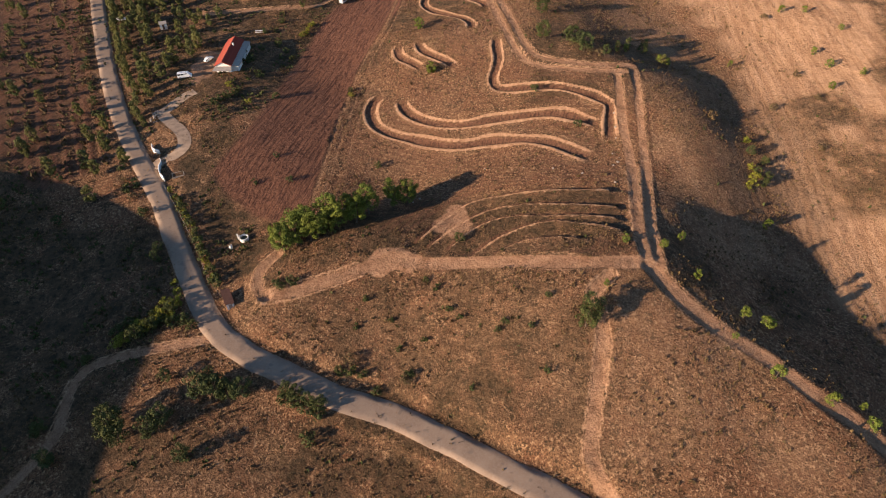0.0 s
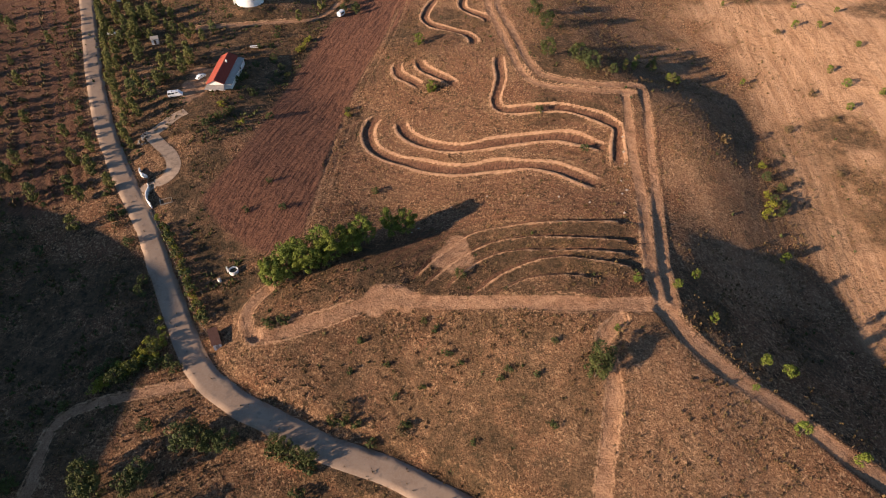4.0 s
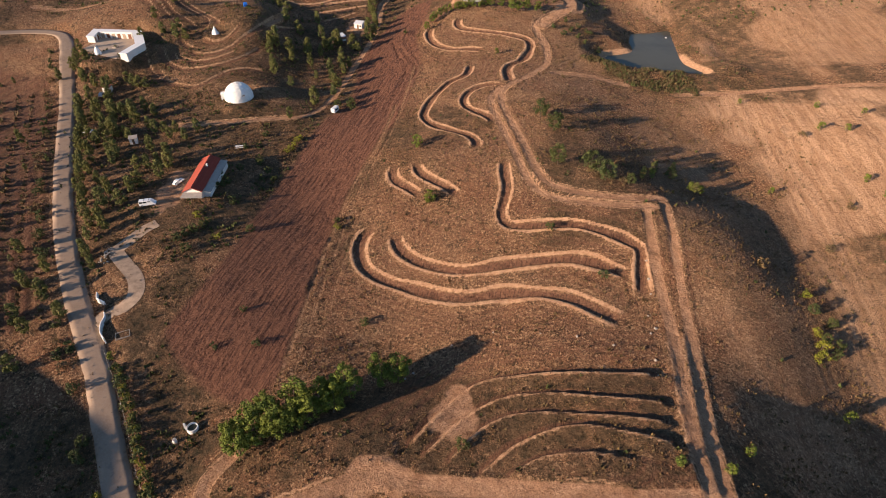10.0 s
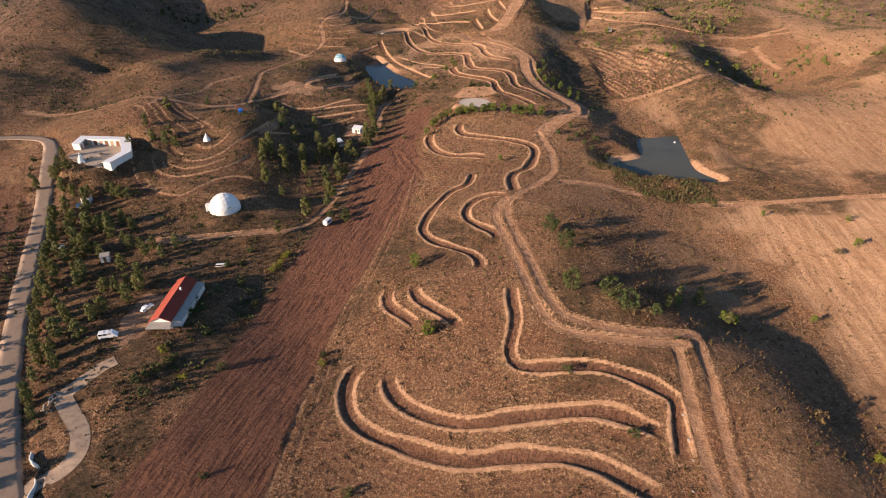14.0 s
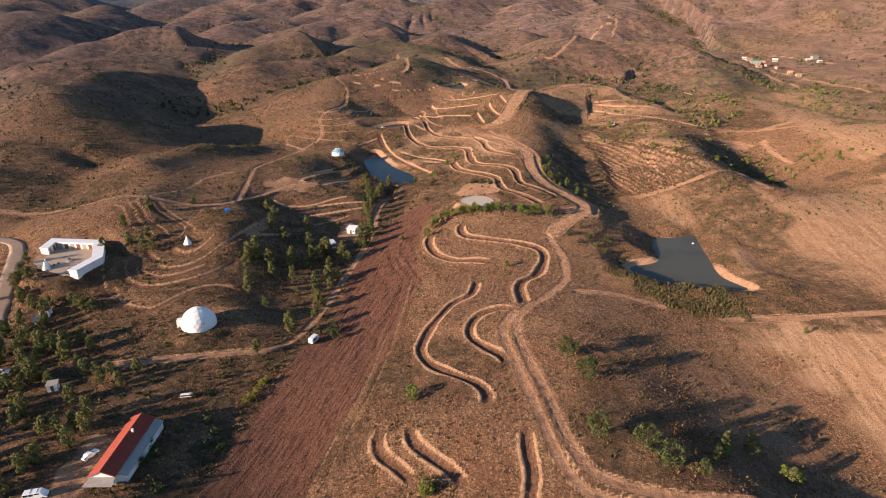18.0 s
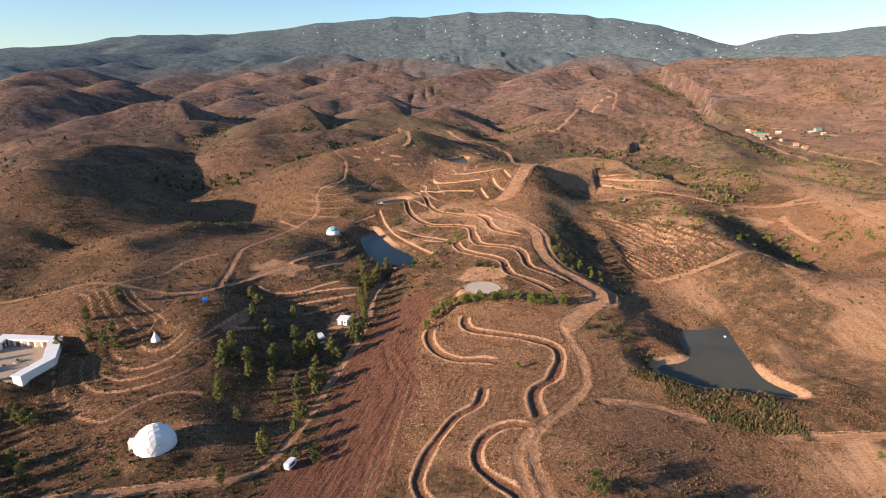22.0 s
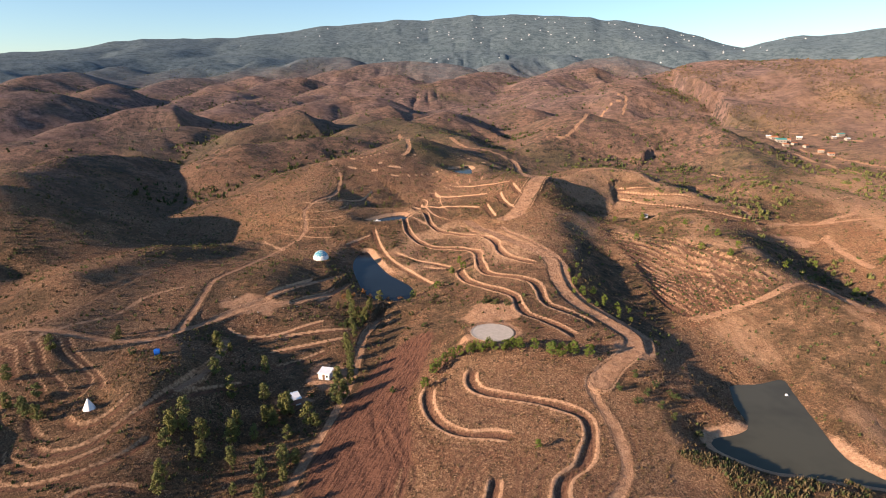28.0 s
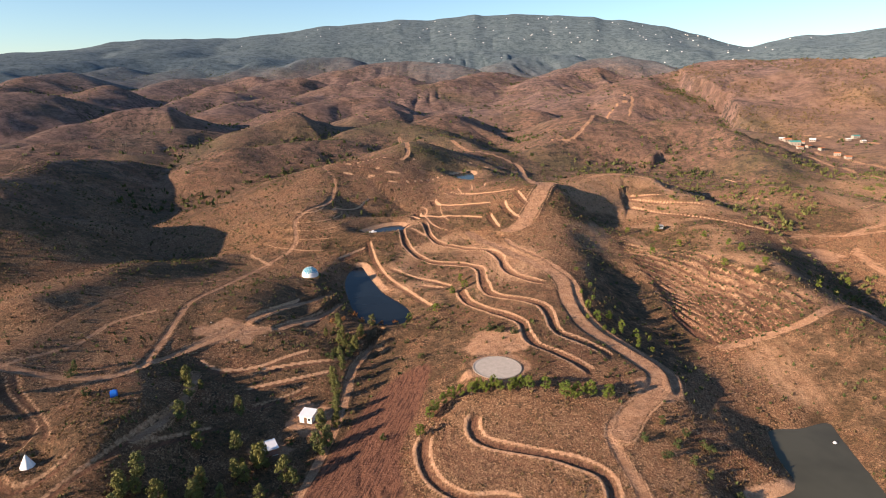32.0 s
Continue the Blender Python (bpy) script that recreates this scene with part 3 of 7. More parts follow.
# contour banks with their ditches: half-width, then the line
BANKS = [
    (1.7, [(-20.7, 187.7), (-24.4, 183.3), (-24.9, 176.5), (-22.4, 168.9), (-16.5, 163.7), (-8.9, 159.9), (-3, 157), (3.3, 154.8), (8.2, 154.2), (14.4, 154.4), (21.6, 153.6), (27.4, 152.5), (32.8, 150.3), (37.8, 146.6), (41.5, 143.7), (45.2, 141.3)]),
    (1.6, [(-14.2, 183.2), (-14, 178.5), (-11.2, 172.9), (-6.8, 169), (-1.9, 166.2), (3.4, 164.1), (8.6, 163.2), (13.8, 163.6), (20.2, 164), (27.9, 164), (34.2, 163.7), (38.4, 162.7), (42.3, 160.6), (46.6, 158), (49.5, 155.7)]),
    (1.4, [(19.5, 210.3), (19.1, 202), (19.3, 195), (18.2, 188.9), (16.9, 184.3), (17.4, 179.6), (20.2, 177.4), (25.7, 176.7), (31, 176.3), (37.6, 175.2), (42.5, 173), (47.1, 170.4), (50.9, 167.3), (52.7, 164.7), (52.1, 160.5), (51.3, 155.3), (50.5, 148.9)]),
    (1.4, [(-16, 216.4), (-17.4, 211.6), (-15.8, 206.7), (-11.6, 202.4), (-6.5, 196.3)]),
    (1.4, [(-8.5, 215.9), (-9.2, 212.9), (-7.8, 208.7), (-3.5, 203.9), (0.9, 199.4), (3.4, 195.2), (2.1, 192.9)]),
    (1.3, [(11.4, 295.1), (8.7, 283.2), (2.3, 277.1), (-2, 269.1), (-5.1, 262.5), (-7.5, 254.7), (-8.1, 248.3), (-4.5, 240.4), (2.2, 234.4), (8.6, 229), (11, 223.2), (9.9, 218.3)]),
    (1.4, [(24.6, 267.3), (17.4, 269.8), (10.8, 266.2), (7.4, 259), (7.9, 252.1), (12, 246.2), (16, 241.6), (18.3, 236)]),
    (1.5, [(7.9, 342.7), (5.7, 338.1), (6.4, 332.2), (9.8, 328.9), (15.5, 326.7), (24.9, 324), (33, 320.7), (38, 317.1), (39, 311.1), (36.5, 302.3), (33.3, 296.1), (28.4, 291.4), (26.2, 285.3), (26.1, 277.3), (26.5, 270.8)]),
    (1.5, [(-7.2, 337.4), (-8.3, 330.4), (-6.7, 321.8), (-2.7, 315.3), (3.7, 311.1), (12.6, 310), (18.6, 307.4)]),
    (1.5, [(-25.3, 550.3), (-32.1, 545.3), (-31.5, 526.5), (-25.6, 505.8), (-18.3, 490.9), (-8.7, 478.8), (3, 469.4), (11.6, 456.4), (12.5, 438.9), (14.5, 425.3), (19.1, 417.9), (26.8, 411.6), (34.2, 405.4), (36.2, 398.1), (36.4, 389.6), (38.6, 384), (43.6, 381.5), (50, 377), (54.7, 370.8)]),
    (1.4, [(-20.4, 549.2), (-14.7, 523.3), (-7.6, 508.3), (6.6, 495.2), (16.7, 486.4), (21.7, 470.1), (23.1, 451.7), (26.3, 439), (33.9, 428.1), (40.4, 423.5)]),
    (1.5, [(2.1, 437.8), (5.4, 421.6), (13.2, 408.1), (20.6, 399.3), (25.2, 392.9), (25.9, 384.6), (27.8, 377.2), (33.9, 372), (40.1, 366.9), (45.7, 360)]),
    (0.8, [(-5.9, 110.7), (1, 119.5), (7.8, 125.6), (15.9, 126.4), (26.3, 125.4), (36.5, 124.3), (44.3, 123.8)], 1),
    (0.7, [(-2.7, 107.9), (4.8, 115.8), (12.8, 120.2), (21.7, 120), (32.6, 117.7), (44.6, 115.8)], 1),
    (0.7, [(2.2, 105.8), (8.5, 112.3), (14.9, 114.9), (22.3, 114.6), (32.8, 112.7), (43.3, 110.8)], 1),
    (0.7, [(8, 102.1), (14.2, 107), (21.6, 109.9), (27.7, 110.4), (35.5, 108.2), (43.1, 105.6)], 1),
    (0.5, [(13.1, 100.7), (17.9, 103.3), (24.3, 104.2), (32.1, 103.1)], 1),
]
# broad terraces of the upper valley: half-width, then the line with the hill on its left
TERRACES = [
    (1.2, [(-24.3, 585.6), (-20.5, 569), (-0.5, 551), (18.7, 535.1)]),
    (1.1, [(-15.2, 613.3), (-11.1, 595.1), (7.8, 568), (24.3, 554.4)]),
    (1, [(-5.3, 626.2), (20.7, 581.9), (40.7, 569.5)]),
    (1.1, [(30.7, 554.5), (32.7, 539), (39.7, 522.8)]),
    (1, [(39.7, 567.2), (43.5, 547.8), (48.3, 537.9)]),
    (0.9, [(56.4, 644.4), (55.6, 557.4)]),
    (1, [(20.9, 541.1), (24, 526.2), (26.4, 516.8)]),
    (1, [(-30.6, 569.8), (-21.5, 555)]),
    (0.9, [(-33.8, 478.3), (-23, 467.1), (-9.6, 454.4), (0.4, 442.1)]),
    (0.8, [(-18.2, 451.3), (-1.7, 443.1)]),
    (0.9, [(-49.1, 515.3), (-39.4, 483), (-30.6, 461.1), (-18.2, 440.5), (-8.1, 422.8)]),
    (1.1, [(-99.1, 654.4), (-80.2, 660.1), (-62.4, 679.1), (-46.3, 683.1), (-31.2, 690.3)]),
    (1.2, [(-79.3, 653.8), (-67.2, 655.6), (-54.5, 650.8), (-41.7, 649.7)]),
    (1.3, [(-91.4, 638), (-72.7, 641.1), (-53.1, 636.9), (-39, 638.8), (-20.3, 652.2), (-0.7, 672.1)]),
    (1.1, [(3.6, 732), (15.9, 724.7), (33.5, 720.1)]),
    (1, [(-64.5, 490.8), (-57.2, 500.5), (-49.3, 508.6)]),
    (0.9, [(-81.8, 558.7), (-69.3, 583.3), (-61.7, 607.9)]),
    (1.4, [(119.6, 588.6), (130.6, 566.8), (149, 546.1), (170.3, 530), (186.3, 527.3)]),
    (1, [(121.3, 602.7), (144.8, 576.5), (166.3, 562.9)]),
    (1, [(116.2, 608.7), (144.1, 592.4)]),
    (1.1, [(211.1, 791.2), (234.8, 765.8)]),
    (1.1, [(254.8, 769.8), (257, 725.6)]),
    (1, [(213.2, 625.4), (223.3, 598.7)]),
    (1, [(241.5, 648.8), (247.7, 622.7)]),
    (1.2, [(262.3, 568.6), (285.5, 586.5), (284, 575.5)]),
    (0.9, [(-82, 399), (-75.8, 409.3), (-67.4, 428.9)]),
    (0.8, [(-60.9, 402.2), (-54.4, 415.8), (-52.2, 430.2)]),
    (0.7, [(-79.5, 398.1), (-74, 408.6), (-69.5, 421.2), (-67.3, 431.1)]), (0.8, [(-61.4, 403.6), (-54.9, 414.7), (-52.2, 426.8)]), (0.7, [(-68.6, 371.2), (-56.1, 375.2), (-43.1, 379.7), (-37.1, 386.3)]),
    (0.7, [(-90.1, 374.7), (-81.5, 370), (-69.1, 372.8), (-60, 379), (-50.5, 385.4)]), (0.6, [(-70, 360), (-60, 365), (-48, 370), (-41, 374)]),
]
# small dull terraces round the knoll
KNOLL = [
    (0.6, [(-150.9, 339.6), (-142.7, 336.1), (-136.8, 327.9), (-129.6, 320)]), (0.6, [(-146.4, 343.8), (-137.3, 335.6), (-132.8, 329), (-120.6, 319)]), (0.6, [(-142.7, 345.2), (-134, 336.7), (-129, 330.4), (-119.1, 323.8), (-115.2, 318)]),
    (0.6, [(-136, 347.7), (-128.8, 339.4), (-119.5, 333.1), (-112.4, 327.2), (-111.5, 320.5), (-114.1, 315.5)]), (0.6, [(-133.4, 349.5), (-127.5, 342.2), (-117.6, 334.6), (-108.3, 326.3), (-105.5, 320.4)]),
    (0.7, [(-114.3, 301.9), (-110.1, 299), (-102.6, 299.4), (-96.9, 303.9), (-94.2, 308.5), (-89.2, 316.6), (-85.7, 326.8), (-83.5, 338.7)]), (0.6, [(-122.3, 312.7), (-116, 305.4), (-110.8, 303)]),
    (0.75, [(-127, 305.6), (-123.8, 297.5), (-119.4, 291.4), (-113.2, 287.5), (-106, 287.6), (-98.8, 290.1), (-92.4, 294.7), (-87.3, 301), (-84.3, 307.7)]), (0.6, [(-121.2, 300.4), (-117.9, 294.8), (-114.2, 290.7)]),
    (0.7, [(-135.4, 310.3), (-131.8, 296.7), (-125.5, 285.5), (-117.8, 278.5)]), (0.75, [(-124.5, 288.7), (-118.1, 280.8), (-114.1, 277.2), (-103.7, 274.1), (-98.4, 279.7), (-92.9, 285.5), (-86.2, 288.8), (-77.5, 289.8)]),
    (0.6, [(-84.1, 321.5), (-78, 331.5), (-69.3, 343.3)]), (0.6, [(-112, 312), (-105, 308), (-99, 312), (-95, 320)]), (0.6, [(-118, 296), (-108, 293), (-99, 296), (-92, 303)]), (0.6, [(-66, 352), (-56, 358), (-46, 366)]),
]
TERRACES += [(half * 1.1, line, 0.58) for half, line in KNOLL]
# wavering plough marks beside the field
TERRACES += [(0.5, line, 0.25) for line in ([(-20.6, 321.5), (-17.6, 311.8), (-12.4, 299.8), (-12.9, 289.4), (-15.3, 281.4), (-16.4, 270.2), (-18.3, 260.5)], [(-25.2, 332.2), (-21.1, 313), (-16.8, 301), (-18.4, 282.4), (-22, 261.7)], [(-15.9, 320), (-12.9, 308.1), (-9.2, 298.9), (-10.8, 288.7)])]
# contour rows of saplings on the eastern hillside
PLANTED = [
    [(92.4, 512.4), (118.3, 496.1), (132.6, 458.1), (143.1, 428), (146.9, 410.5)],
    [(90.5, 504.7), (115, 486.3), (129.3, 450.3), (138.8, 421.8), (141.6, 405.3)],
    [(89.8, 498.3), (111.9, 477.1), (125.9, 445), (133.7, 418.6), (136.9, 401.6)],
    [(88.8, 491.4), (109.3, 469.4), (122.7, 440.1), (129, 416), (133, 399.3)],
    [(89.8, 483.3), (108.4, 462.5), (120.3, 434.2), (126, 411.9), (129.8, 398.2)],
    [(90.5, 475.1), (107.8, 456.3), (117.7, 427.8), (123.1, 408.2), (126.8, 397.6)],
    [(91.3, 467.4), (107, 449.9), (115.6, 422.8), (120.3, 406.4), (123.9, 397)],
    [(92.4, 461.1), (106.2, 443.7), (113.8, 418.1), (117.6, 404.6), (121.1, 396.7)],
    [(93.6, 455.5), (105.5, 438.2), (112.1, 415.3), (115.5, 402.8), (118.3, 396.3)],
    [(94.6, 449.4), (104.8, 432.5), (110.3, 412.3), (113.4, 401.1), (115.5, 396)],
    [(93.8, 442.7), (103, 427.7), (108.1, 409.9), (110.6, 400.9), (112.3, 396.1)],
    [(93.1, 436.4), (101.3, 423), (105.9, 407.2), (107.8, 400.8), (109.1, 396.2)],
    [(93.1, 430.3), (99.7, 417.9), (103.7, 405.8), (105.1, 400.3), (106.1, 396.2)],
    [(93.1, 424.3), (98.2, 413), (101.3, 404.1), (102.3, 399.8), (102.9, 395.9)],
]
TERRACES += [(1.6, line, 0.5) for line in PLANTED]
PLOUGHED = [(-70.4, 144), (-62.2, 170.7), (-55.1, 216.5), (-49, 249), (-40, 272), (-39.6, 312), (-33, 338), (-24, 364), (-9, 373), (-10, 352), (-14.3, 331), (-11.7, 303), (-17, 255), (-24.4, 234.2), (-31.6, 204.8), (-36.5, 165.4),
            (-38.8, 129.7), (-47.3, 124.1), (-62.9, 134.7)]
STUBBLE = [(98, 268), (108, 225), (104, 180), (97, 150), (95, 116), (98, 95), (104, 72), (120, 50), (300, 40), (420, 200), (300, 280), (175, 263), (120, 271)]
LAKE_EAST = [(95.3, 348.5), (106.3, 350.6), (116.4, 353.7), (115.3, 345), (112.5, 327.7), (110, 307.9), (115.4, 295.8), (104.1, 297.6), (92.4, 300.8), (84.8, 302.8), (75.4, 311.8), (76.8, 317.1), (84.9, 319.7), (90.3, 324.3), (91.6, 335.8)]
LAKE_UPPER = [(-50.7, 490.6), (-44.1, 473.8), (-34.4, 450.8), (-22.2, 432.6), (-18.6, 421.5), (-21.6, 412.8), (-30.2, 411), (-37.5, 414.3), (-45.4, 430.5), (-54.2, 461.8), (-54.9, 483.9)]
POND_NORTH = [(-56, 531.4), (-42.8, 533), (-32.3, 542.7), (-34.6, 552.1), (-44.3, 548.4)]
POND_FAR = [(-3.5, 681.7), (2.8, 660.4), (13.5, 649.5), (12.9, 696.5)]
LAKES = [("east", LAKE_EAST, 10.0, WATER_GREEN), ("upper", LAKE_UPPER, 17.6, WATER_BLUE), ("north", POND_NORTH, 26.0, WATER_BLUE), ("far", POND_FAR, 39.0, WATER_BLUE)]
DRIVE = [(-90.2, 147.5), (-87.8, 150.4), (-84.3, 152.3), (-82.8, 157.1), (-85.4, 163.2), (-91.5, 169.5), (-94.6, 173.3), (-92.9, 177), (-89.9, 182.1), (-86.9, 185)]
GROVE = [(-97, 150), (-108, 172), (-122, 200), (-138, 232), (-152, 262), (-160, 290), (-150, 285), (-125, 262), (-100, 246), (-84, 240), (-92, 222), (-95, 200), (-104, 188), (-94, 172), (-95, 158)]
GULLY = [(-60, 252), (-45, 250), (-52, 215), (-62, 180), (-72, 160), (-80, 170), (-74, 200), (-68, 235)]


def curve(points, step=1.0):
    """A smooth line through the points, cut into short steps."""
    p = np.array(points, float)
    p = np.vstack([2 * p[0] - p[1], p, 2 * p[-1] - p[-2]])
    out = []
    for a, b, c, d in zip(p, p[1:], p[2:], p[3:]):
        t = np.linspace(0, 1, max(2, int(np.hypot(*(c - b)) / step)), endpoint=False)[:, None]
        out.append(0.5 * (2 * b + (c - a) * t + (2 * a - 5 * b + 4 * c - d) * t ** 2 + (3 * b - a - 3 * c + d) * t ** 3))
    return np.vstack(out + [p[-2:-1]])


def near_line(x, y, line):
    """Distance to a line, which side of it (+ left), and how far along."""
    best, side, along, run = np.full(x.shape, 1e9), np.zeros(x.shape), np.zeros(x.shape), 0.0
    for a, b in zip(line, line[1:]):
        d = b - a
        n = np.hypot(*d)
        t = np.clip(((x - a[0]) * d[0] + (y - a[1]) * d[1]) / (n * n), 0, 1)
        r = np.hypot(x - a[0] - t * d[0], y - a[1] - t * d[1])
        closer = r < best
        best = np.where(closer, r, best)
        side = np.where(closer, np.sign(d[0] * (y - a[1]) - d[1] * (x - a[0])), side)
        along = np.where(closer, run + t * n, along)
        run += n
    return best, side, along


def inside(x, y, ring):
    p, within = np.array(ring, float), np.zeros(np.shape(x), bool)
    for a, b in zip(p, np.roll(p, -1, 0)):
        cross = (a[1] > y) != (b[1] > y)
        within ^= cross & (x < (b[0] - a[0]) * (y - a[1]) / (b[1] - a[1] + 1e-12) + a[0])
    return within


def depth_in(x, y, ring):
    """Distance to the ring, positive inside."""
    r = near_line(x, y, np.vstack([ring, ring[:1]]))[0]
    return np.where(inside(x, y, ring), r, -r)


def ring_of(points, step=2.0):
    p = np.array(points, float)
    return curve(np.vstack([p[-1:], p, p[:1]]), step)[int(np.hypot(*(p[0] - p[-1])) / step):-1]


def steps(fine_low, fine_high, fine, low, high, grow_low, grow_high, cap=1e9):
    mid = np.arange(fine_low, fine_high + fine, fine)
    up, d = [mid[-1]], fine
    while up[-1] < high:
        d = min(d * grow_high, cap)
        up.append(up[-1] + d)
    down, d = [mid[0]], fine
    while down[-1] > low:
        d = min(d * grow_low, cap)
        down.append(down[-1] - d)
    return np.concatenate([down[:0:-1], mid, up[1:]])


GX = steps(-98, 92, 0.65, -3600, 3800, 1.02, 1.02)
GY = np.concatenate([steps(22, 345, 0.65, -320, 346, 1.05, 1.006), np.arange(347, 604, 0.95)])
GY = np.concatenate([GY, steps(GY[-1] + 3.2, GY[-1] + 12, 3.2, GY[-1] + 3.2, 4950, 1, 1.011)])
X, Y = np.meshgrid(GX, GY)
Z = land(X, Y)
MASK = {n: np.zeros(X.shape, np.float32) for n in ("bare", "bank", "plough", "stubble", "scrub", "hills", "haze", "hazy_forest")}


def patch(points, margin):
    p = np.array(points)
    i0, i1 = np.searchsorted(GY, [p[:, 1].min() - margin, p[:, 1].max() + margin])
    j0, j1 = np.searchsorted(GX, [p[:, 0].min() - margin, p[:, 0].max() + margin])
    return np.s_[max(i0 - 1, 0):i1 + 1, max(j0 - 1, 0):j1 + 1]


# ploughed field with its furrows along the valley
s = patch(PLOUGHED, 6)
d = depth_in(X[s], Y[s], ring_of(PLOUGHED))
m = ramp(d, -1.5, 1.0)
MASK["plough"][s] = m
across = (X[s] - 0.28 * (Y[s] - 150) + 2.2 * np.sin(Y[s] / 21)) * 0.96
Z[s] += m * (0.09 * np.sin(across * 2 * np.pi / 1.9) + 0.07 * (lattice(X[s] * 2, Y[s], 1.7, 3.0) - 0.5) + 0.25 * (lattice(across, Y[s] * 0.06, 2.6, 6.0) - 0.5))
# pale stubble in the east
s = patch(STUBBLE, 10)
d = depth_in(X[s], Y[s], STUBBLE)
MASK["stubble"][s] = ramp(d + 8 * (lattice(X[s], Y[s], 9, 2.0) - 0.5), -3, 6)
Z[s] += ramp(d, 0, 6) * 0.16 * np.sin((X[s] * 0.99 - Y[s] * 0.12 + 3 * lattice(X[s], Y[s], 45, 2.2)) * 2 * np.pi / 2.6)
# paler areas round the eastern pond, on the spine, terraces, slopes and eastern hills
for ring, much in (([(118, 300), (160, 276), (320, 290), (340, 450), (165, 372), (150, 396), (106, 396), (104, 362), (118, 354)], 0.55), ([(96, 400), (150, 404), (160, 440), (150, 540), (100, 545), (96, 470)], 0.5),
                   ([(-20, 420), (30, 400), (50, 380), (40, 480), (-30, 560), (-45, 500)], 0.6), ([(240, 420), (600, 500), (900, 900), (1100, 1500), (500, 1300), (430, 900), (260, 640)], 0.5), ([(70, 470), (100, 540), (110, 560), (190, 545), (230, 610), (120, 640), (70, 600)], 0.45), ([(-30, 190), (50, 182), (56, 140), (10, 150), (-30, 130)], 0.08), ([(-10, 200), (60, 190), (72, 330), (45, 345), (0, 345), (-12, 260)], 0.12), ([(62, 100), (62, 180), (70, 250), (100, 262), (100, 100)], 0.28), ([(-30, 84), (28, 52), (90, 40), (46, 88), (0, 96)], 0.22)):
    s = patch(ring, 10)
    d = depth_in(X[s], Y[s], np.array(ring, float))
    MASK["stubble"][s] = np.maximum(MASK["stubble"][s], much * ramp(d + 9 * (lattice(X[s], Y[s], 10, 2.7) - 0.5), -3, 6))
# shallow rows on the southern slopes and curved rows in the east gully
for ring, ax, ay, gap, amp in (([(34, 40), (36, 88), (46, 90), (90, 48), (90, 30)], 0.66, 0.75, 1.7, 0.1), ([(-40, 94), (34, 90), (30, 46), (-8, 68), (-40, 86)], 0.5, 0.86, 2.4, 0.06), ([(-30, 60), (-50, 74), (-90, 46), (-20, 30), (20, 40)], 0.75, 0.66, 1.9, 0.09)):
    s = patch(ring, 4)
    d = depth_in(X[s], Y[s], np.array(ring, float))
    Z[s] += ramp(d, 0, 4) * amp * np.sin((X[s] * ax + Y[s] * ay + 1.5 * lattice(X[s], Y[s], 20, 1.2)) * 2 * np.pi / gap)
EAST_RIM = curve([(86, 262), (92, 235), (97, 205), (99, 180), (96, 150), (92, 125), (96, 100), (108, 76)], 2.0)
s = patch(EAST_RIM, 14)
d, side, along = near_line(X[s], Y[s], EAST_RIM)
Z[s] += ramp(9 - d, 0, 5) * 0.05 * np.sin(d * 2 * np.pi / 2.4) * ramp(along, 0, 30)
MASK["scrub"][s] = np.maximum(MASK["scrub"][s], 0.3 * ramp(8 - d, 0, 4))
# lakes sit in bowls with pale rims
for key, ring, level, _ in LAKES:
    s = patch(ring, 40)
    d = depth_in(X[s], Y[s], ring_of(ring))
    out = ramp(-d, 0, 26)
    Z[s] = np.where(d > 0, level - 0.25 * np.minimum(d, 6), Z[s] * out + (1 - out) * (level + np.minimum(-d * 0.42, 6)))
    MASK["bank"][s] = np.maximum(MASK["bank"][s], 0.8 * ramp(-d, -1, 0.3) * ramp(-d, 5.5, 2.0) * ramp(lattice(X[s], Y[s], 30, 1.0), 0.25, 0.5) * (ramp(X[s] * 0.9 + Y[s] * 0.43, 158, 166) if key == "upper" else 1.0))
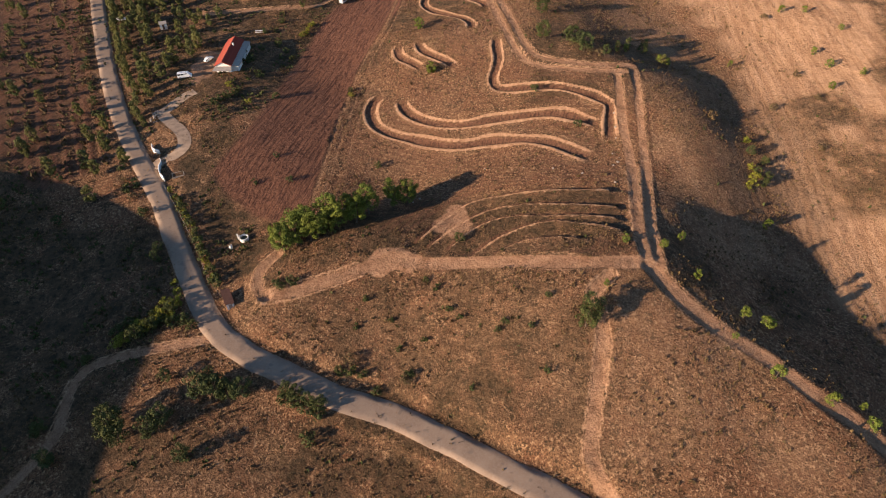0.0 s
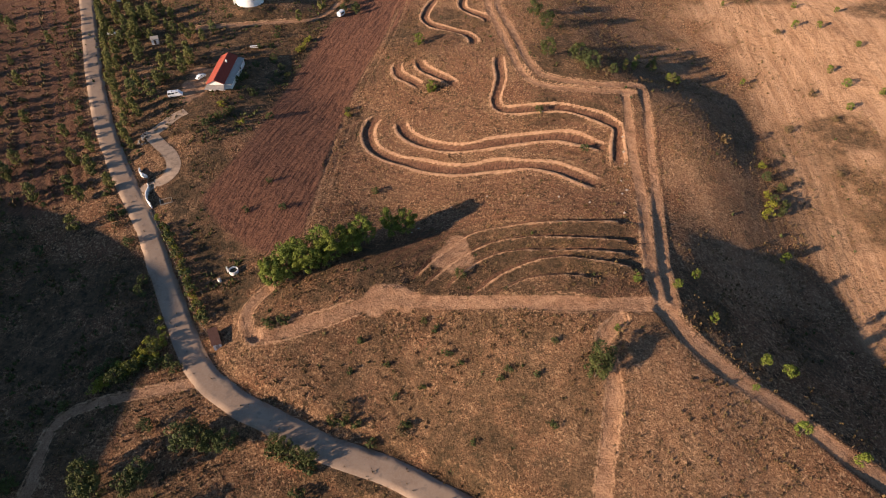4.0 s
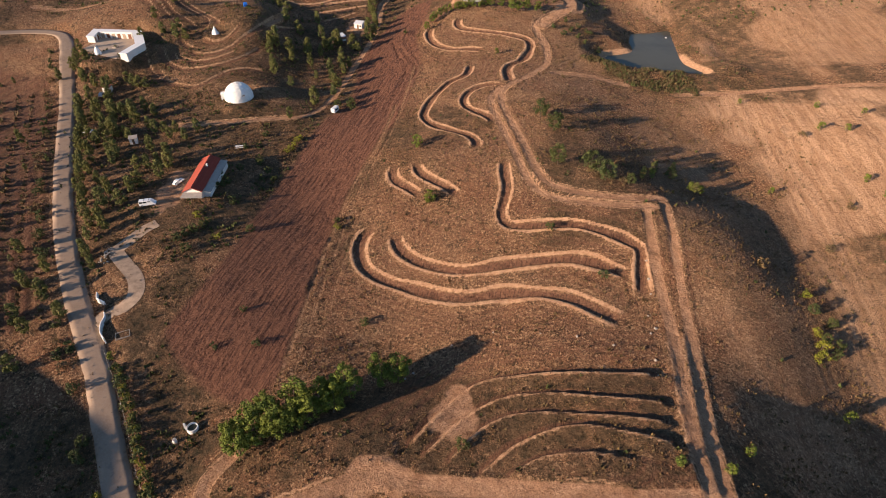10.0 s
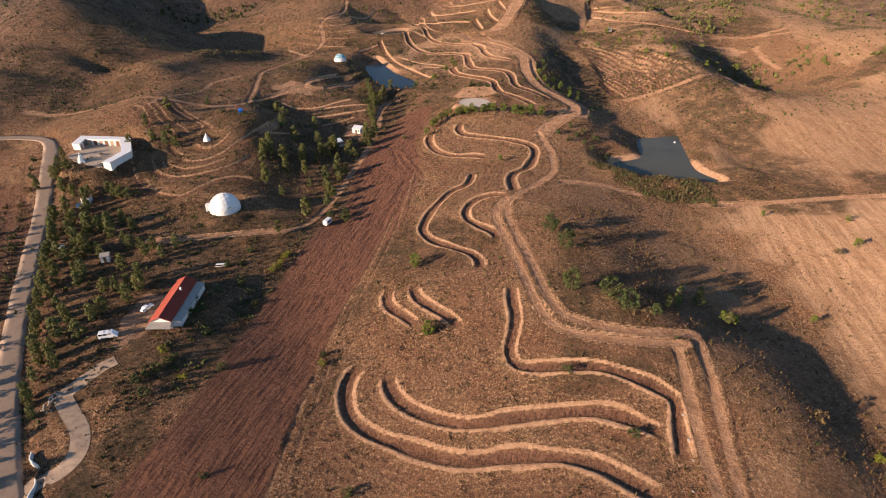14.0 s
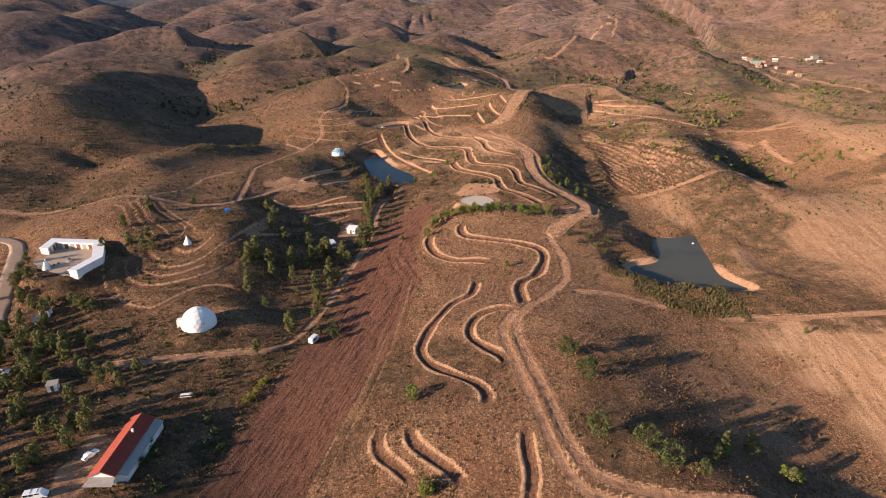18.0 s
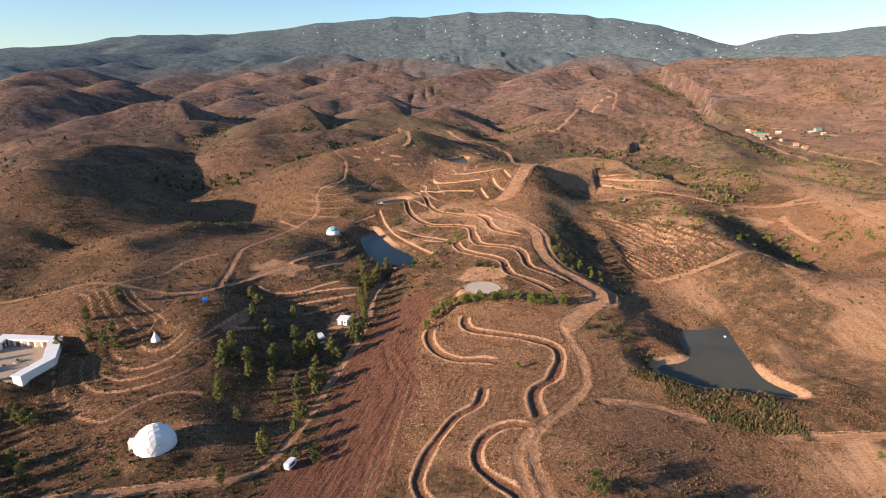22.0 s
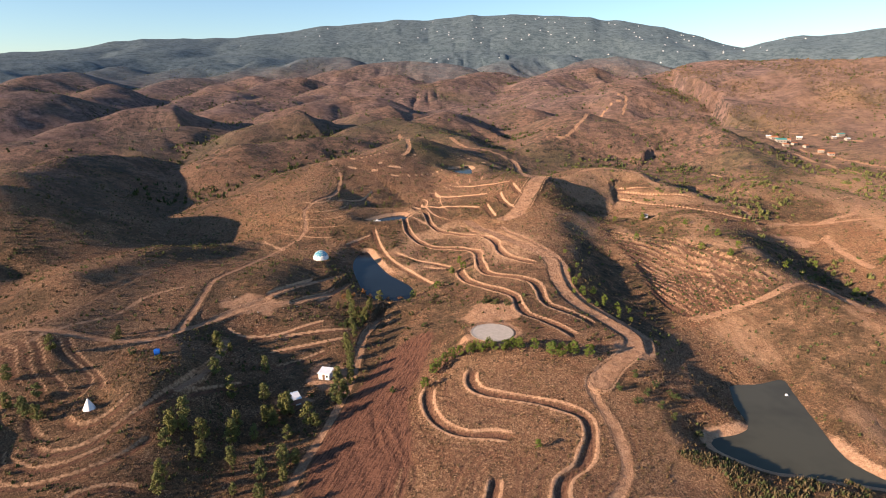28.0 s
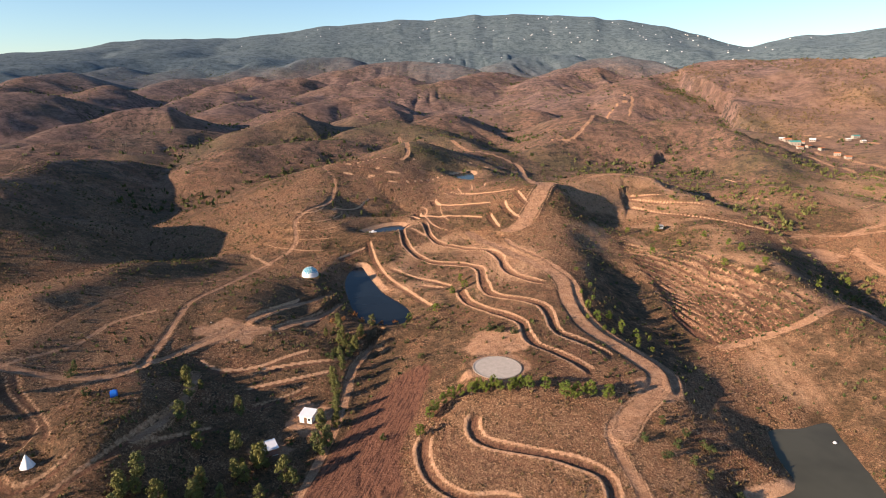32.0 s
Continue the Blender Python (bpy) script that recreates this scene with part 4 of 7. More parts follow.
# graded contour banks: a sunk floor with ruts between a cut edge uphill and a spoil edge downhill
TILL = np.full(X.shape, 1e3, np.float32)
for half, points, *faint in BANKS:
    line = curve(points, 2.0)
    s = patch(points, 16)
    d, side, along = near_line(X[s], Y[s], line)
    TILL[s] = np.minimum(TILL[s], d)
    if faint:
        w = half * (0.5 + 0.35 * lattice(along, along * 0, 7))
        e = d * side
        Z[s] += 0.65 * w * np.exp(-(d / w) ** 2) - 0.8 * ramp(e, 0.2, 1.5) * ramp(8 - e, 0, 6) - 1.1 * w * np.exp(-((e - 2.0 * w) / (0.8 * w)) ** 2)
        MASK["bank"][s] = np.maximum(MASK["bank"][s], 0.62 * np.exp(-(d / (1.3 * w)) ** 4))
        MASK["plough"][s] = np.maximum(MASK["plough"][s], 0.75 * np.exp(-((e - 2.6 * w) / (1.5 * w)) ** 4))
        MASK["bare"][s] = np.maximum(MASK["bare"][s], 0.25 * np.exp(-(d / (2.2 * w)) ** 4))
        continue
    t = np.gradient(line, axis=0)
    t /= np.hypot(*t.T)[:, None]
    rises = np.mean(land(line[:, 0] - 5 * t[:, 1], line[:, 1] + 5 * t[:, 0]) - land(line[:, 0] + 5 * t[:, 1], line[:, 1] - 5 * t[:, 0]))
    w = half * (0.8 + 0.35 * lattice(along, along * 0, 8))
    e = d * side * np.sign(rises) / w
    ends = ramp(np.minimum(along, along.max() - along), 0, 5)
    ragged = 0.62 + 0.25 * lattice(X[s], Y[s], 1.7, half) + 0.3 * lattice(X[s], Y[s], 5.3, half)
    floor = np.exp(-(e / 0.95) ** 4)
    Z[s] += ends * (0.4 * ragged * np.exp(-((e + 1.55) / 0.5) ** 2) + 0.1 * np.exp(-((e - 1.45) / 0.5) ** 2) - 0.5 * floor - 0.14 * np.exp(-((np.abs(e) - 0.45) / 0.16) ** 2))
    MASK["plough"][s] = np.maximum(MASK["plough"][s] * (1 - ends * floor), ends * floor * (0.75 + 0.25 * np.exp(-((np.abs(e) - 0.45) / 0.2) ** 2)))
    edges = np.maximum(0.9 * np.exp(-((e - 1.35) / 0.42) ** 4), np.exp(-((e + 1.5) / 0.5) ** 4) * ragged)
    MASK["bank"][s] = np.maximum(MASK["bank"][s] * (1 - ends * floor), ends * np.minimum(0.86, edges))
    MASK["bare"][s] = np.maximum(MASK["bare"][s], ends * 0.36 * np.exp(-(e / 2.6) ** 4))
# tillage marks that run beside the banks
m = ramp(TILL, 3.0, 4.5) * ramp(15.5 - TILL, 0, 4) * ramp(lattice(X, Y, 17, 4.6), 0.3, 0.55)
stripe = np.sin((TILL + 0.8 * lattice(X, Y, 9, 2.9)) * 2 * np.pi / 2.1)
Z += 0.08 * m * stripe
MASK["bank"] = np.maximum(MASK["bank"], (0.3 * m * ramp(stripe, 0.3, 0.9)).astype(np.float32))
MASK["plough"] = np.maximum(MASK["plough"], (m * (0.25 - 0.3 * stripe)).astype(np.float32))
for half, points, *dull in TERRACES:
    pale = dull[0] if dull else 0.84
    line = curve(points, 2.5)
    s = patch(points, 12)
    d, side, along = near_line(X[s], Y[s], line)
    w = half * (0.45 + 0.5 * lattice(along, along * 0, 11, half))
    e = -d * side
    ends = ramp(np.minimum(along, along.max() - along), 0, 4)
    Z[s] -= ends * 0.75 * w * ramp(e, -0.8 * w, 0.9 * w) * ramp(4.8 * w - e, 0, 1.7 * w)
    MASK["bank"][s] = np.maximum(MASK["bank"][s], ends * pale * np.maximum(np.exp(-(d / np.maximum(0.85 * w, 0.7)) ** 4), 0.6 * lattice(along, along * 0, 5) * np.exp(-((e - 4.6 * w) / (0.8 * w)) ** 4)))
    MASK["plough"][s] = np.maximum(MASK["plough"][s], ends * 0.8 * np.exp(-((e - 2.3 * w) / (1.05 * w)) ** 4))
# wheel tracks, a little sunk, with spoil at the edges
for half, points, *dull in TRACKS:
    pale = dull[0] if dull else 1.0
    line = curve(points, 2.0)
    s = patch(points, 8)
    d, side, along = near_line(X[s], Y[s], line)
    w = half * (0.9 + 0.25 * lattice(along, along * 0, 9))
    base = land(line[:, 0], line[:, 1])
    flat = ramp(w * 1.9 - d, 0, w * 0.9)
    run = np.concatenate([[0], np.cumsum(np.hypot(*np.diff(line, axis=0).T))])
    soft = np.convolve(np.pad(base, 4, mode="edge"), np.ones(9) / 9, "valid")
    Z[s] = Z[s] * (1 - flat) + flat * (np.interp(along, run, soft) - 0.12)
    Z[s] += 0.22 * np.exp(-((d - 1.5 * w) / 0.55) ** 2) - 0.12 * np.exp(-((d - 0.75) / 0.3) ** 2)
    MASK["bare"][s] = np.maximum(MASK["bare"][s], pale * np.exp(-(d / (1.2 * w)) ** 4))
    MASK["plough"][s] *= 1 - np.exp(-(d / (1.2 * w)) ** 4)
    MASK["bank"][s] *= 1 - 0.8 * np.exp(-(d / (1.1 * w)) ** 4)
    verge = pale * ramp(lattice(along, d * 0 + side, 14, half), 0.3, 0.6) * np.exp(-((d - 1.4 * w) / 0.5) ** 4)
    MASK["bank"][s] = np.maximum(MASK["bank"][s], 0.6 * verge * ramp(700 - Y[s], 0, 60))
    rut = pale * np.exp(-((d - 0.8) / 0.28) ** 2) * ramp(lattice(along, d * 0, 11, 2 * half), 0.2, 0.5)
    MASK["plough"][s] = np.maximum(MASK["plough"][s], 0.4 * rut * (half > 1.0))
# old vine rows west of the road
WEST_ROWS = [(-104, 150), (-118, 180), (-134, 210), (-150, 245), (-166, 282), (-215, 300), (-190, 240), (-165, 195), (-140, 150), (-118, 138)]
s = patch(WEST_ROWS, 6)
d = depth_in(X[s], Y[s], np.array(WEST_ROWS, float)) + 5 * (lattice(X[s], Y[s], 8, 2.5) - 0.5)
m = ramp(d, -2, 2)
rowed = np.sin((X[s] * 0.895 + Y[s] * 0.445) * 2 * np.pi / 3.6)
MASK["plough"][s] = np.maximum(MASK["plough"][s], m * (0.6 + 0.35 * rowed))
Z[s] += m * 0.28 * rowed
# open bare yards: x, y, half-widths
for bx, by, rx, ry in ((-13, 103, 8, 5), (3, 118, 6, 9), (14, 362, 12, 12), (-86, 268, 7, 6), (-84, 392, 14, 9), (-88, 204, 6, 14), (-44, 349, 9, 8), (-52, 335, 7, 6),
                       (-152, 308, 14, 12), (14, 380, 14, 10), (62, 352, 8, 8), (204, 508, 13, 9)):
    s = patch([(bx - rx, by - ry), (bx + rx, by + ry)], 6)
    q = np.hypot((X[s] - bx) / rx, (Y[s] - by) / ry) + 0.5 * (lattice(X[s], Y[s], 4, 5.0) - 0.5)
    MASK["bare"][s] = np.maximum(MASK["bare"][s], 0.7 * ramp(-q, -1.15, -0.7))
# levelled pads under the buildings: x, y, radius, height
PADS = [(-83, 264, 8.0), (-147, 300, 18), (-79, 201, 8), (-79, 213, 8), (14, 362.5, 9.5), (-44.6, 348.5, 4.5), (-52.4, 334, 4.5), (-69.8, 457, 5), (-106, 314, 3.5), (-92.7, 193.5, 4)]
for bx, by, rad in PADS:
    level = float(land(bx, by))
    s = patch([(bx - rad, by - rad), (bx + rad, by + rad)], 8)
    q = ramp(rad + 4 - np.hypot(X[s] - bx, Y[s] - by), 0, 4)
    Z[s] = Z[s] * (1 - q) + q * level
# bed of the paved drive
DRIVE_LINE = curve(DRIVE, 1.0)
s = patch(DRIVE, 8)
d, side, along = near_line(X[s], Y[s], DRIVE_LINE)
run = np.concatenate([[0], np.cumsum(np.hypot(*np.diff(DRIVE_LINE, axis=0).T))])
soft = np.convolve(np.pad(land(DRIVE_LINE[:, 0], DRIVE_LINE[:, 1]), 6, mode="edge"), np.ones(13) / 13, "valid")
q = ramp(5.0 - d, 0, 2.0)
Z[s] = Z[s] * (1 - q) + q * np.interp(along, run, soft)
# the road bed
ROAD_LINE = curve(ROAD, 1.5)
ROAD_Z = np.convolve(np.pad(land(ROAD_LINE[:, 0], ROAD_LINE[:, 1]), 8, mode="edge"), np.ones(17) / 17, "valid")
ROAD_RUN = np.concatenate([[0], np.cumsum(np.hypot(*np.diff(ROAD_LINE, axis=0).T))])
s = patch(ROAD, 14)
d, side, along = near_line(X[s], Y[s], ROAD_LINE[::2])
q = ramp(7.0 - d, 0, 3.2)
Z[s] = Z[s] * (1 - q) + q * (np.interp(along, ROAD_RUN, ROAD_Z) - 0.14 - 0.25 * np.exp(-((d - 4.4) / 0.5) ** 2))
MASK["bare"][s] = np.maximum(MASK["bare"][s], 0.6 * ramp(3.7 - d, 0, 0.8))
# ground cover
edge = (lattice(X, Y, 45, 4.0) + 0.5 * lattice(X, Y, 14, 7.0)) / 1.5
MASK["hills"][:] = np.maximum(ramp(Y, 520, 800), np.maximum(ramp(-X, 200, 330) * ramp(Y, 300, 450), ramp(X, 250, 420) * ramp(Y, 350, 500)))
# painted haze, stronger with distance across the hills
MASK["haze"][:] = ramp(np.hypot(X, Y - 190), 480, 1300) * MASK["hills"]
# old terraces that follow the slope on the hills round the farm
for ring, rise, much in (([(130, 545), (400, 520), (520, 760), (420, 1000), (180, 1000), (120, 700)], 7.0, 0.42), ([(90, 900), (200, 1000), (430, 1050), (440, 1480), (200, 1400), (60, 1000)], 6.0, 0.4), ([(400, 860), (700, 900), (800, 1150), (480, 1200)], 5.0, 0.45), ([(-30, 520), (60, 500), (75, 620), (-20, 640), (-40, 560)], 2.6, 0.8),
                         ([(100, 404), (148, 406), (156, 445), (146, 530), (106, 525)], 1.6, 0.6), ([(-130, 480), (-70, 470), (-60, 560), (-90, 600)], 3.0, 0.6)):
    s = patch(ring, 10)
    wave = np.abs((land(X[s], Y[s]) / rise) % 1 - 0.5) * 2
    dx = np.maximum(np.gradient(GY)[s[0]][:, None], np.gradient(GX)[s[1]][None])
    gate = ramp(depth_in(X[s], Y[s], np.array(ring, float)), 0, 10) * ramp(lattice(X[s], Y[s], 55, 6.6), 0.3, 0.5)
    MASK["bank"][s] = np.maximum(MASK["bank"][s], much * gate * ramp(wave, 0.8, 0.97))
    Z[s] += gate * 0.10 * rise * np.sin((land(X[s], Y[s]) / rise) % 1 * 2 * np.pi)
MASK["hills"] *= 1 - 0.75 * MASK["stubble"]
MASK["haze"] *= 1 - 0.6 * MASK["stubble"]
# hazy blue woodland colour sets in with distance, ahead of the mountain
MASK["hazy_forest"][:] = ramp(np.hypot(X, Y - 190) + 500 * (lattice(X, Y, 420, 1.0) - 0.5), 1800, 2700)
MASK["scrub"] = np.maximum(MASK["scrub"], ramp(edge, 0.5, 0.62) * 0.8)
# knoll and valley-floor rings also darken the ground in place of shade
for ring, much in ((GROVE, 0.35), (GULLY, 1.0), ([(-80, 141), (-58, 103), (-46, 112), (-47, 121), (-62, 132), (-72, 146), (-80, 152)], 1.0), ([(-58, 100), (-80, 140), (-84, 160), (-70, 168), (-60, 150), (-62, 134), (-46, 122), (-44, 106)], 0.9), ([(-45, 335), (-28, 340), (-14, 395), (-30, 415), (-42, 405)], 0.8), ([(-130, 130), (-75, 118), (-64, 84), (-90, 50), (-160, 40), (-190, 110)], 0.9), ([(-46, 106), (-38, 118), (-12, 127), (10, 130), (46, 125), (46, 97), (20, 99), (-13, 106), (-30, 101)], 0.85), ([(40, 340), (90, 315), (112, 300), (150, 268), (95, 270), (70, 285), (72, 330)], 0.9),
                   ([(62, 365), (58, 400), (62, 440), (58, 480), (75, 480), (98, 430), (90, 390), (78, 370)], 1.0), ([(84, 200), (88, 120), (96, 130), (100, 190), (97, 240), (88, 240)], 0.4),
                   ([(-138, 345), (-108, 340), (-84, 350), (-60, 352), (-44, 300), (-58, 262), (-75, 276), (-100, 272), (-140, 300)], 0.5), ([(-95, 366), (-60, 352), (-40, 262), (-34, 262), (-31, 330), (-28, 400), (-50, 402), (-62, 372)], 0.6), ([(-120, 390), (-60, 470), (-52, 420), (-40, 380), (-60, 365), (-95, 400)], 0.7),
                   ([(-110, 145), (-125, 175), (-160, 245), (-200, 250), (-150, 150)], 0.75), ([(-260, 330), (-110, 366), (-66, 480), (-100, 580), (-360, 600), (-330, 400)], 0.22), ([(-40, 92), (-10, 70), (28, 48), (34, 60), (34, 86), (10, 94), (-14, 100)], 0.55)):
    s = patch(ring, 8)
    dd = depth_in(X[s], Y[s], np.array(ring, float)) + 7 * (lattice(X[s], Y[s], 7, 1.5) - 0.5)
    MASK["scrub"][s] = np.maximum(MASK["scrub"][s], much * ramp(dd, -2, 3))
ring = [(60, 98), (58, 180), (66, 250), (100, 268), (120, 262), (116, 90), (90, 96)]
s = patch(ring, 8)
MASK["scrub"][s] *= 1 - 0.55 * ramp(depth_in(X[s], Y[s], np.array(ring, float)), -4, 6)
MASK["stubble"] *= 1 - MASK["scrub"] * 0.6


def height(x, y):
    """Height of the finished ground at a place, or at many."""
    x, y = np.asarray(x, float), np.asarray(y, float)
    j, i = np.clip(np.searchsorted(GX, x) - 1, 0, len(GX) - 2), np.clip(np.searchsorted(GY, y) - 1, 0, len(GY) - 2)
    a, b = (x - GX[j]) / (GX[j + 1] - GX[j]), (y - GY[i]) / (GY[i + 1] - GY[i])
    return (Z[i, j] * (1 - a) + Z[i, j + 1] * a) * (1 - b) + (Z[i + 1, j] * (1 - a) + Z[i + 1, j + 1] * a) * b


def quick_mesh(name, verts, faces, material, smooth=False):
    """A mesh from arrays; all faces have the same number of corners."""
    me = bpy.data.meshes.new(name)
    verts, faces = np.asarray(verts, np.float32), np.asarray(faces, np.int32)
    me.vertices.add(len(verts))
    me.vertices.foreach_set("co", verts.ravel())
    n = faces.shape[1]
    me.loops.add(faces.size)
    me.loops.foreach_set("vertex_index", faces.ravel())
    me.polygons.add(len(faces))
    me.polygons.foreach_set("loop_start", np.arange(0, faces.size, n, dtype=np.int32))
    me.polygons.foreach_set("use_smooth", np.full(len(faces), smooth))
    me.update(calc_edges=True)
    me.materials.append(material)
    return me


nx = len(GX)
idx = (np.arange(len(GY) - 1)[:, None] * nx + np.arange(nx - 1)[None]).ravel()
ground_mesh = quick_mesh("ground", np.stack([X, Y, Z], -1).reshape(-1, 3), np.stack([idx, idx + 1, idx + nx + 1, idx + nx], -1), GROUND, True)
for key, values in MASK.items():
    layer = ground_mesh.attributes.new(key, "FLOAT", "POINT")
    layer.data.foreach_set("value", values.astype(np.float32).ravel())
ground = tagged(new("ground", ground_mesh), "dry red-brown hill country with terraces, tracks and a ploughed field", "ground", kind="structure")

# asphalt with a slight crown and ragged edge
rl = ROAD_LINE
way = np.gradient(rl, axis=0)
way /= np.hypot(*way.T)[:, None]
nrm = np.stack([-way[:, 1], way[:, 0]], -1)
offs = [-2.95, -2.9, -1.5, 0, 1.5, 2.9, 2.95]
lift = [-0.12, 0.0, 0.04, 0.06, 0.04, 0.0, -0.12]
rows = []
for k, (o, l) in enumerate(zip(offs, lift)):
    wob = (0.35 * (lattice(ROAD_RUN, ROAD_RUN * 0, 3.0, k) - 0.5)) if abs(o) > 2 else 0
    q = rl + nrm * (o + np.sign(o) * wob)[..., None] if np.ndim(wob) else rl + nrm * o
    rows.append(np.c_[q, ROAD_Z + l])
rv = np.stack(rows, 1)
n = len(offs)
idx = (np.arange(len(rl) - 1)[:, None] * n + np.arange(n - 1)[None]).ravel()
tagged(new("road", quick_mesh("road", rv.reshape(-1, 3), np.stack([idx + n, idx + n + 1, idx + 1, idx], -1), ASPHALT, True)), "sun-bleached asphalt country road with ragged edges", "road", kind="structure")

for key, ring, level, material in LAKES:
    pts = ring_of(ring)
    bm = bmesh.new()
    cx, cy = np.mean(pts, 0)
    bm.faces.new([bm.verts.new((cx + (a - cx) * 1.03, cy + (b - cy) * 1.03, level)) for a, b in pts])
    bmesh.ops.recalc_face_normals(bm, faces=bm.faces)
    if sum(f.normal.z for f in bm.faces) < 0:
        bmesh.ops.reverse_faces(bm, faces=bm.faces)
    me = bpy.data.meshes.new("water")
    bm.to_mesh(me)
    bm.free()
    me.materials.append(material)
    tagged(new("water_" + key, me), "still silty green pond water" if key == "east" else "dark blue farm pond water", "water", kind="structure")


# ---- helpers for things ----
def thing(name, x, y, turn=0.0, z=None, label="", category="", group="", kind=""):
    ob = new(name)
    ob.matrix_world = pose(x, y, float(height(x, y)) if z is None else z, 0, 0, turn)
    return tagged(ob, label, category, group, kind)


def part(name, bm, material, parent, label=""):
    me = bm
    if isinstance(bm, bmesh.types.BMesh):
        me = bpy.data.meshes.new(name)
        bm.normal_update()
        bm.to_mesh(me)
        bm.free()
        me.materials.append(material)
    ob = new(name, me)
    ob.parent = parent
    return tagged(ob, label)


def box(x0, y0, z0, x1, y1, z1, bevel=0.0, bm=None):
    own = bmesh.new()
    bmesh.ops.create_cube(own, size=1, matrix=Matrix.LocRotScale(((x0 + x1) / 2, (y0 + y1) / 2, (z0 + z1) / 2), None, (x1 - x0, y1 - y0, z1 - z0)))
    if bevel:
        bmesh.ops.bevel(own, geom=own.edges[:], offset=bevel, segments=2, affect="EDGES")
    if bm is None:
        return own
    me = bpy.data.meshes.new("t")
    own.to_mesh(me)
    own.free()
    bm.from_mesh(me)
    bpy.data.meshes.remove(me)
    return bm


def tube(r0, r1, a, b, sides=10, bm=None):
    own = bm or bmesh.new()
    a, b = Vector(a), Vector(b)
    m = Matrix.Translation((a + b) / 2) @ (b - a).to_track_quat("Z", "Y").to_matrix().to_4x4()
    bmesh.ops.create_cone(own, cap_ends=True, segments=sides, radius1=r0, radius2=r1, depth=(b - a).length, matrix=m)
    return own


def solid(points, z0, z1):
    """An upright prism over a ring of points; z1 may vary from point to point."""
    bm = bmesh.new()
    tops = z1 if isinstance(z1, (list, tuple)) else [z1] * len(points)
    low = [bm.verts.new((x, y, z0)) for x, y in points]
    top = [bm.verts.new((x, y, z)) for (x, y), z in zip(points, tops)]
    bm.faces.new(low[::-1])
    bm.faces.new(top)
    for i in range(len(points)):
        j = (i + 1) % len(points)
        bm.faces.new((low[i], low[j], top[j], top[i]))
    return bm


def slab(corners, thick):
    """A flat plate with thickness, under four or more corners."""
    bm = bmesh.new()
    top = [bm.verts.new(c) for c in corners]
    low = [bm.verts.new((c[0], c[1], c[2] - thick)) for c in corners]
    bm.faces.new(top)
    bm.faces.new(low[::-1])
    for i in range(len(corners)):
        j = (i + 1) % len(corners)
        bm.faces.new((top[i], low[i], low[j], top[j]))
    bmesh.ops.recalc_face_normals(bm, faces=bm.faces)
    return bm


# ---- trees and shrubs ----
def leaves(seed, blobs, per, leaf):
    """A crown: leaf sprays on the skins of many small blobs (x, y, z, radius)."""
    rng = np.random.RandomState(seed)
    verts, faces = [], []
    for bx, by, bz, br in blobs:
        v = rng.normal(size=(per, 3))
        v /= np.linalg.norm(v, axis=1)[:, None]
        at = np.array((bx, by, bz)) + v * br * rng.uniform(0.6, 1.08, (per, 1)) * (1, 1, 0.85)
        u = np.cross(v, rng.normal(size=(per, 3)))
        u /= np.linalg.norm(u, axis=1)[:, None] + 1e-9
        w = np.cross(v, u)
        s = leaf * rng.uniform(0.6, 1.3, (per, 1))
        lift = v * s * rng.uniform(-0.5, 0.5, (per, 1))
        quad = np.stack([at - u * s, at - w * s * 0.8 + lift, at + u * s, at + w * s * 0.8 + lift], 1)
        faces.append(np.arange(per * 4).reshape(-1, 4) + 4 * per * len(verts))
        verts.append(quad.reshape(-1, 3))
    return np.concatenate(verts), np.concatenate(faces)


def blob_cloud(seed, n, shape):
    """Blob places in a crown; shape(u in 0..1) gives the crown's radius at that height."""
    rng = np.random.RandomState(seed)
    out = []
    for _ in range(n):
        u = rng.uniform(0.03, 0.97)
        r, a = shape(u) * math.sqrt(rng.uniform(0.15, 1)), rng.uniform(0, 2 * math.pi)
        out.append((r * math.cos(a), r * math.sin(a), u, rng.uniform(0.75, 1.25)))
    return out


def make_tree(name, seed, tall, stem, wide, blobs, per, leaf, blob, shape, material, label, category, group):
    """A tapered, slightly bent trunk with limbs, and a crown with gaps."""
    rng = np.random.RandomState(seed)
    ob = tagged(new(name), label, category, group)
    places = [(x * wide, y * wide, stem + z * (tall - stem), r * blob) for x, y, z, r in blob_cloud(seed, blobs, shape)]
    bm = bmesh.new()
    r0, lean = 0.028 * tall + 0.03, rng.uniform(-0.04, 0.04, 2) * tall
    knots = [(0, 0, -0.3), (lean[0] * 0.3, lean[1] * 0.3, stem * 0.6 + 0.1), (lean[0], lean[1], stem + 0.35 * (tall - stem)), (lean[0], lean[1], stem + 0.8 * (tall - stem))]
    for k, (a, b) in enumerate(zip(knots, knots[1:])):
        tube(r0 * (1 - 0.28 * k), r0 * (0.72 - 0.28 * k), a, b, 7, bm)
    for k in rng.choice(len(places), min(5, len(places)), replace=False):
        x, y, z, _ = places[k]
        tube(r0 * 0.4, r0 * 0.12, (lean[0] * 0.6, lean[1] * 0.6, min(z * 0.75, stem + 0.3 * (tall - stem))), (x * 0.85, y * 0.85, z), 5, bm)
    part("trunk", bm, BARK, ob)
    v, f = leaves(seed + 50, places, per, leaf)
    part("crown", quick_mesh("crown", v, f, material), material, ob)
    return ob


dome_shape = lambda u: math.sqrt(max(0.0, 1 - (2 * u - 0.9) ** 2 * 0.85))
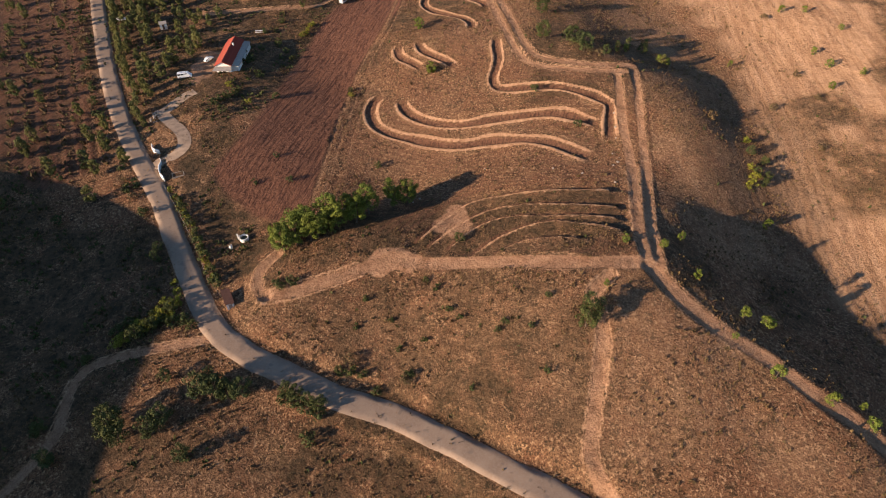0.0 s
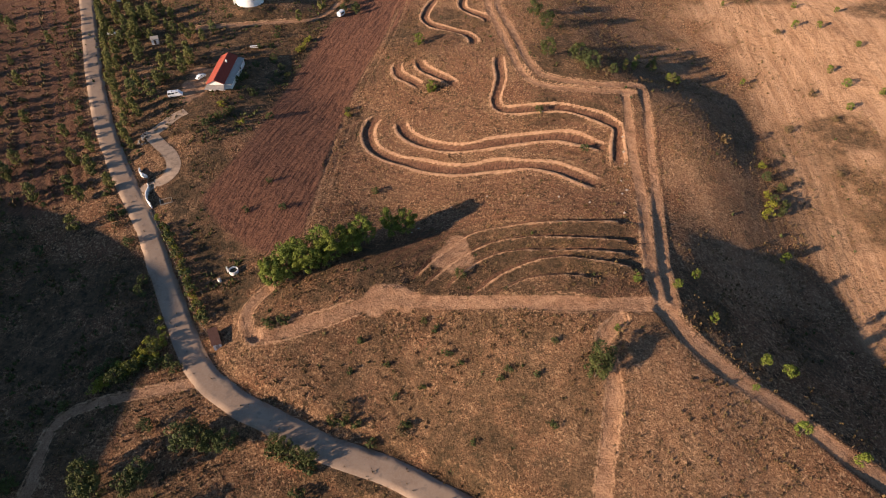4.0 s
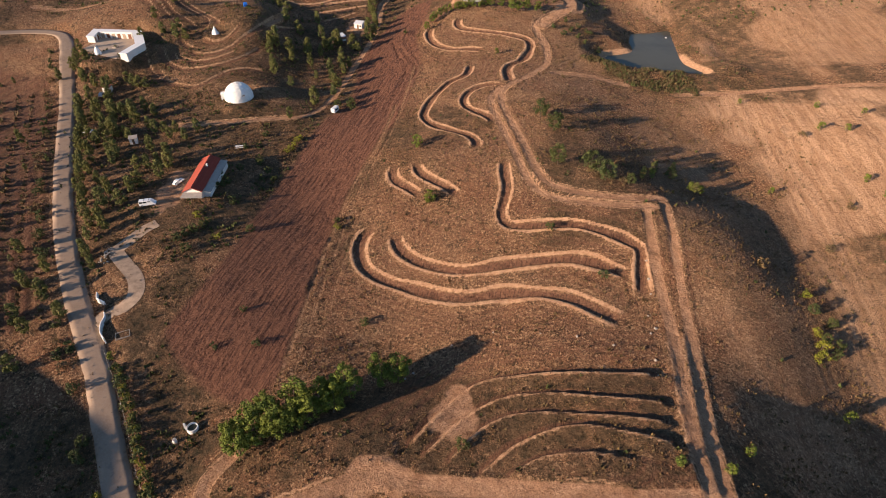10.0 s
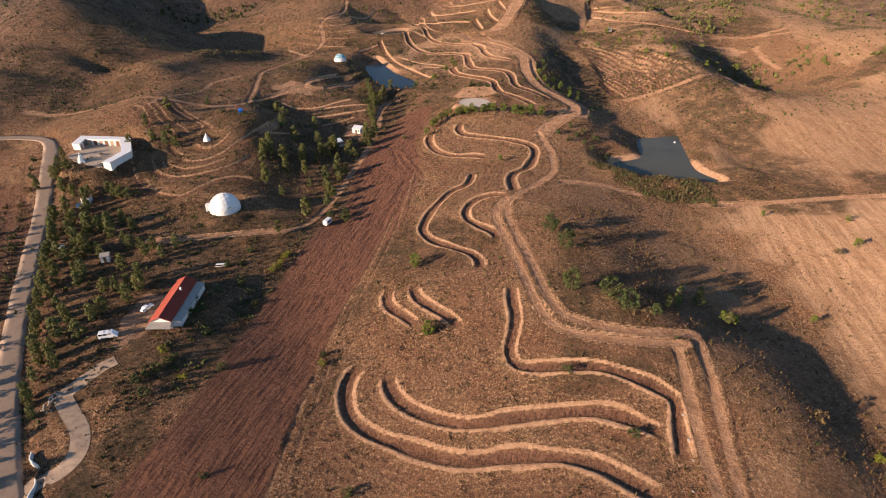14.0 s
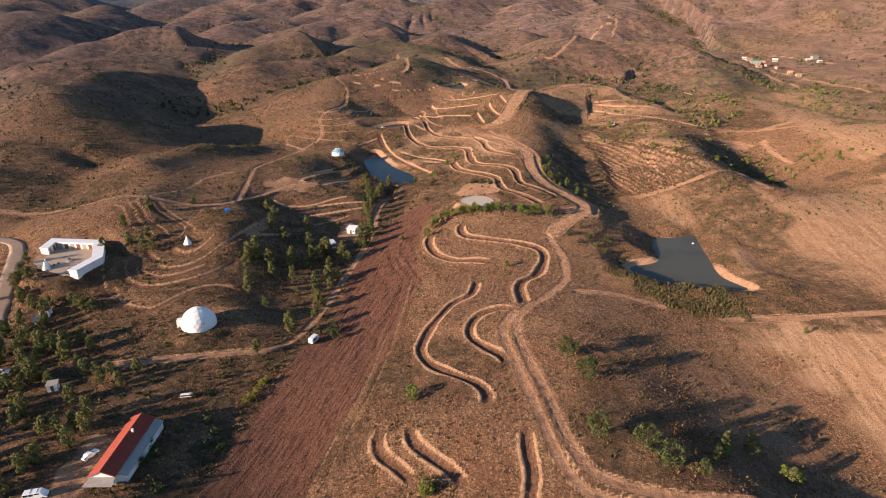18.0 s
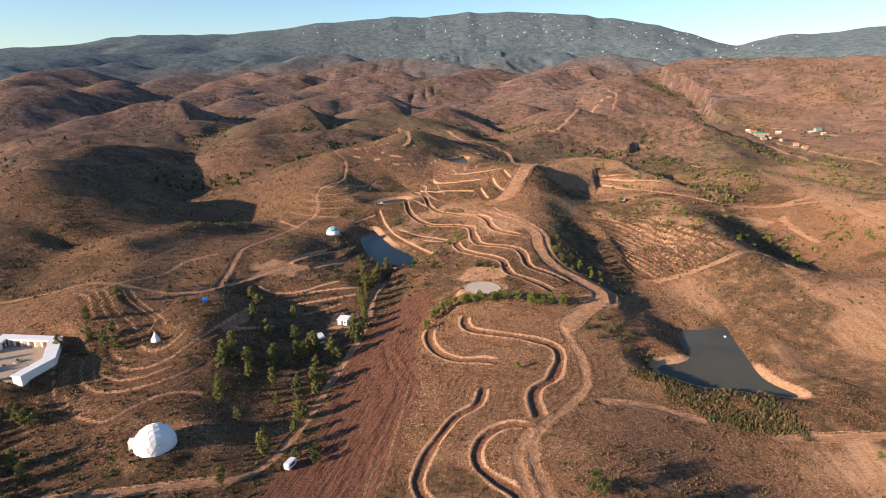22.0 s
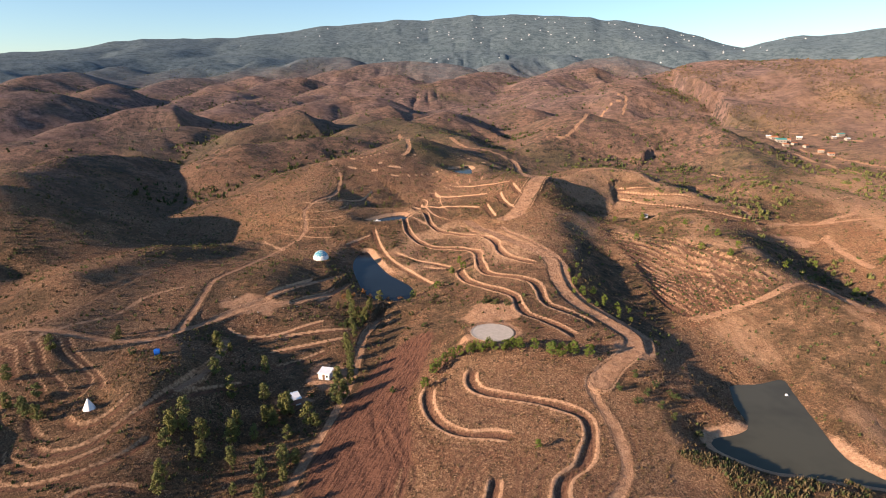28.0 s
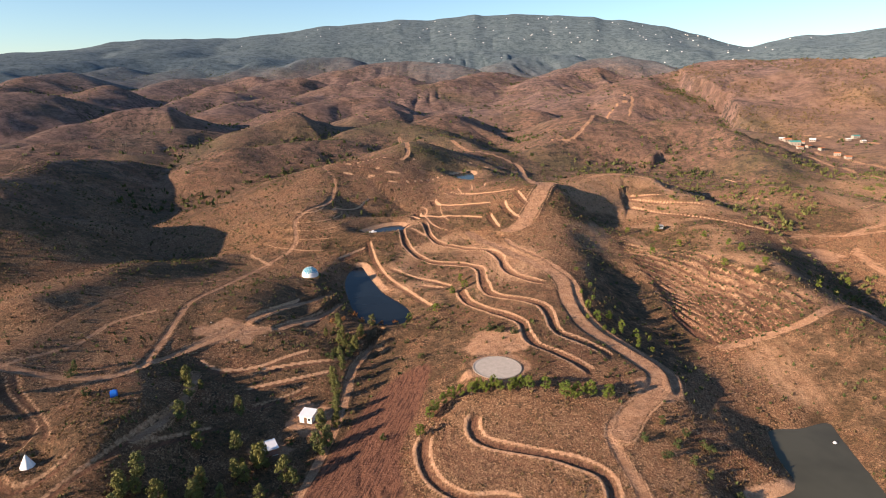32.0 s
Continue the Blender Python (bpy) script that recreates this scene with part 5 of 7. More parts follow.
spire_shape = lambda u: 0.35 + 0.75 * math.sin(math.pi * min(1, u * 1.05)) * (1.15 - 0.75 * u)
flat_shape = lambda u: 1.1 - 0.55 * u

KINDS = {}


def kind(key, count, *args):
    KINDS[key] = [make_tree(args[0], 11 * n + len(KINDS) * 101 + 3, *args[1:]) for n in range(count)]


#            name         tall stem wide blobs per leaf blob shape      leaves     label
kind("pine", 3, "stone_pine", 7.8, 1.6, 2.6, 44, 52, 0.18, 0.74, dome_shape, LEAF_PINE, "bright green round-crowned pine on a dry bank", "tree", "pines on the bank")
kind("gum", 4, "gum_tree", 6.6, 0.8, 1.55, 38, 36, 0.185, 0.64, spire_shape, LEAF_GUM, "slender olive-green gum tree on bare red soil", "tree", "trees of the roadside grove")
kind("oak", 3, "holm_oak", 3.6, 0.7, 1.45, 26, 22, 0.17, 0.52, dome_shape, LEAF_PINE, "young green broad-crowned tree on a dry slope", "tree", "young trees on the slopes")
kind("dark", 3, "cork_oak", 5.2, 1.0, 2.1, 38, 36, 0.155, 0.62, dome_shape, LEAF_OAK, "dark olive-green oak with a loose crown", "tree", "oaks by the road")
kind("shrub", 3, "shrub", 1.5, 0.1, 0.95, 16, 18, 0.13, 0.38, dome_shape, LEAF_OAK, "low dark green shrub in dry grass", "shrub", "shrubs on the slopes")
kind("dry", 3, "dry_shrub", 1.6, 0.2, 1.05, 15, 16, 0.13, 0.36, dome_shape, LEAF_DRY, "half-bare brown shrub in dry grass", "shrub", "dry shrubs")
kind("lime", 2, "bright_shrub", 1.9, 0.2, 1.15, 18, 20, 0.14, 0.42, dome_shape, LEAF_LIME, "yellow-green leafy shrub by the field edge", "shrub", "yellow-green shrubs")
kind("rust", 2, "autumn_shrub", 2.0, 0.2, 1.1, 16, 18, 0.14, 0.40, dome_shape, LEAF_RUST, "rust-coloured autumn shrub by the water", "shrub", "autumn shrubs by the pond")
USED = set()


def plant(key, x, y, size=1.0, rng=random):
    """Set a tree of a kind on the ground."""
    first = KINDS[key][rng.randrange(len(KINDS[key]))]
    s = size * rng.uniform(0.88, 1.14)
    m = pose(x, y, float(height(x, y)) - 0.05, rng.uniform(-4, 4), rng.uniform(-4, 4), rng.uniform(0, 360)) @ Matrix.Diagonal((s * rng.uniform(0.9, 1.1), s * rng.uniform(0.9, 1.1), s, 1))
    if first.name not in USED:
        USED.add(first.name)
        first.matrix_world = m
        return first
    was = first.matrix_basis.copy()
    first.matrix_basis = Matrix()
    ob = copy_thing(first, m)
    first.matrix_basis = was
    return ob


def plant_all(key, places, size=1.0):
    for n, (x, y) in enumerate(places):
        plant(key, x, y, size)


random.seed(4)
# the pine row on the bank, and the pines round the round floor
plant_all("pine", [(-43.4, 112), (-40.4, 114.6), (-38.6, 111.8), (-36, 116.4), (-33.2, 114), (-31.6, 119.2), (-28.4, 116.6), (-26, 121), (-20.6, 123.4), (-41.8, 110.4), (-34.8, 112.6), (-30, 115.2), (-24.4, 122.6)], 1.12)
plant_all("pine", [(-23.4, 118.8), (-13.8, 128), (-10, 128.8), (-38, 119)], 1.0)
plant_all("pine", [(-9.2, 335), (-7, 342), (-5.5, 345), (-3, 347.4), (-0.5, 349.6), (2.1, 350), (5.5, 349.8), (9.8, 349.8), (14.1, 349.6), (17.5, 349.2), (22.7, 349.5), (27.8, 349.6), (7.6, 350.6), (12, 350.8), (20, 350.4)], 0.55)
plant_all("pine", [(33.1, 345.6), (36.4, 345.8), (40.4, 346.8), (45.9, 346.5)], 0.72)
# young trees on the eastern flank
plant_all("oak", [(43.2, 101), (52.1, 99.5), (58.6, 104.8), (58.3, 91.4), (73.1, 81.7)], 0.75)
plant_all("oak", [(66.3, 82), (70.8, 80.6), (67.6, 67), (83.4, 57.6), (77.3, 62)], 0.95)
plant_all("oak", [(36.3, 87.6), (84.5, 62), (62, 76)], 0.5)
plant_all("dark", [(30.3, 77.5), (31.5, 80)], 1.1)
plant_all("shrub", [(-1.8, 92.8), (-4.2, 95.5), (-12.1, 86.2), (-4.2, 80.4), (3.8, 84), (11.9, 79.1), (19.1, 78.7), (23.2, 85.4), (-18.6, 92.1), (21.6, 69), (-9.9, 79.1), (-20.4, 85.2), (6.3, 67.9), (1.5, 86.4), (13.6, 80.6)], 0.85)
plant_all("shrub", [(-40.4, 97.6), (-37.3, 98.7), (-41.8, 98.9), (-20.6, 74.8), (-7.7, 72.9), (-14.5, 70.5), (-23, 75), (-18, 74), (41.7, 157), (30, 174.5), (-20.2, 148.6), (4.1, 108.5)], 1.25)
plant_all("dry", [(-8, 72), (-21, 77), (45.5, 199.1), (51.1, 195.6), (48, 197), (54, 194), (-4.5, 194.6), (-3, 196), (85.5, 162.4), (110, 172.8), (124.7, 191), (125, 175.2), (116.4, 150.9), (128, 232)], 1.3)
# eastern field and gully
plant_all("oak", [(140.9, 250.4), (134.7, 234), (141.4, 230.4), (134.1, 202.4), (135.6, 192.9), (116.5, 260.6), (88.3, 118.8), (105.6, 202.3)], 0.8)
plant_all("oak", [(148, 214), (152, 240), (160, 205), (143, 185), (131, 180)], 0.7)
plant_all("dark", [(93.2, 139.7), (93.8, 148.6), (93.5, 135.3), (96.9, 145.1), (95.5, 138)], 0.62)
plant_all("lime", [(89.2, 134), (94.5, 154.3), (92, 142), (91, 137.5)], 1.2)
plant_all("dark", [(73.3, 205.5), (56, 193)], 0.8)
plant_all("oak", [(80.3, 197.4), (77.5, 198.6), (22.8, 303.1), (-9.2, 223.6), (66, 203)], 0.75)
# larger trees on the eastern flank that throw long shadows down the slope
plant_all("dark", [(34.7, 238.9), (38, 229), (35.8, 203.5), (45.5, 200.1), (49.1, 194.8)], 1.2)
plant_all("gum", [(68, 207.4), (75.6, 210.1), (78.6, 196.8), (62, 200)], 0.75)
plant_all("oak", [(-9.5, 225.6), (-4.5, 193.6)], 1.2)
# green crowns along the eastern ravine and below the spine
plant_all("oak", [(137.3, 506.4), (141, 485.1), (142, 474), (144, 453.6), (128.9, 461), (136.7, 446.3), (121.2, 500.2), (102.1, 483.5), (159.3, 436.3), (193.4, 468.5), (189.7, 428.8), (101.7, 529.5), (118.3, 527.2)], 1.15)
plant_all("oak", [(59.9, 403.2), (54.6, 400.1), (63.5, 398.8), (68.2, 394.7), (52.2, 405.7)], 0.95)
# south-west corner by the road
plant_all("dark", [(-71.1, 63.6), (-68, 60), (-61.5, 61.8), (-59.6, 63.5), (-53.6, 70.3), (-51, 72.2), (-47.2, 69.6), (-44.1, 69.6), (-49.5, 70.2), (-69.5, 61.5)], 1.2)
plant_all("dark", [(-62.4, 74), (-34.4, 70.2), (-32, 69), (-29, 67.8), (-26.6, 66.4), (-85, 61.6), (-81.2, 55.3), (-53.5, 56.5), (-73.5, 85.9), (-70.5, 88.4), (-67.5, 93.4)], 0.75)
plant_all("gum", [(-132.4, 153.3), (-151.2, 201.9), (-186.6, 254.4), (-175, 243.4), (-123.2, 173.9), (-113.9, 160.3), (-111.4, 165.9), (-154.7, 232.8), (-139.7, 181.2), (-111.7, 149.9), (-106.2, 144.8), (-149.6, 183.9), (-155.8, 186.8),
                  (-108.2, 157.4), (-98.9, 149.3), (-103.8, 133.6), (-120.2, 145.1), (-131.9, 160), (-172, 226), (-166, 208), (-160, 172), (-152, 160), (-146, 146), (-168, 190), (-178, 214), (-140, 138), (-128, 130)], 0.95)
plant_all("shrub", [(-32.7, 67.6), (-28.7, 65.9), (-30.5, 66.5), (-34.5, 68.4), (-26.5, 65), (-53, 56.5), (-85.8, 61.4), (-81, 55.2), (-28.4, 60.1), (-83.1, 79.4)], 1.5)
plant_all("dark", [(-77, 110.4), (-77.5, 114.4), (-111.1, 126), (-131.9, 154.6)], 0.7)
plant_all("lime", [(-72.3, 88.4), (-69.9, 102.6), (-68.2, 99.6), (-66.8, 97.2)], 1.0)
plant_all("lime", [(-76.5, 85.2), (-74, 86.8), (-72, 88.8), (-70, 90.4), (-68.4, 92.6), (-67.2, 95.4), (-74.8, 89), (-71, 92.6), (-69.4, 96), (-66.4, 90.6), (-77.8, 83.4)], 1.25)
plant_all("shrub", [(-77.1, 90), (-68.6, 90.3), (-63.6, 90.2), (-61, 88.6), (-73.1, 87.2), (-75, 88.5), (-70.5, 89.5), (-66, 89.4), (-79, 87.5), (-86.3, 127.7), (-92.5, 139), (-99.7, 146.9), (-71.5, 91.5)], 1.5)
plant_all("lime", [(-79.1, 134.1), (-77, 131.5), (-75.2, 128.8), (-73.4, 126.2), (-71.4, 123.6), (-70, 121), (-68.4, 118.4), (-67, 115.8), (-65.4, 113.2), (-64, 110.6), (-62.5, 108.2), (-60.4, 104.9), (-81.3, 137.4)], 0.85)
plant_all("shrub", [(-78.2, 133), (-74, 127.4), (-69.2, 119.8), (-66.2, 114.6), (-61.4, 106.4), (-59, 103), (-76, 130), (-71.8, 124), (-67.6, 117.2), (-64.6, 111.8), (-60, 104)], 1.6)
plant_all("shrub", [(-52.1, 151.4), (-56.6, 139.6), (-46.2, 140.6), (-62.7, 213.9), (-20, 337), (-17.9, 393.2), (-11.7, 378.8)], 1.1)
# knoll and upper valley
KNOLL_TREES = [(-131.5, 337), (-123.8, 317.7), (-136, 322.5), (-81, 349), (-78.9, 337.8), (-78.7, 302.8), (-77.3, 310), (-74.2, 288.3), (-69.3, 303.2), (-61.4, 303.2), (-50.3, 292), (-65.5, 280.5), (-52.7, 329.5), (-55.2, 322.2),
               (-49.5, 316.2), (-65, 318), (-72.9, 334), (-38.9, 334), (-36.2, 336.2), (-58.5, 323.7), (-55.1, 329.8), (-118.2, 309), (-122.9, 310.5), (-137.9, 308.5), (-129.2, 312.7)]
plant_all("gum", KNOLL_TREES, 0.98)
plant_all("gum", [(-57.5, 293), (-119.3, 354.5), (-80.8, 356.8), (-40.8, 389), (-49.3, 396.4), (-44.7, 402), (-37, 333), (-53.5, 327), (-57, 326), (-51, 327.5)], 0.62)
plant_all("dark", [(-43.8, 265), (-37.4, 262.5), (-38.4, 268), (-39.5, 265.6)], 0.7)
plant_all("gum", [(-60.3, 252.6), (-150.3, 283), (-156.4, 284), (-160.1, 286.4), (-163.2, 279.4), (-133.3, 276.6), (-127.3, 273.6), (-123.7, 272.9), (-130, 275)], 0.85)
plant_all("shrub", [(-65.5, 223), (-61.7, 218.8), (-58.3, 213.2), (-70.6, 217.4), (-66.3, 225.2), (-67.5, 241.2), (-72.9, 232), (-33.5, 190.9), (-67.6, 197.3), (-58.6, 183.7), (-107.4, 341.2), (-95.7, 335.9)], 1.3)
plant_all("lime", [(-56.6, 233.4), (-55.3, 238.6), (-57.6, 231.5), (-56.2, 235.6), (-54.7, 239.6), (-75.6, 188.4), (-67, 179.4), (-33, 188)], 1.05)
plant_all("shrub", [(-72.4, 184.1), (-74.5, 181.7), (-78.1, 177.3), (-74.4, 173.6), (-74.9, 211.2), (-75.2, 204.8), (-73, 206), (-72, 208), (-71.5, 186), (-76.5, 179.5)], 1.35)
plant_all("oak", [(-18.5, 413), (-7.4, 416.4), (2.6, 445), (4.3, 436.6), (-1.2, 434)], 1.0)
plant_all("rust", [(-48.7, 407), (-38.2, 413), (-33.6, 413.2), (-24.4, 414), (-42, 420), (-45, 410), (-30, 413)], 1.0)
plant_all("shrub", [(12.6, 389.1), (21.5, 384.4), (17, 387), (14, 391), (-47.1, 399), (-41.5, 386.9), (-44.2, 380.1), (-43, 384), (-134.3, 475.1), (-142.4, 477), (-146.7, 480.1), (-118.2, 351)], 1.4)
plant_all("oak", [(50.5, 398.2), (55.6, 392.4), (58.3, 390.4), (62.3, 393.7), (54.8, 398), (67.8, 390.4), (80.6, 396.5), (73.1, 393.8), (53, 406.7), (51.5, 416.2), (56.1, 414.1), (60.4, 403.1), (66, 385), (71, 384), (57, 424), (54, 440)], 0.6)
plant_all("shrub", [(68.1, 330.7), (60.5, 329), (69.8, 329.2), (64.6, 334), (58.6, 337.3), (63.1, 323.6), (56, 324.4), (51.7, 330.1), (66, 320), (72, 316)], 1.3)
# the first five are added to throw shadow stripes on the field strip
plant_all("gum", [(-47.5, 277), (-46.5, 285), (-46, 299), (-44.5, 306), (-42, 322), (-40, 392), (-36, 398), (-33, 405), (-43, 396), (-38, 384), (-46, 404)], 0.85)
plant_all("gum", [(-79.7, 307.5), (-71.5, 309.2), (-64, 311.2), (-75.4, 292.1), (-51.9, 299), (-61.6, 332.7), (-53.2, 327.2), (-78.9, 314.7), (-39.7, 343.3)], 1.15)
# extra gums, made up to cast shadows across the ploughed field
for n in range(4):
    plant("gum", -52 + 3 * n + random.uniform(-1.5, 1.5), 266 + 19 * n, random.uniform(1.0, 1.25))
plant_all("gum", [(-35.5, 345), (-36.5, 352), (-38, 360), (-40.5, 366), (-38.5, 374), (-41, 381), (-37, 389), (-43, 391), (-36, 396), (-64.5, 314.3), (-58.9, 314.2), (-65.2, 347.6), (-70.7, 330), (-85.9, 358.6), (-79.7, 308.1)], 0.95)
# thin trees on the shaded side of the terraced hill
plant_all("gum", [(-89.1, 611.9), (-82.5, 598.5), (-75.2, 591.9), (-70, 599.7), (-62.8, 592.9), (-57.5, 601), (-48.3, 594.8), (-81.5, 570.7), (-69.3, 545.5), (-93, 598.3), (-62.3, 569), (-51, 580.7)], 0.55)
# the grove between road and house
rng = np.random.RandomState(21)
spots = []
while len(spots) < 68:
    x, y = rng.uniform(-162, -80), rng.uniform(150, 292)
    dr = near_line(np.array([x]), np.array([y]), ROAD_LINE[::4])[0][0]
    drive = np.hypot(x + 88, y - 178) < 7 or np.hypot(x + 86, y - 158) < 6 or np.hypot(x + 91, y - 196) < 7 or np.hypot(x + 82, y - 208) < 9 or np.hypot(x + 88, y - 208) < 5
    if inside(np.array([x]), np.array([y]), GROVE)[0] and dr > 4.6 and not drive and all(np.hypot(x - a, y - b) > 3.2 for a, b in spots):
        spots.append((x, y))
for x, y in spots:
    plant("gum", x, y, 0.75 + 0.4 * rng.rand())
# line of trees on the road's eastern verge, and thin scrub on its western side
for k in range(60, len(ROAD_LINE) - 40, 3):
    x, y = ROAD_LINE[k] + nrm[k] * (-(5.0 + 1.6 * rng.rand()))
    if 162 < y < 300 and rng.rand() < 0.6:
        plant("gum", x, y, 0.62 + 0.3 * rng.rand())
    x, y = ROAD_LINE[k] + nrm[k] * (5.6 + 2.6 * rng.rand())
    if 128 < y < 300 and rng.rand() < 0.5:
        plant("shrub" if rng.rand() < 0.5 else "dry", x, y, 1.2 + 0.5 * rng.rand())
for n in range(70):
    x, y = rng.uniform(-215, -100), rng.uniform(135, 300)
    if inside(np.array([x]), np.array([y]), WEST_ROWS)[0]:
        plant(("shrub", "dry", "gum")[n % 3], x, y, (1.1, 1.1, 0.45)[n % 3])


def tufts(name, places, sizes, material, seed, blades, label, category):
    """Uncounted low growth in one mesh: crossed tilted blades on every spot."""
    rng = np.random.RandomState(seed)
    n = len(places)
    z = height(places[:, 0], places[:, 1])
    verts = np.zeros((n, blades, 3, 3), np.float32)
    for b in range(blades):
        a = rng.uniform(0, 2 * np.pi, n)
        r = sizes * rng.uniform(0.35, 0.65, n)
        cx, cy = np.cos(a) * r * 0.5, np.sin(a) * r * 0.5
        for k, (u, v, h) in enumerate(((-0.6, 0, -0.05), (0.6, 0, -0.05), (0, 0.45, 0.8))):
            verts[:, b, k, 0] = places[:, 0] + cx - np.sin(a) * u * r + np.cos(a) * v * r
            verts[:, b, k, 1] = places[:, 1] + cy + np.cos(a) * u * r + np.sin(a) * v * r
            verts[:, b, k, 2] = z + h * sizes * rng.uniform(0.55, 1.1, n)
    faces = np.arange(n * blades * 3).reshape(-1, 3)
    tagged(new(name, quick_mesh(name, verts.reshape(-1, 3), faces, material)), label, category, kind="stuff")


def sown(n, x0, x1, y0, y1, seed, want):
    """Random places kept with the chance that want(x, y) gives."""
    rng = np.random.RandomState(seed)
    x, y = rng.uniform(x0, x1, n), rng.uniform(y0, y1, n)
    keep = rng.rand(n) < want(x, y)
    return np.stack([x[keep], y[keep]], -1)


def mask_at(key, x, y):
    return MASK[key][np.clip(np.searchsorted(GY, y), 0, len(GY) - 1), np.clip(np.searchsorted(GX, x), 0, len(GX) - 1)]


def open_ground(x, y):
    """1 on rough ground, 0 on tracks, banks, ploughland, road and water."""
    v = (1 - np.clip(mask_at("bare", x, y) * 1.3, 0, 1)) * (1 - np.clip(mask_at("bank", x, y) * 1.4, 0, 1)) * (1 - np.clip(mask_at("plough", x, y), 0, 1))
    for _, ring, _, _ in LAKES:
        v = v * ~inside(x, y, ring_of(ring, 4.0))
    return v


rng = np.random.RandomState(3)
p = sown(150000, -140, 135, 42, 345, 31, lambda x, y: open_ground(x, y) * ramp(lattice(x, y, 9, 3.3) + 0.45 * lattice(x, y, 3, 1.3), 0.5, 0.95) * (1 - 0.55 * mask_at("stubble", x, y)))
q = p[::4]
tufts("dead_scrub", q, rng.uniform(0.3, 0.85, len(q)), LEAF_DRY, 15, 4, "brown twiggy dead scrub among dry grass", "scrub")
p = np.delete(p, np.s_[::4], 0)
tufts("dry_grass", p, rng.uniform(0.16, 0.42, len(p)), LEAF_STRAW, 5, 3, "low dry grass and twiggy scrub on the slopes", "grass")
p = sown(52000, -165, 135, 42, 345, 32, lambda x, y: open_ground(x, y) * (0.15 + 0.85 * ramp(-x, 38, 50)) * mask_at("scrub", x, y) * 0.6 * ramp(lattice(x, y, 6, 9.3), 0.4, 0.65))
tufts("scrub", p, rng.uniform(0.4, 1.2, len(p)), LEAF_OAK, 6, 5, "low dark green scrub in the hollows", "scrub")
p = sown(120000, -340, 460, 345, 950, 33, lambda x, y: open_ground(x, y) * (0.2 + 0.75 * mask_at("scrub", x, y) * ramp(lattice(x, y, 22, 4.3), 0.45, 0.7)))
q = p[::2]
tufts("hill_grass", q, rng.uniform(0.5, 1.3, len(q)), LEAF_DRY, 17, 4, "brown tussocks dotted over the dry hills", "grass")
p = p[1::2]
tufts("hill_scrub", p, rng.uniform(0.5, 1.5, len(p)), LEAF_OAK, 7, 5, "dark scrub dotted over the dry hills", "scrub")
def hollow(x, y, r):
    """How far a place lies below the ground round it."""
    return 0.25 * (height(x + r, y) + height(x - r, y) + height(x, y + r) + height(x, y - r)) - height(x, y)


p = sown(190000, -1300, 1500, 620, 2600, 34, lambda x, y: (0.06 + 0.94 * ramp(hollow(x, y, 45), 1, 8)) * ramp(lattice(x, y, 90, 4.3) + 0.5 * lattice(x, y, 30, 2.3), 0.45, 0.85) * 0.55 * (1 - 0.9 * np.exp(-(x / 140) ** 2) * ramp(860 - y, 0, 60)))
tufts("far_woods", p, rng.uniform(2.4, 5.2, len(p)), LEAF_OAK, 8, 4, "dark bushes and woods on the distant hills", "woods")
p = sown(26000, -40, 105, 265, 325, 35, lambda x, y: 0.75 * ramp(lattice(x, y, 8, 3.7), 0.3, 0.6) * inside(x, y, [(60, 304), (74, 304), (106, 298), (150, 276), (98, 268), (78, 280)]))
tufts("reeds", p[p[:, 0] % 1 > 0.25], rng.uniform(0.5, 1.4, int((p[:, 0] % 1 > 0.25).sum())), LEAF_DRY, 9, 4, "brown reeds and bramble below the pond", "reeds")
tufts("brambles", p[p[:, 0] % 1 <= 0.25], rng.uniform(0.6, 1.5, int((p[:, 0] % 1 <= 0.25).sum())), LEAF_OAK, 12, 4, "dark bramble thicket below the pond", "brambles")
p = []
for k in range(-7, 8):
    for u in np.arange(0, 150, 1.3):
        x, y = -128 + 0.895 * k * 3.6 * 1.5 - 0.445 * (u - 60), 195 + 0.445 * k * 3.6 * 1.5 + 0.895 * (u - 60)
        p.append((x, y))
p = np.array(p) + rng.normal(0, 0.5, (len(p), 2))
p = p[inside(p[:, 0], p[:, 1], WEST_ROWS) & (rng.rand(len(p)) < 0.6)]
tufts("old_vine_rows", p, rng.uniform(0.7, 1.7, len(p)), LEAF_DRY, 14, 6, "straggling brown rows of old vines on red soil", "vines")
# planted rows and wild clumps on the eastern hillside
p = []
for points in PLANTED:
    line = curve(points, 1.6)
    p += [tuple(q) for q in line if rng.rand() < 0.55]
p = np.array(p) + rng.normal(0, 0.6, (len(p), 2))
tufts("planted_rows", p, rng.uniform(0.5, 1.25, len(p)), LEAF_OAK, 10, 9, "rows of small green saplings on contour lines", "saplings")
p = sown(8500, 118, 460, 395, 820, 36, lambda x, y: ramp(lattice(x, y, 40, 7.3), 0.5, 0.72) * 0.4 * np.maximum(ramp(y, 500, 540), ramp(x, 165, 190)))
tufts("green_thicket", p, rng.uniform(1.3, 3.3, len(p)), LEAF_GUM, 11, 9, "green young trees over the eastern hillsides", "thicket")

# burnt wood on the far eastern slope
p = sown(60000, 330, 1500, 950, 1900, 38, lambda x, y: 0.5 * ramp(lattice(x, y, 60, 5.3), 0.25, 0.5) * inside(x, y, [(340, 1020), (1000, 960), (1500, 1700), (700, 1850), (390, 1400)]))
tufts("burnt_wood", p, rng.uniform(1.6, 3.6, len(p)), LEAF_DRY, 19, 3, "pale bare trunks of a burnt wood on a far slope", "woods")


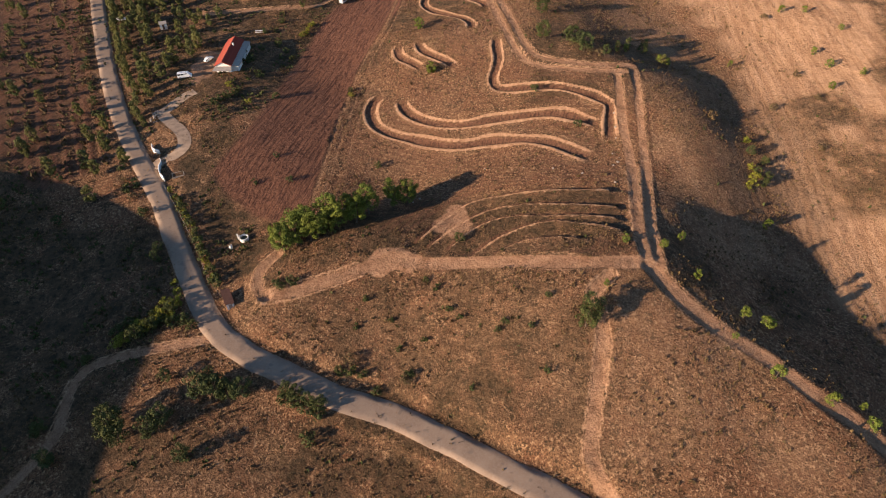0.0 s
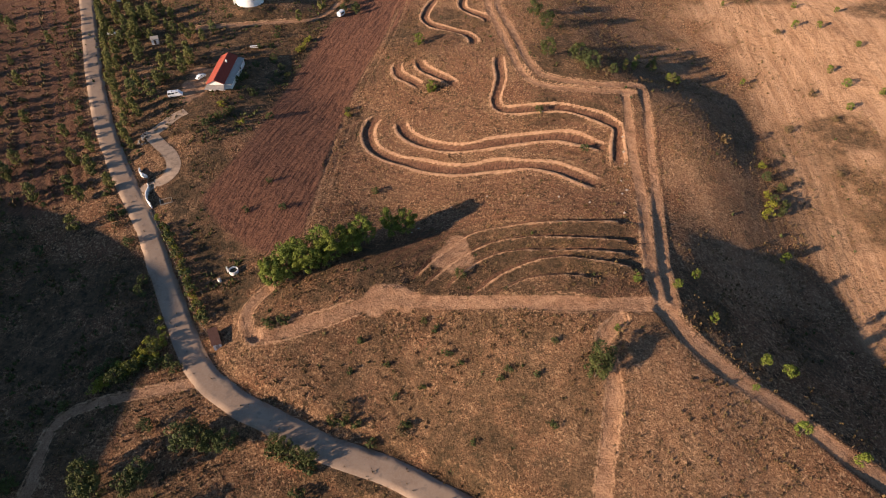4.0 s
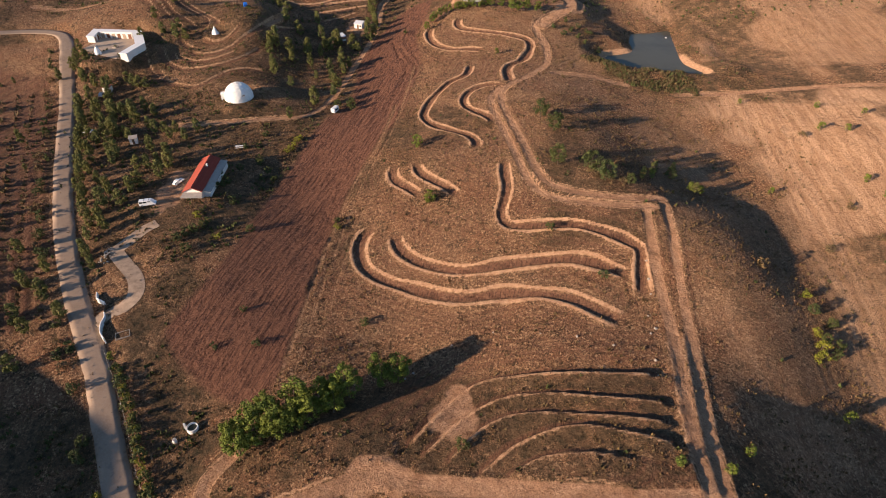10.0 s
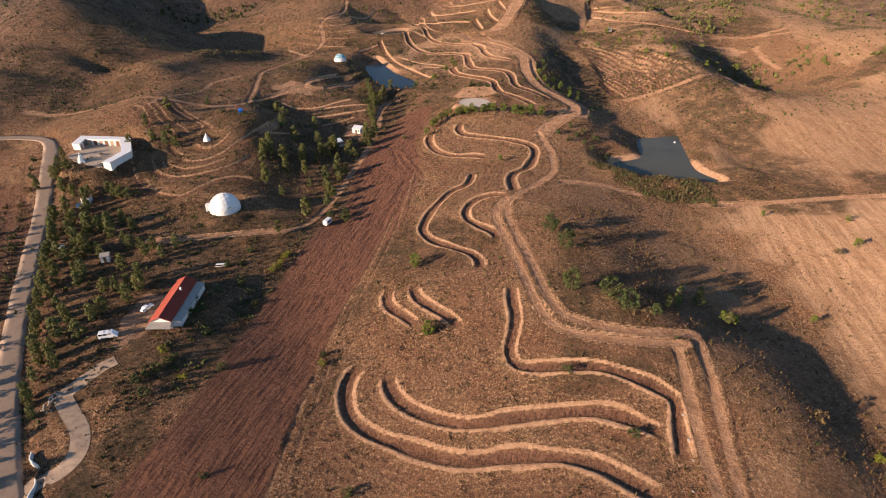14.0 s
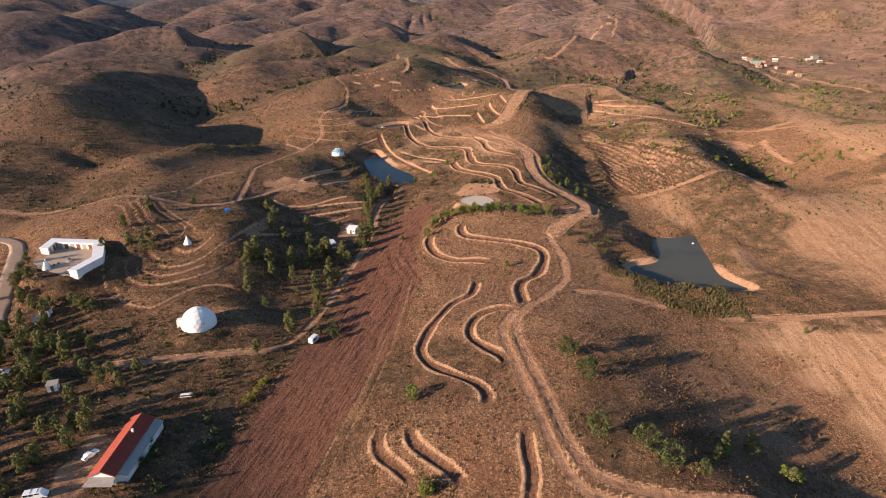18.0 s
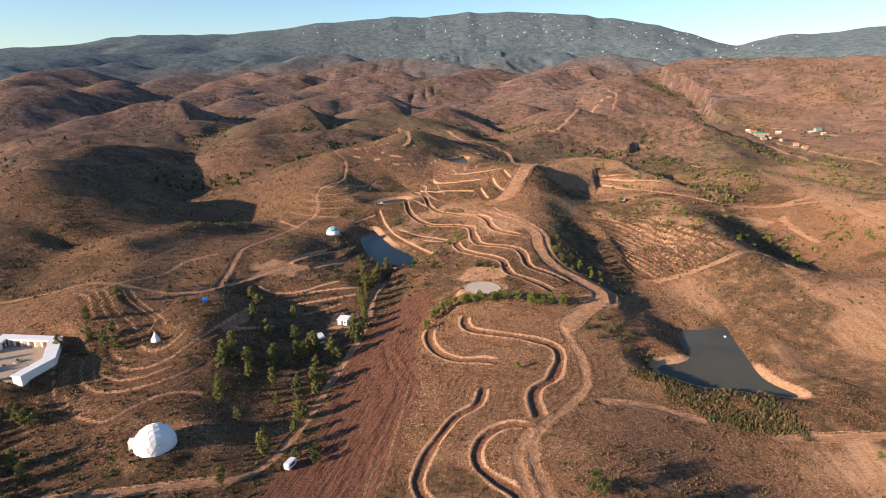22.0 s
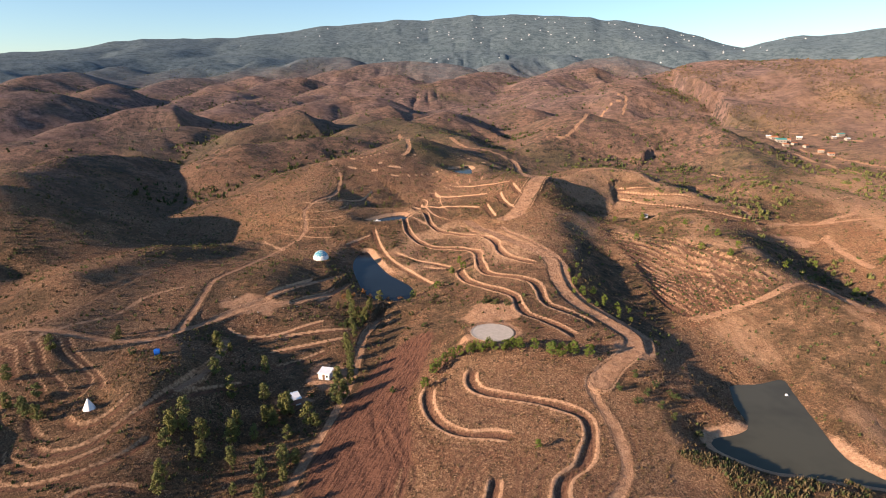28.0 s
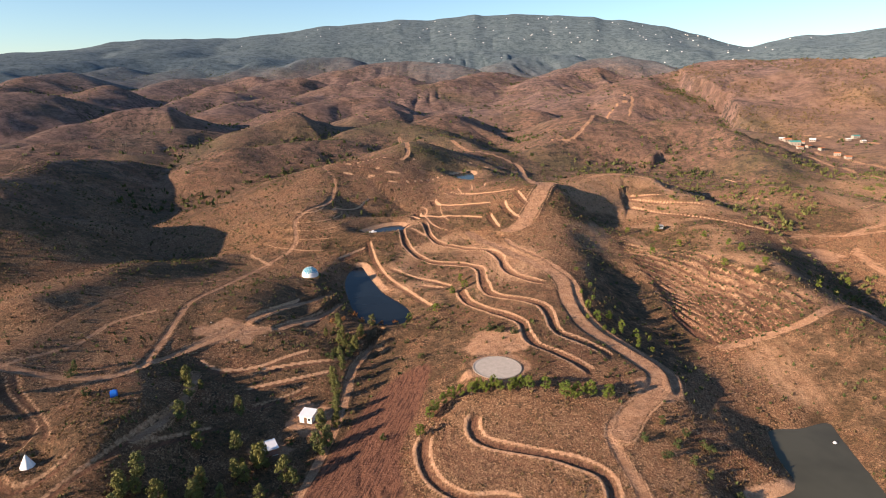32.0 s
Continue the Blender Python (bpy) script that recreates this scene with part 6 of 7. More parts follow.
# ---- buildings, vehicles and small things ----
def draped(name, points, half, material, label, lift=0.06):
    """A paved strip that follows the ground, with a thickness."""
    line = curve(points, 1.0)
    t = np.gradient(line, axis=0)
    t /= np.hypot(*t.T)[:, None]
    side = np.stack([-t[:, 1], t[:, 0]], -1)
    z = height(line[:, 0], line[:, 1])
    z = np.convolve(np.pad(z, 2, mode="edge"), np.ones(5) / 5, "valid") + lift
    out = []
    for o, dz in ((-half, -0.25), (-half, 0), (0, 0.02), (half, 0), (half, -0.25)):
        q = line + side * o
        out.append(np.c_[q, np.maximum(z, height(q[:, 0], q[:, 1]) + 0.03) + dz])
    v = np.stack(out, 1)
    n = 5
    i = (np.arange(len(line) - 1)[:, None] * n + np.arange(n - 1)[None]).ravel()
    return tagged(new(name, quick_mesh(name, v.reshape(-1, 3), np.stack([i + n, i + n + 1, i + 1, i], -1), material)), label, "pavement", kind="structure")


draped("pavement_drive", DRIVE, 2.1, DRIVE_STONE, "pale concrete driveway from the gate to the house")


def wall_run(ob, name, points, h, thick, material, label=""):
    """A wall that follows a line on the ground, with a rounded coping."""
    line = curve(points, 0.5)
    t = np.gradient(line, axis=0)
    t /= np.hypot(*t.T)[:, None]
    side = np.stack([-t[:, 1], t[:, 0]], -1) * thick / 2
    z = np.array([float(height(x, y)) for x, y in line])
    base, top = z - 0.4, np.full(len(line), z.mean() + h)
    v = []
    for s, zz in ((side, base), (side, top - 0.05), (side * 0.6, top), (-side * 0.6, top), (-side, top - 0.05), (-side, base)):
        v.append(np.c_[line + s, zz])
    v = np.stack(v, 1) - np.array(ob.matrix_world.translation)
    n = 6
    i = (np.arange(len(line) - 1)[:, None] * n + np.arange(n)[None]).ravel()
    j = (np.arange(len(line) - 1)[:, None] * n + (np.arange(n)[None] + 1) % n).ravel()
    faces = [tuple(f) for f in np.stack([i, j, j + n, i + n], -1)] + [tuple(range(n))[::-1], tuple(range((len(line) - 1) * n, len(line) * n))]
    me = bpy.data.meshes.new(name)
    me.from_pydata(v.reshape(-1, 3).tolist(), [], faces)
    me.materials.append(material)
    return part(name, me, material, ob, label)


gate = new("entrance_gate")
gate.matrix_world = pose(-89.3, 152, float(height(-89.3, 152)))
tagged(gate, "white curved entrance walls with a low gate by the road", "gate")
wall_run(gate, "wing_wall", [(-93.2, 157.2), (-92.4, 155.2), (-90.8, 154.2), (-89.6, 153.6)], 1.5, 0.3, WHITE)
wall_run(gate, "wing_wall", [(-88.6, 150.6), (-87.8, 149), (-87.6, 146.6), (-86.4, 143.6), (-84.4, 141.4)], 1.5, 0.3, WHITE)
wall_run(gate, "gate_leaf", [(-89.5, 153.4), (-89.1, 152.2), (-88.7, 150.8)], 1.0, 0.08, TIMBER, "brown timber gate leaf")
frame_bed = thing("bed_frame", -80.8, 143.4, 25, label="pale rectangular frame lying on dark soil by the gate", category="frame")
for a in ((-1.7, -1.2, 1.7, -1.08), (-1.7, 1.08, 1.7, 1.2), (-1.7, -1.08, -1.58, 1.08), (1.58, -1.08, 1.7, 1.08)):
    part("rail", box(a[0], a[1], -0.25, a[2], a[3], 0.2), STONE, frame_bed)


def house():
    """Long low house: red gabled roof, grey lean-to, porch in front."""
    ob = thing("house", -79, 207.5, 1.5, label="long white house with red tiled roof and grey lean-to", category="house")
    L0, L1 = -9.6, 11.0
    xs = (-3.9, -1.1, 1.7, 4.4)          # west wall, ridge, east wall, lean-to
    part("wall", solid([(xs[0], L0), (xs[2], L0), (xs[2], L1), (xs[0], L1)], -0.6, 3.0), WHITE, ob)
    for y in (L0 + 0.004, L1 - 0.28):
        bm = bmesh.new()
        tri = [(xs[0], y, 3.0), (xs[2], y, 3.0), (xs[1], y, 4.2)]
        a = [bm.verts.new(p) for p in tri]
        b = [bm.verts.new((p[0], p[1] + 0.27, p[2])) for p in tri]
        bm.faces.new(a)
        bm.faces.new(b[::-1])
        for i in range(3):
            bm.faces.new((a[i], b[i], b[(i + 1) % 3], a[(i + 1) % 3]))
        bmesh.ops.recalc_face_normals(bm, faces=bm.faces)
        part("gable", bm, WHITE, ob)
    for side in (0, 2):
        s = 1 if side == 2 else -1
        eave, run = xs[side] + 0.35 * s, None
        roof = part("roof_slope", slab([(eave, L0 - 0.4, 2.95), (eave, L1 + 0.4, 2.95), (xs[1], L1 + 0.4, 4.4), (xs[1], L0 - 0.4, 4.4)][::s], 0.12), RED_TILE, ob, "weathered red clay tiles")
        # rows of half-round tiles down the slope
        course = bpy.data.meshes.new("tile_course")
        bm = tube(0.13, 0.13, (eave, 0, 2.97), (xs[1], 0, 4.42), 6)
        bm.to_mesh(course)
        bm.free()
        course.materials.append(RED_TILE)
        n = 52
        for k in range(n):
            part("tile_course", course, RED_TILE, roof).location = (0, L0 - 0.3 + (L1 - L0 + 0.6) * k / (n - 1), 0)
    part("ridge", tube(0.16, 0.16, (xs[1], L0 - 0.42, 4.46), (xs[1], L1 + 0.42, 4.46), 8), RED_TILE, ob)
    part("lean_to_roof", slab([(xs[2] + 0.37, L0 + 0.5, 2.75), (xs[3], L0 + 0.5, 2.3), (xs[3], L1, 2.3), (xs[2] + 0.37, L1, 2.75)], 0.1), GREY_TILE, ob, "grey sheet lean-to roof")
    part("lean_to_wall", solid([(xs[2] + 0.01, L0 + 0.8), (xs[3] - 0.3, L0 + 0.8), (xs[3] - 0.3, L1 - 0.3), (xs[2] + 0.01, L1 - 0.3)], -0.6, [2.6, 2.2, 2.2, 2.6]), WHITE, ob)
    part("porch_roof", slab([(xs[0] - 0.6, L0 - 2.6, 2.15), (xs[2] + 0.6, L0 - 2.6, 2.15), (xs[2] + 0.2, L0 - 0.02, 2.6), (xs[0] - 0.2, L0 - 0.02, 2.6)], 0.08), GREY_TILE, ob, "grey corrugated porch roof")
    for x in (xs[0] - 0.4, xs[1], xs[2] + 0.4):
        part("porch_post", box(x - 0.06, L0 - 2.5, -0.6, x + 0.06, L0 - 2.38, 2.1), TIMBER, ob)
    door = part("door", box(xs[1] - 0.5, L0 - 0.05, -0.1, xs[1] + 0.5, L0 - 0.005, 2.0), TIMBER, ob, "brown timber door")
    part("handle", box(xs[1] + 0.35, L0 - 0.09, 0.95, xs[1] + 0.42, L0 - 0.05, 1.05), STEEL, door)
    for y in (-7, -3.5, 0, 3.5, 7):
        w = part("window", box(xs[0] - 0.05, y - 0.55, 1.0, xs[0] - 0.005, y + 0.55, 2.1), WHITE, ob)
        part("pane", box(xs[0] - 0.06, y - 0.47, 1.08, xs[0] - 0.051, y + 0.47, 2.02), GLASS, w)
    part("chimney", box(xs[1] + 0.6, 4.0, 3.4, xs[1] + 1.1, 4.5, 5.0), WHITE, ob)


house()


def court_building():
    """White flat-roofed wings round a paved court."""
    ob = thing("courtyard_building", -147, 300, label="white flat-roofed building of joined wings round a paved court", category="building")
    c = Vector((-147, 300))
    outer = [(-161.5, 305.5), (-163, 316), (-140, 314.3), (-131.6, 297.4), (-134.2, 284.2)]
    inner = [(-157.8, 305), (-158.9, 311.8), (-142.8, 310.6), (-135.6, 296.6), (-137.6, 284.6)]
    for k in range(4):
        ring = [Vector(outer[k]) - c, Vector(outer[k + 1]) - c, Vector(inner[k + 1]) - c, Vector(inner[k]) - c]
        mid = sum(ring, Vector((0, 0))) / 4
        wing = part("wing", solid([tuple(mid + (p - mid) * 0.93) for p in ring], -0.8, 2.55), WHITE, ob)
        part("flat_roof", solid([tuple(p) for p in ring], 2.56, 2.86), WHITE_METAL, wing, "white sheet roof with a raised edge")
        a, b = ring[3] + (mid - ring[3]) * 0.055, ring[2] + (mid - ring[2]) * 0.055
        n = max(2, int((b - a).length / 2.2))
        out = Vector(((b - a).y, -(b - a).x)).normalized()
        if (mid - (a + b) / 2).dot(out) > 0:
            out = -out
        for i in range(n):
            p = a.lerp(b, (i + 0.5) / n)
            d = (b - a).normalized()
            q = [p - d * 0.75 - out * 0.1, p + d * 0.75 - out * 0.1, p + d * 0.75 + out * 0.06, p - d * 0.75 + out * 0.06]
            # added doors and shutters stand in for the shade between court columns
            part("door" if i % 2 else "shutter", solid([tuple(v) for v in q], 0.0, 2.1), BRICK_RED if i % 2 else CONCRETE, wing)
    floor = [Vector(p) - c for p in inner] + [Vector((-153, 292)) - c, Vector((-160, 298)) - c]
    part("court_floor", solid([tuple(p) for p in floor], -0.5, 0.06), CONCRETE, ob, "pale paved court floor")
    part("planting_bed", tube(1.4, 1.3, (0.8, -0.5, 0.05), (0.8, -0.5, 0.5), 14), STONE, ob)
    v, f = leaves(77, [(0.8, -0.5, 0.8, 0.6), (0.4, -0.1, 0.7, 0.5), (1.2, -0.8, 0.7, 0.5)], 30, 0.16)
    part("bed_plant", quick_mesh("bed_plant", v, f, LEAF_OAK), LEAF_OAK, ob)


court_building()


def cone_tent(x, y, r, h, label, group=""):
    """Canvas cone with pole tips and a door flap."""
    ob = thing("tipi", x, y, random.uniform(0, 90), label=label, category="tent", group=group)
    bm = bmesh.new()
    n = 14
    top = [bm.verts.new((0.09 * math.cos(2 * math.pi * k / n), 0.09 * math.sin(2 * math.pi * k / n), h)) for k in range(n)]
    low = [bm.verts.new((r * (1 + 0.05 * (k % 2)) * math.cos(2 * math.pi * k / n), r * (1 + 0.05 * (k % 2)) * math.sin(2 * math.pi * k / n), -0.1)) for k in range(n)]
    for k in range(n):
        bm.faces.new((low[k], low[(k + 1) % n], top[(k + 1) % n], top[k]))
    part("canvas", bm, CANVAS, ob)
    for k in range(5):
        a = 2 * math.pi * k / 5
        part("pole", tube(0.035, 0.025, (0.2 * math.cos(a + 3.14), 0.2 * math.sin(a + 3.14), h - 0.5), (0.35 * math.cos(a), 0.35 * math.sin(a), h + 0.8), 5), TIMBER, ob)
    part("door_flap", slab([(r * 0.72, -0.35, 0.95), (r * 0.72, 0.35, 0.95), (r * 1.06, 0.5, 0.02), (r * 1.06, -0.5, 0.02)], 0.03), TIMBER, ob)


cone_tent(-106, 313.6, 1.7, 3.4, "white canvas tipi with a dark doorway on a terrace")
cone_tent(-151.5, 293.6, 1.4, 3.2, "small white cone tent beside the paved court", "tents by the court")
cone_tent(-150.2, 291.4, 1.5, 3.0, "small white cone tent beside the paved court", "tents by the court")


def geodesic(name, x, y, r, label, cap_material, parts_porch, upper=None):
    """A dome of triangular canvas panels over a low ring, with ribs."""
    ob = thing(name, x, y, 14, float(height(x, y)) + 0.12 * r, label=label, category="dome")
    bm = bmesh.new()
    bmesh.ops.create_icosphere(bm, subdivisions=3, radius=r)
    bmesh.ops.bisect_plane(bm, geom=bm.verts[:] + bm.edges[:] + bm.faces[:], plane_co=(0, 0, 0), plane_no=(0, 0, 1), clear_inner=True)
    faces = [[v.co.copy() for v in f.verts] for f in bm.faces]
    edges = [(e.verts[0].co.copy(), e.verts[1].co.copy()) for e in bm.edges]
    bm.free()
    for f in faces:
        own = bmesh.new()
        mid = sum(f, Vector()) / len(f)
        own.faces.new([own.verts.new(p) for p in f])
        puff = bmesh.ops.poke(own, faces=own.faces[:])
        for v in puff["verts"]:
            v.co *= 1.008
        part("panel", own, (upper if upper and mid.z > 0.42 * r else cap_material), ob)
    rib = bmesh.new()
    for a, b in edges:
        if (a - b).length > 0.05:
            tube(0.035, 0.035, a * 1.006, b * 1.006, 4, rib)
    part("rib", rib, CANVAS if not upper else WHITE, ob, "pale welded seams")
    part("ring_wall", tube(r * 1.01, r * 1.0, (0, 0, -0.12 * r - 0.5), (0, 0, 0.05), 32), CANVAS, ob)
    if parts_porch:
        porch = part("porch", box(-r - 1.1, -1.0, -0.9, -r * 0.88, 1.0, 2.1, 0.06), CANVAS, ob, "white canvas entrance porch")
        part("doorway", box(-r - 1.13, -0.6, 0, -r - 1.101, 0.6, 1.8), DARK, porch)
        part("clear_strip", slab([(r * 0.28, -r * 0.93, r * 0.33), (r * 0.5, -r * 0.87, r * 0.33), (r * 0.16, -0.3, r * 1.02), (r * 0.02, -0.3, r * 1.03)], 0.02), GREY_TILE, ob)
    return ob


geodesic("dome_tent", -83, 264, 5.6, "large white geodesic dome tent on a levelled terrace", CANVAS, True)
geodesic("dome_tent", -69.8, 457, 3.9, "blue-topped white geodesic dome above the pond", CANVAS, False, TEAL)


def vehicle(name, x, y, turn, L, W, H, paint, van, label):
    ob = thing(name, x, y, turn, label=label, category="van" if van else "car")
    side = [(-L / 2, 0.35), (L / 2, 0.35), (L / 2 + 0.03, 0.75)]
    if van:
        side += [(L / 2 - 0.55, 1.05), (L / 2 - 1.25, H), (-L / 2 + 0.1, H), (-L / 2, 1.0)]
    else:
        side += [(L / 2 - 1.1, 0.92), (L / 2 - 1.8, H), (-L / 2 + 1.0, H), (-L / 2 + 0.25, 0.95), (-L / 2, 0.9)]
    bm = bmesh.new()
    a = [bm.verts.new((p, -W / 2 + (0.14 if z > 1.2 else 0), z)) for p, z in side]
    b = [bm.verts.new((p, W / 2 - (0.14 if z > 1.2 else 0), z)) for p, z in side]
    bm.faces.new(a)
    bm.faces.new(b[::-1])
    for i in range(len(side)):
        j = (i + 1) % len(side)
        bm.faces.new((a[i], b[i], b[j], a[j]))
    bmesh.ops.recalc_face_normals(bm, faces=bm.faces)
    bmesh.ops.bevel(bm, geom=bm.edges[:], offset=0.06, segments=2, affect="EDGES")
    part("body", bm, paint, ob)
    x1 = L / 2 - (0.9 if van else 1.45)
    part("windscreen", slab([(x1 + 0.2, -W / 2 + 0.22, 1.12), (x1 + 0.2, W / 2 - 0.22, 1.12), (x1 - 0.32, W / 2 - 0.26, H - 0.1), (x1 - 0.32, -W / 2 + 0.26, H - 0.1)], 0.02), GLASS, ob)
    for s in (-1, 1):
        for k in range(3 if van else 2):
            x0 = x1 - 0.55 - k * 1.15
            part("side_window", box(x0 - 0.95, s * (W / 2 - 0.10) - 0.04, H - 0.72, x0, s * (W / 2 - 0.10) + 0.04, H - 0.18), GLASS, ob)
        part("headlight", box(L / 2 - 0.06, s * (W / 2 - 0.35) - 0.15, 0.62, L / 2 + 0.06, s * (W / 2 - 0.35) + 0.15, 0.8, 0.02), STEEL, ob)
        for xx in (-L / 2 + 0.85, L / 2 - 0.85):
            wheel = part("wheel", tube(0.33, 0.33, (xx, s * (W / 2 - 0.2), 0.33), (xx, s * (W / 2 + 0.02), 0.33), 16), RUBBER, ob)
            part("rim", tube(0.19, 0.17, (xx, s * (W / 2 + 0.0), 0.33), (xx, s * (W / 2 + 0.035), 0.33), 12), STEEL, wheel)
    part("bumper", box(L / 2 - 0.02, -W / 2 + 0.1, 0.36, L / 2 + 0.1, W / 2 - 0.1, 0.56, 0.03), DARK, ob)
    for k in range(2 if van else 0):
        part("roof_bar", box(-0.9 + k * 1.4, -W / 2 + 0.2, H + 0.02, -0.84 + k * 1.4, W / 2 - 0.2, H + 0.08), DARK, ob)


vehicle("van", -92.7, 193.5, 15, 4.9, 1.9, 1.95, PAINT_WHITE, True, "white van with dark windows parked in the yard")
vehicle("car", -88.2, 207, 68, 4.0, 1.7, 1.45, PAINT_WHITE, False, "small white car parked beside the house")
vehicle("car", -141.5, 269.4, 100, 4.3, 1.75, 1.5, PAINT_SILVER, False, "silver car parked under the trees")
vehicle("car", -134.2, 241, 20, 3.9, 1.7, 1.45, PAINT_WHITE, False, "white car parked among the grove trees")


def cabin(x, y, turn, L, W, h0, h1, label, deck):
    """Small cabin with a sloping roof sheet and a porch."""
    ob = thing("cabin", x, y, turn, label=label, category="cabin", group="cabins by the track")
    part("wall", solid([(-L / 2, -W / 2), (L / 2, -W / 2), (L / 2, W / 2), (-L / 2, W / 2)], -0.5, [h0, h0, h1, h1]), WHITE, ob)
    part("roof_sheet", slab([(-L / 2 - 0.3, -W / 2 - 0.3, h0 + 0.1), (L / 2 + 0.3, -W / 2 - 0.3, h0 + 0.1), (L / 2 + 0.3, W / 2 + 0.3, h1 + 0.14), (-L / 2 - 0.3, W / 2 + 0.3, h1 + 0.14)], 0.1), WHITE_METAL, ob, "white metal roof sheet")
    for s in (-1, 1):
        part("fascia", box(s * (L / 2 + 0.33) - 0.03, -W / 2 - 0.3, h0 - 0.1, s * (L / 2 + 0.33) + 0.03, W / 2 + 0.3, h0 + 0.12), WHITE, ob)
    door = part("door", box(-0.5, -W / 2 - 0.05, 0, 0.4, -W / 2 - 0.004, 1.95), TIMBER, ob)
    part("handle", box(0.24, -W / 2 - 0.09, 0.95, 0.3, -W / 2 - 0.05, 1.05), STEEL, door)
    win = part("window", box(0.8, -W / 2 - 0.05, 0.9, 1.6, -W / 2 - 0.004, 1.8), WHITE, ob)
    part("pane", box(0.87, -W / 2 - 0.06, 0.97, 1.53, -W / 2 - 0.051, 1.73), GLASS, win)
    part("deck", box(-L / 2, -W / 2 - deck, -0.3, L / 2, -W / 2 - 0.06, 0.06), TIMBER, ob, "brown timber deck")
    if deck > 1.5:
        part("deck_roof", slab([(-L / 2, -W / 2 - deck, h0 - 0.5), (L / 2, -W / 2 - deck, h0 - 0.5), (L / 2, -W / 2 - 0.3, h0 - 0.15), (-L / 2, -W / 2 - 0.3, h0 - 0.15)], 0.06), BRICK_RED, ob)
        for s in (-1, 1):
            part("deck_post", box(s * L / 2 - 0.06, -W / 2 - deck, 0, s * L / 2 + 0.06, -W / 2 - deck + 0.12, h0 - 0.52), TIMBER, ob)


cabin(-44.6, 348.3, -12, 4.0, 3.7, 2.3, 2.8, "white cabin with a pale sloping roof on bare earth", 1.1)
cabin(-52.4, 333.4, 32, 4.3, 3.8, 2.3, 2.8, "white-roofed cabin with a brown porch in the shade", 2.2)


def trailer():
    ob = thing("caravan", -44.4, 261, 70, label="small white caravan with awning poles beside the field", category="caravan")
    part("body", box(-1.9, -1.0, 0.45, 1.9, 1.0, 2.3, 0.22), PAINT_WHITE, ob)
    for s in (-1, 1):
        part("window", box(-1.2, s * 1.0 - 0.02, 1.3, 0.9, s * 1.0 + 0.02, 1.9), GLASS, ob)
        part("wheel", tube(0.3, 0.3, (0, s * 0.85, 0.3), (0, s * 1.0, 0.3), 14), RUBBER, ob)
    part("drawbar", box(1.85, -0.06, 0.4, 3.0, 0.06, 0.5), STEEL, ob)
    part("jockey_leg", tube(0.04, 0.04, (2.9, 0, -0.05), (2.9, 0, 0.42), 6), STEEL, ob)


trailer()


def hut():
    ob = thing("hut", -54.0, 96.4, 118, label="narrow hut with a red-brown roof and white end wall", category="hut")
    part("wall", box(-2.6, -0.9, -0.4, 2.6, 0.9, 1.7), WHITE, ob)
    part("roof_sheet", slab([(-2.8, -1.1, 1.75), (2.8, -1.1, 1.75), (2.8, 1.1, 2.1), (-2.8, 1.1, 2.1)], 0.1), BRICK_RED, ob, "red-brown roof sheet")
    part("door", box(-2.64, -0.4, 0, -2.605, 0.4, 1.5), GREY_TILE, ob)


hut()


def cistern():
    ob = thing("water_cistern", -55.2, 118.2, 20, label="round white open cistern with a spout", category="cistern")
    bm = bmesh.new()
    n = 24
    rings = [[bm.verts.new((r * math.cos(2 * math.pi * k / n), r * math.sin(2 * math.pi * k / n), z)) for k in range(n)] for r, z in ((1.25, -0.3), (1.25, 1.05), (1.05, 1.05), (1.05, 0.5))]
    for a, b in zip(rings, rings[1:]):
        for k in range(n):
            bm.faces.new((a[k], a[(k + 1) % n], b[(k + 1) % n], b[k]))
    part("basin", bm, WHITE, ob)
    part("water", tube(1.06, 1.06, (0, 0, 0.5), (0, 0, 0.55), 24), WATER_GREEN, ob)
    part("pillar", box(-1.7, 0.5, -0.3, -1.3, 0.9, 1.9, 0.03), WHITE, ob)
    part("spout", tube(0.07, 0.07, (-1.5, 0.7, 1.7), (-0.6, 0.3, 1.35), 8), STEEL, ob)
    barrel = thing("barrel", -58.2, 115.2, 0, label="white plastic barrel standing on dark soil", category="barrel")
    bm = tube(0.45, 0.5, (0, 0, -0.05), (0, 0, 0.55), 16)
    tube(0.5, 0.42, (0, 0, 0.55), (0, 0, 1.1), 16, bm)
    part("drum", bm, WHITE, barrel)
    part("lid", tube(0.36, 0.34, (0, 0, 1.1), (0, 0, 1.16), 16), GREY_TILE, barrel)


cistern()
tank = thing("water_tank", -98.2, 339.6, 25, label="bright blue plastic water tank on bare ground", category="tank")
bm = tube(1.1, 1.1, (-0.9, 0, 1.05), (0.9, 0, 1.05), 20)
bmesh.ops.bevel(bm, geom=bm.edges[:], offset=0.12, segments=2, affect="EDGES")
part("vessel", bm, BLUE_SHEET, tank)
part("lid", tube(0.3, 0.28, (0, 0, 2.1), (0, 0, 2.25), 12), BLUE_SHEET, tank)
for s in (-0.6, 0.6):
    part("cradle", box(s - 0.15, -0.8, -0.3, s + 0.15, 0.8, 0.25), STONE, tank)


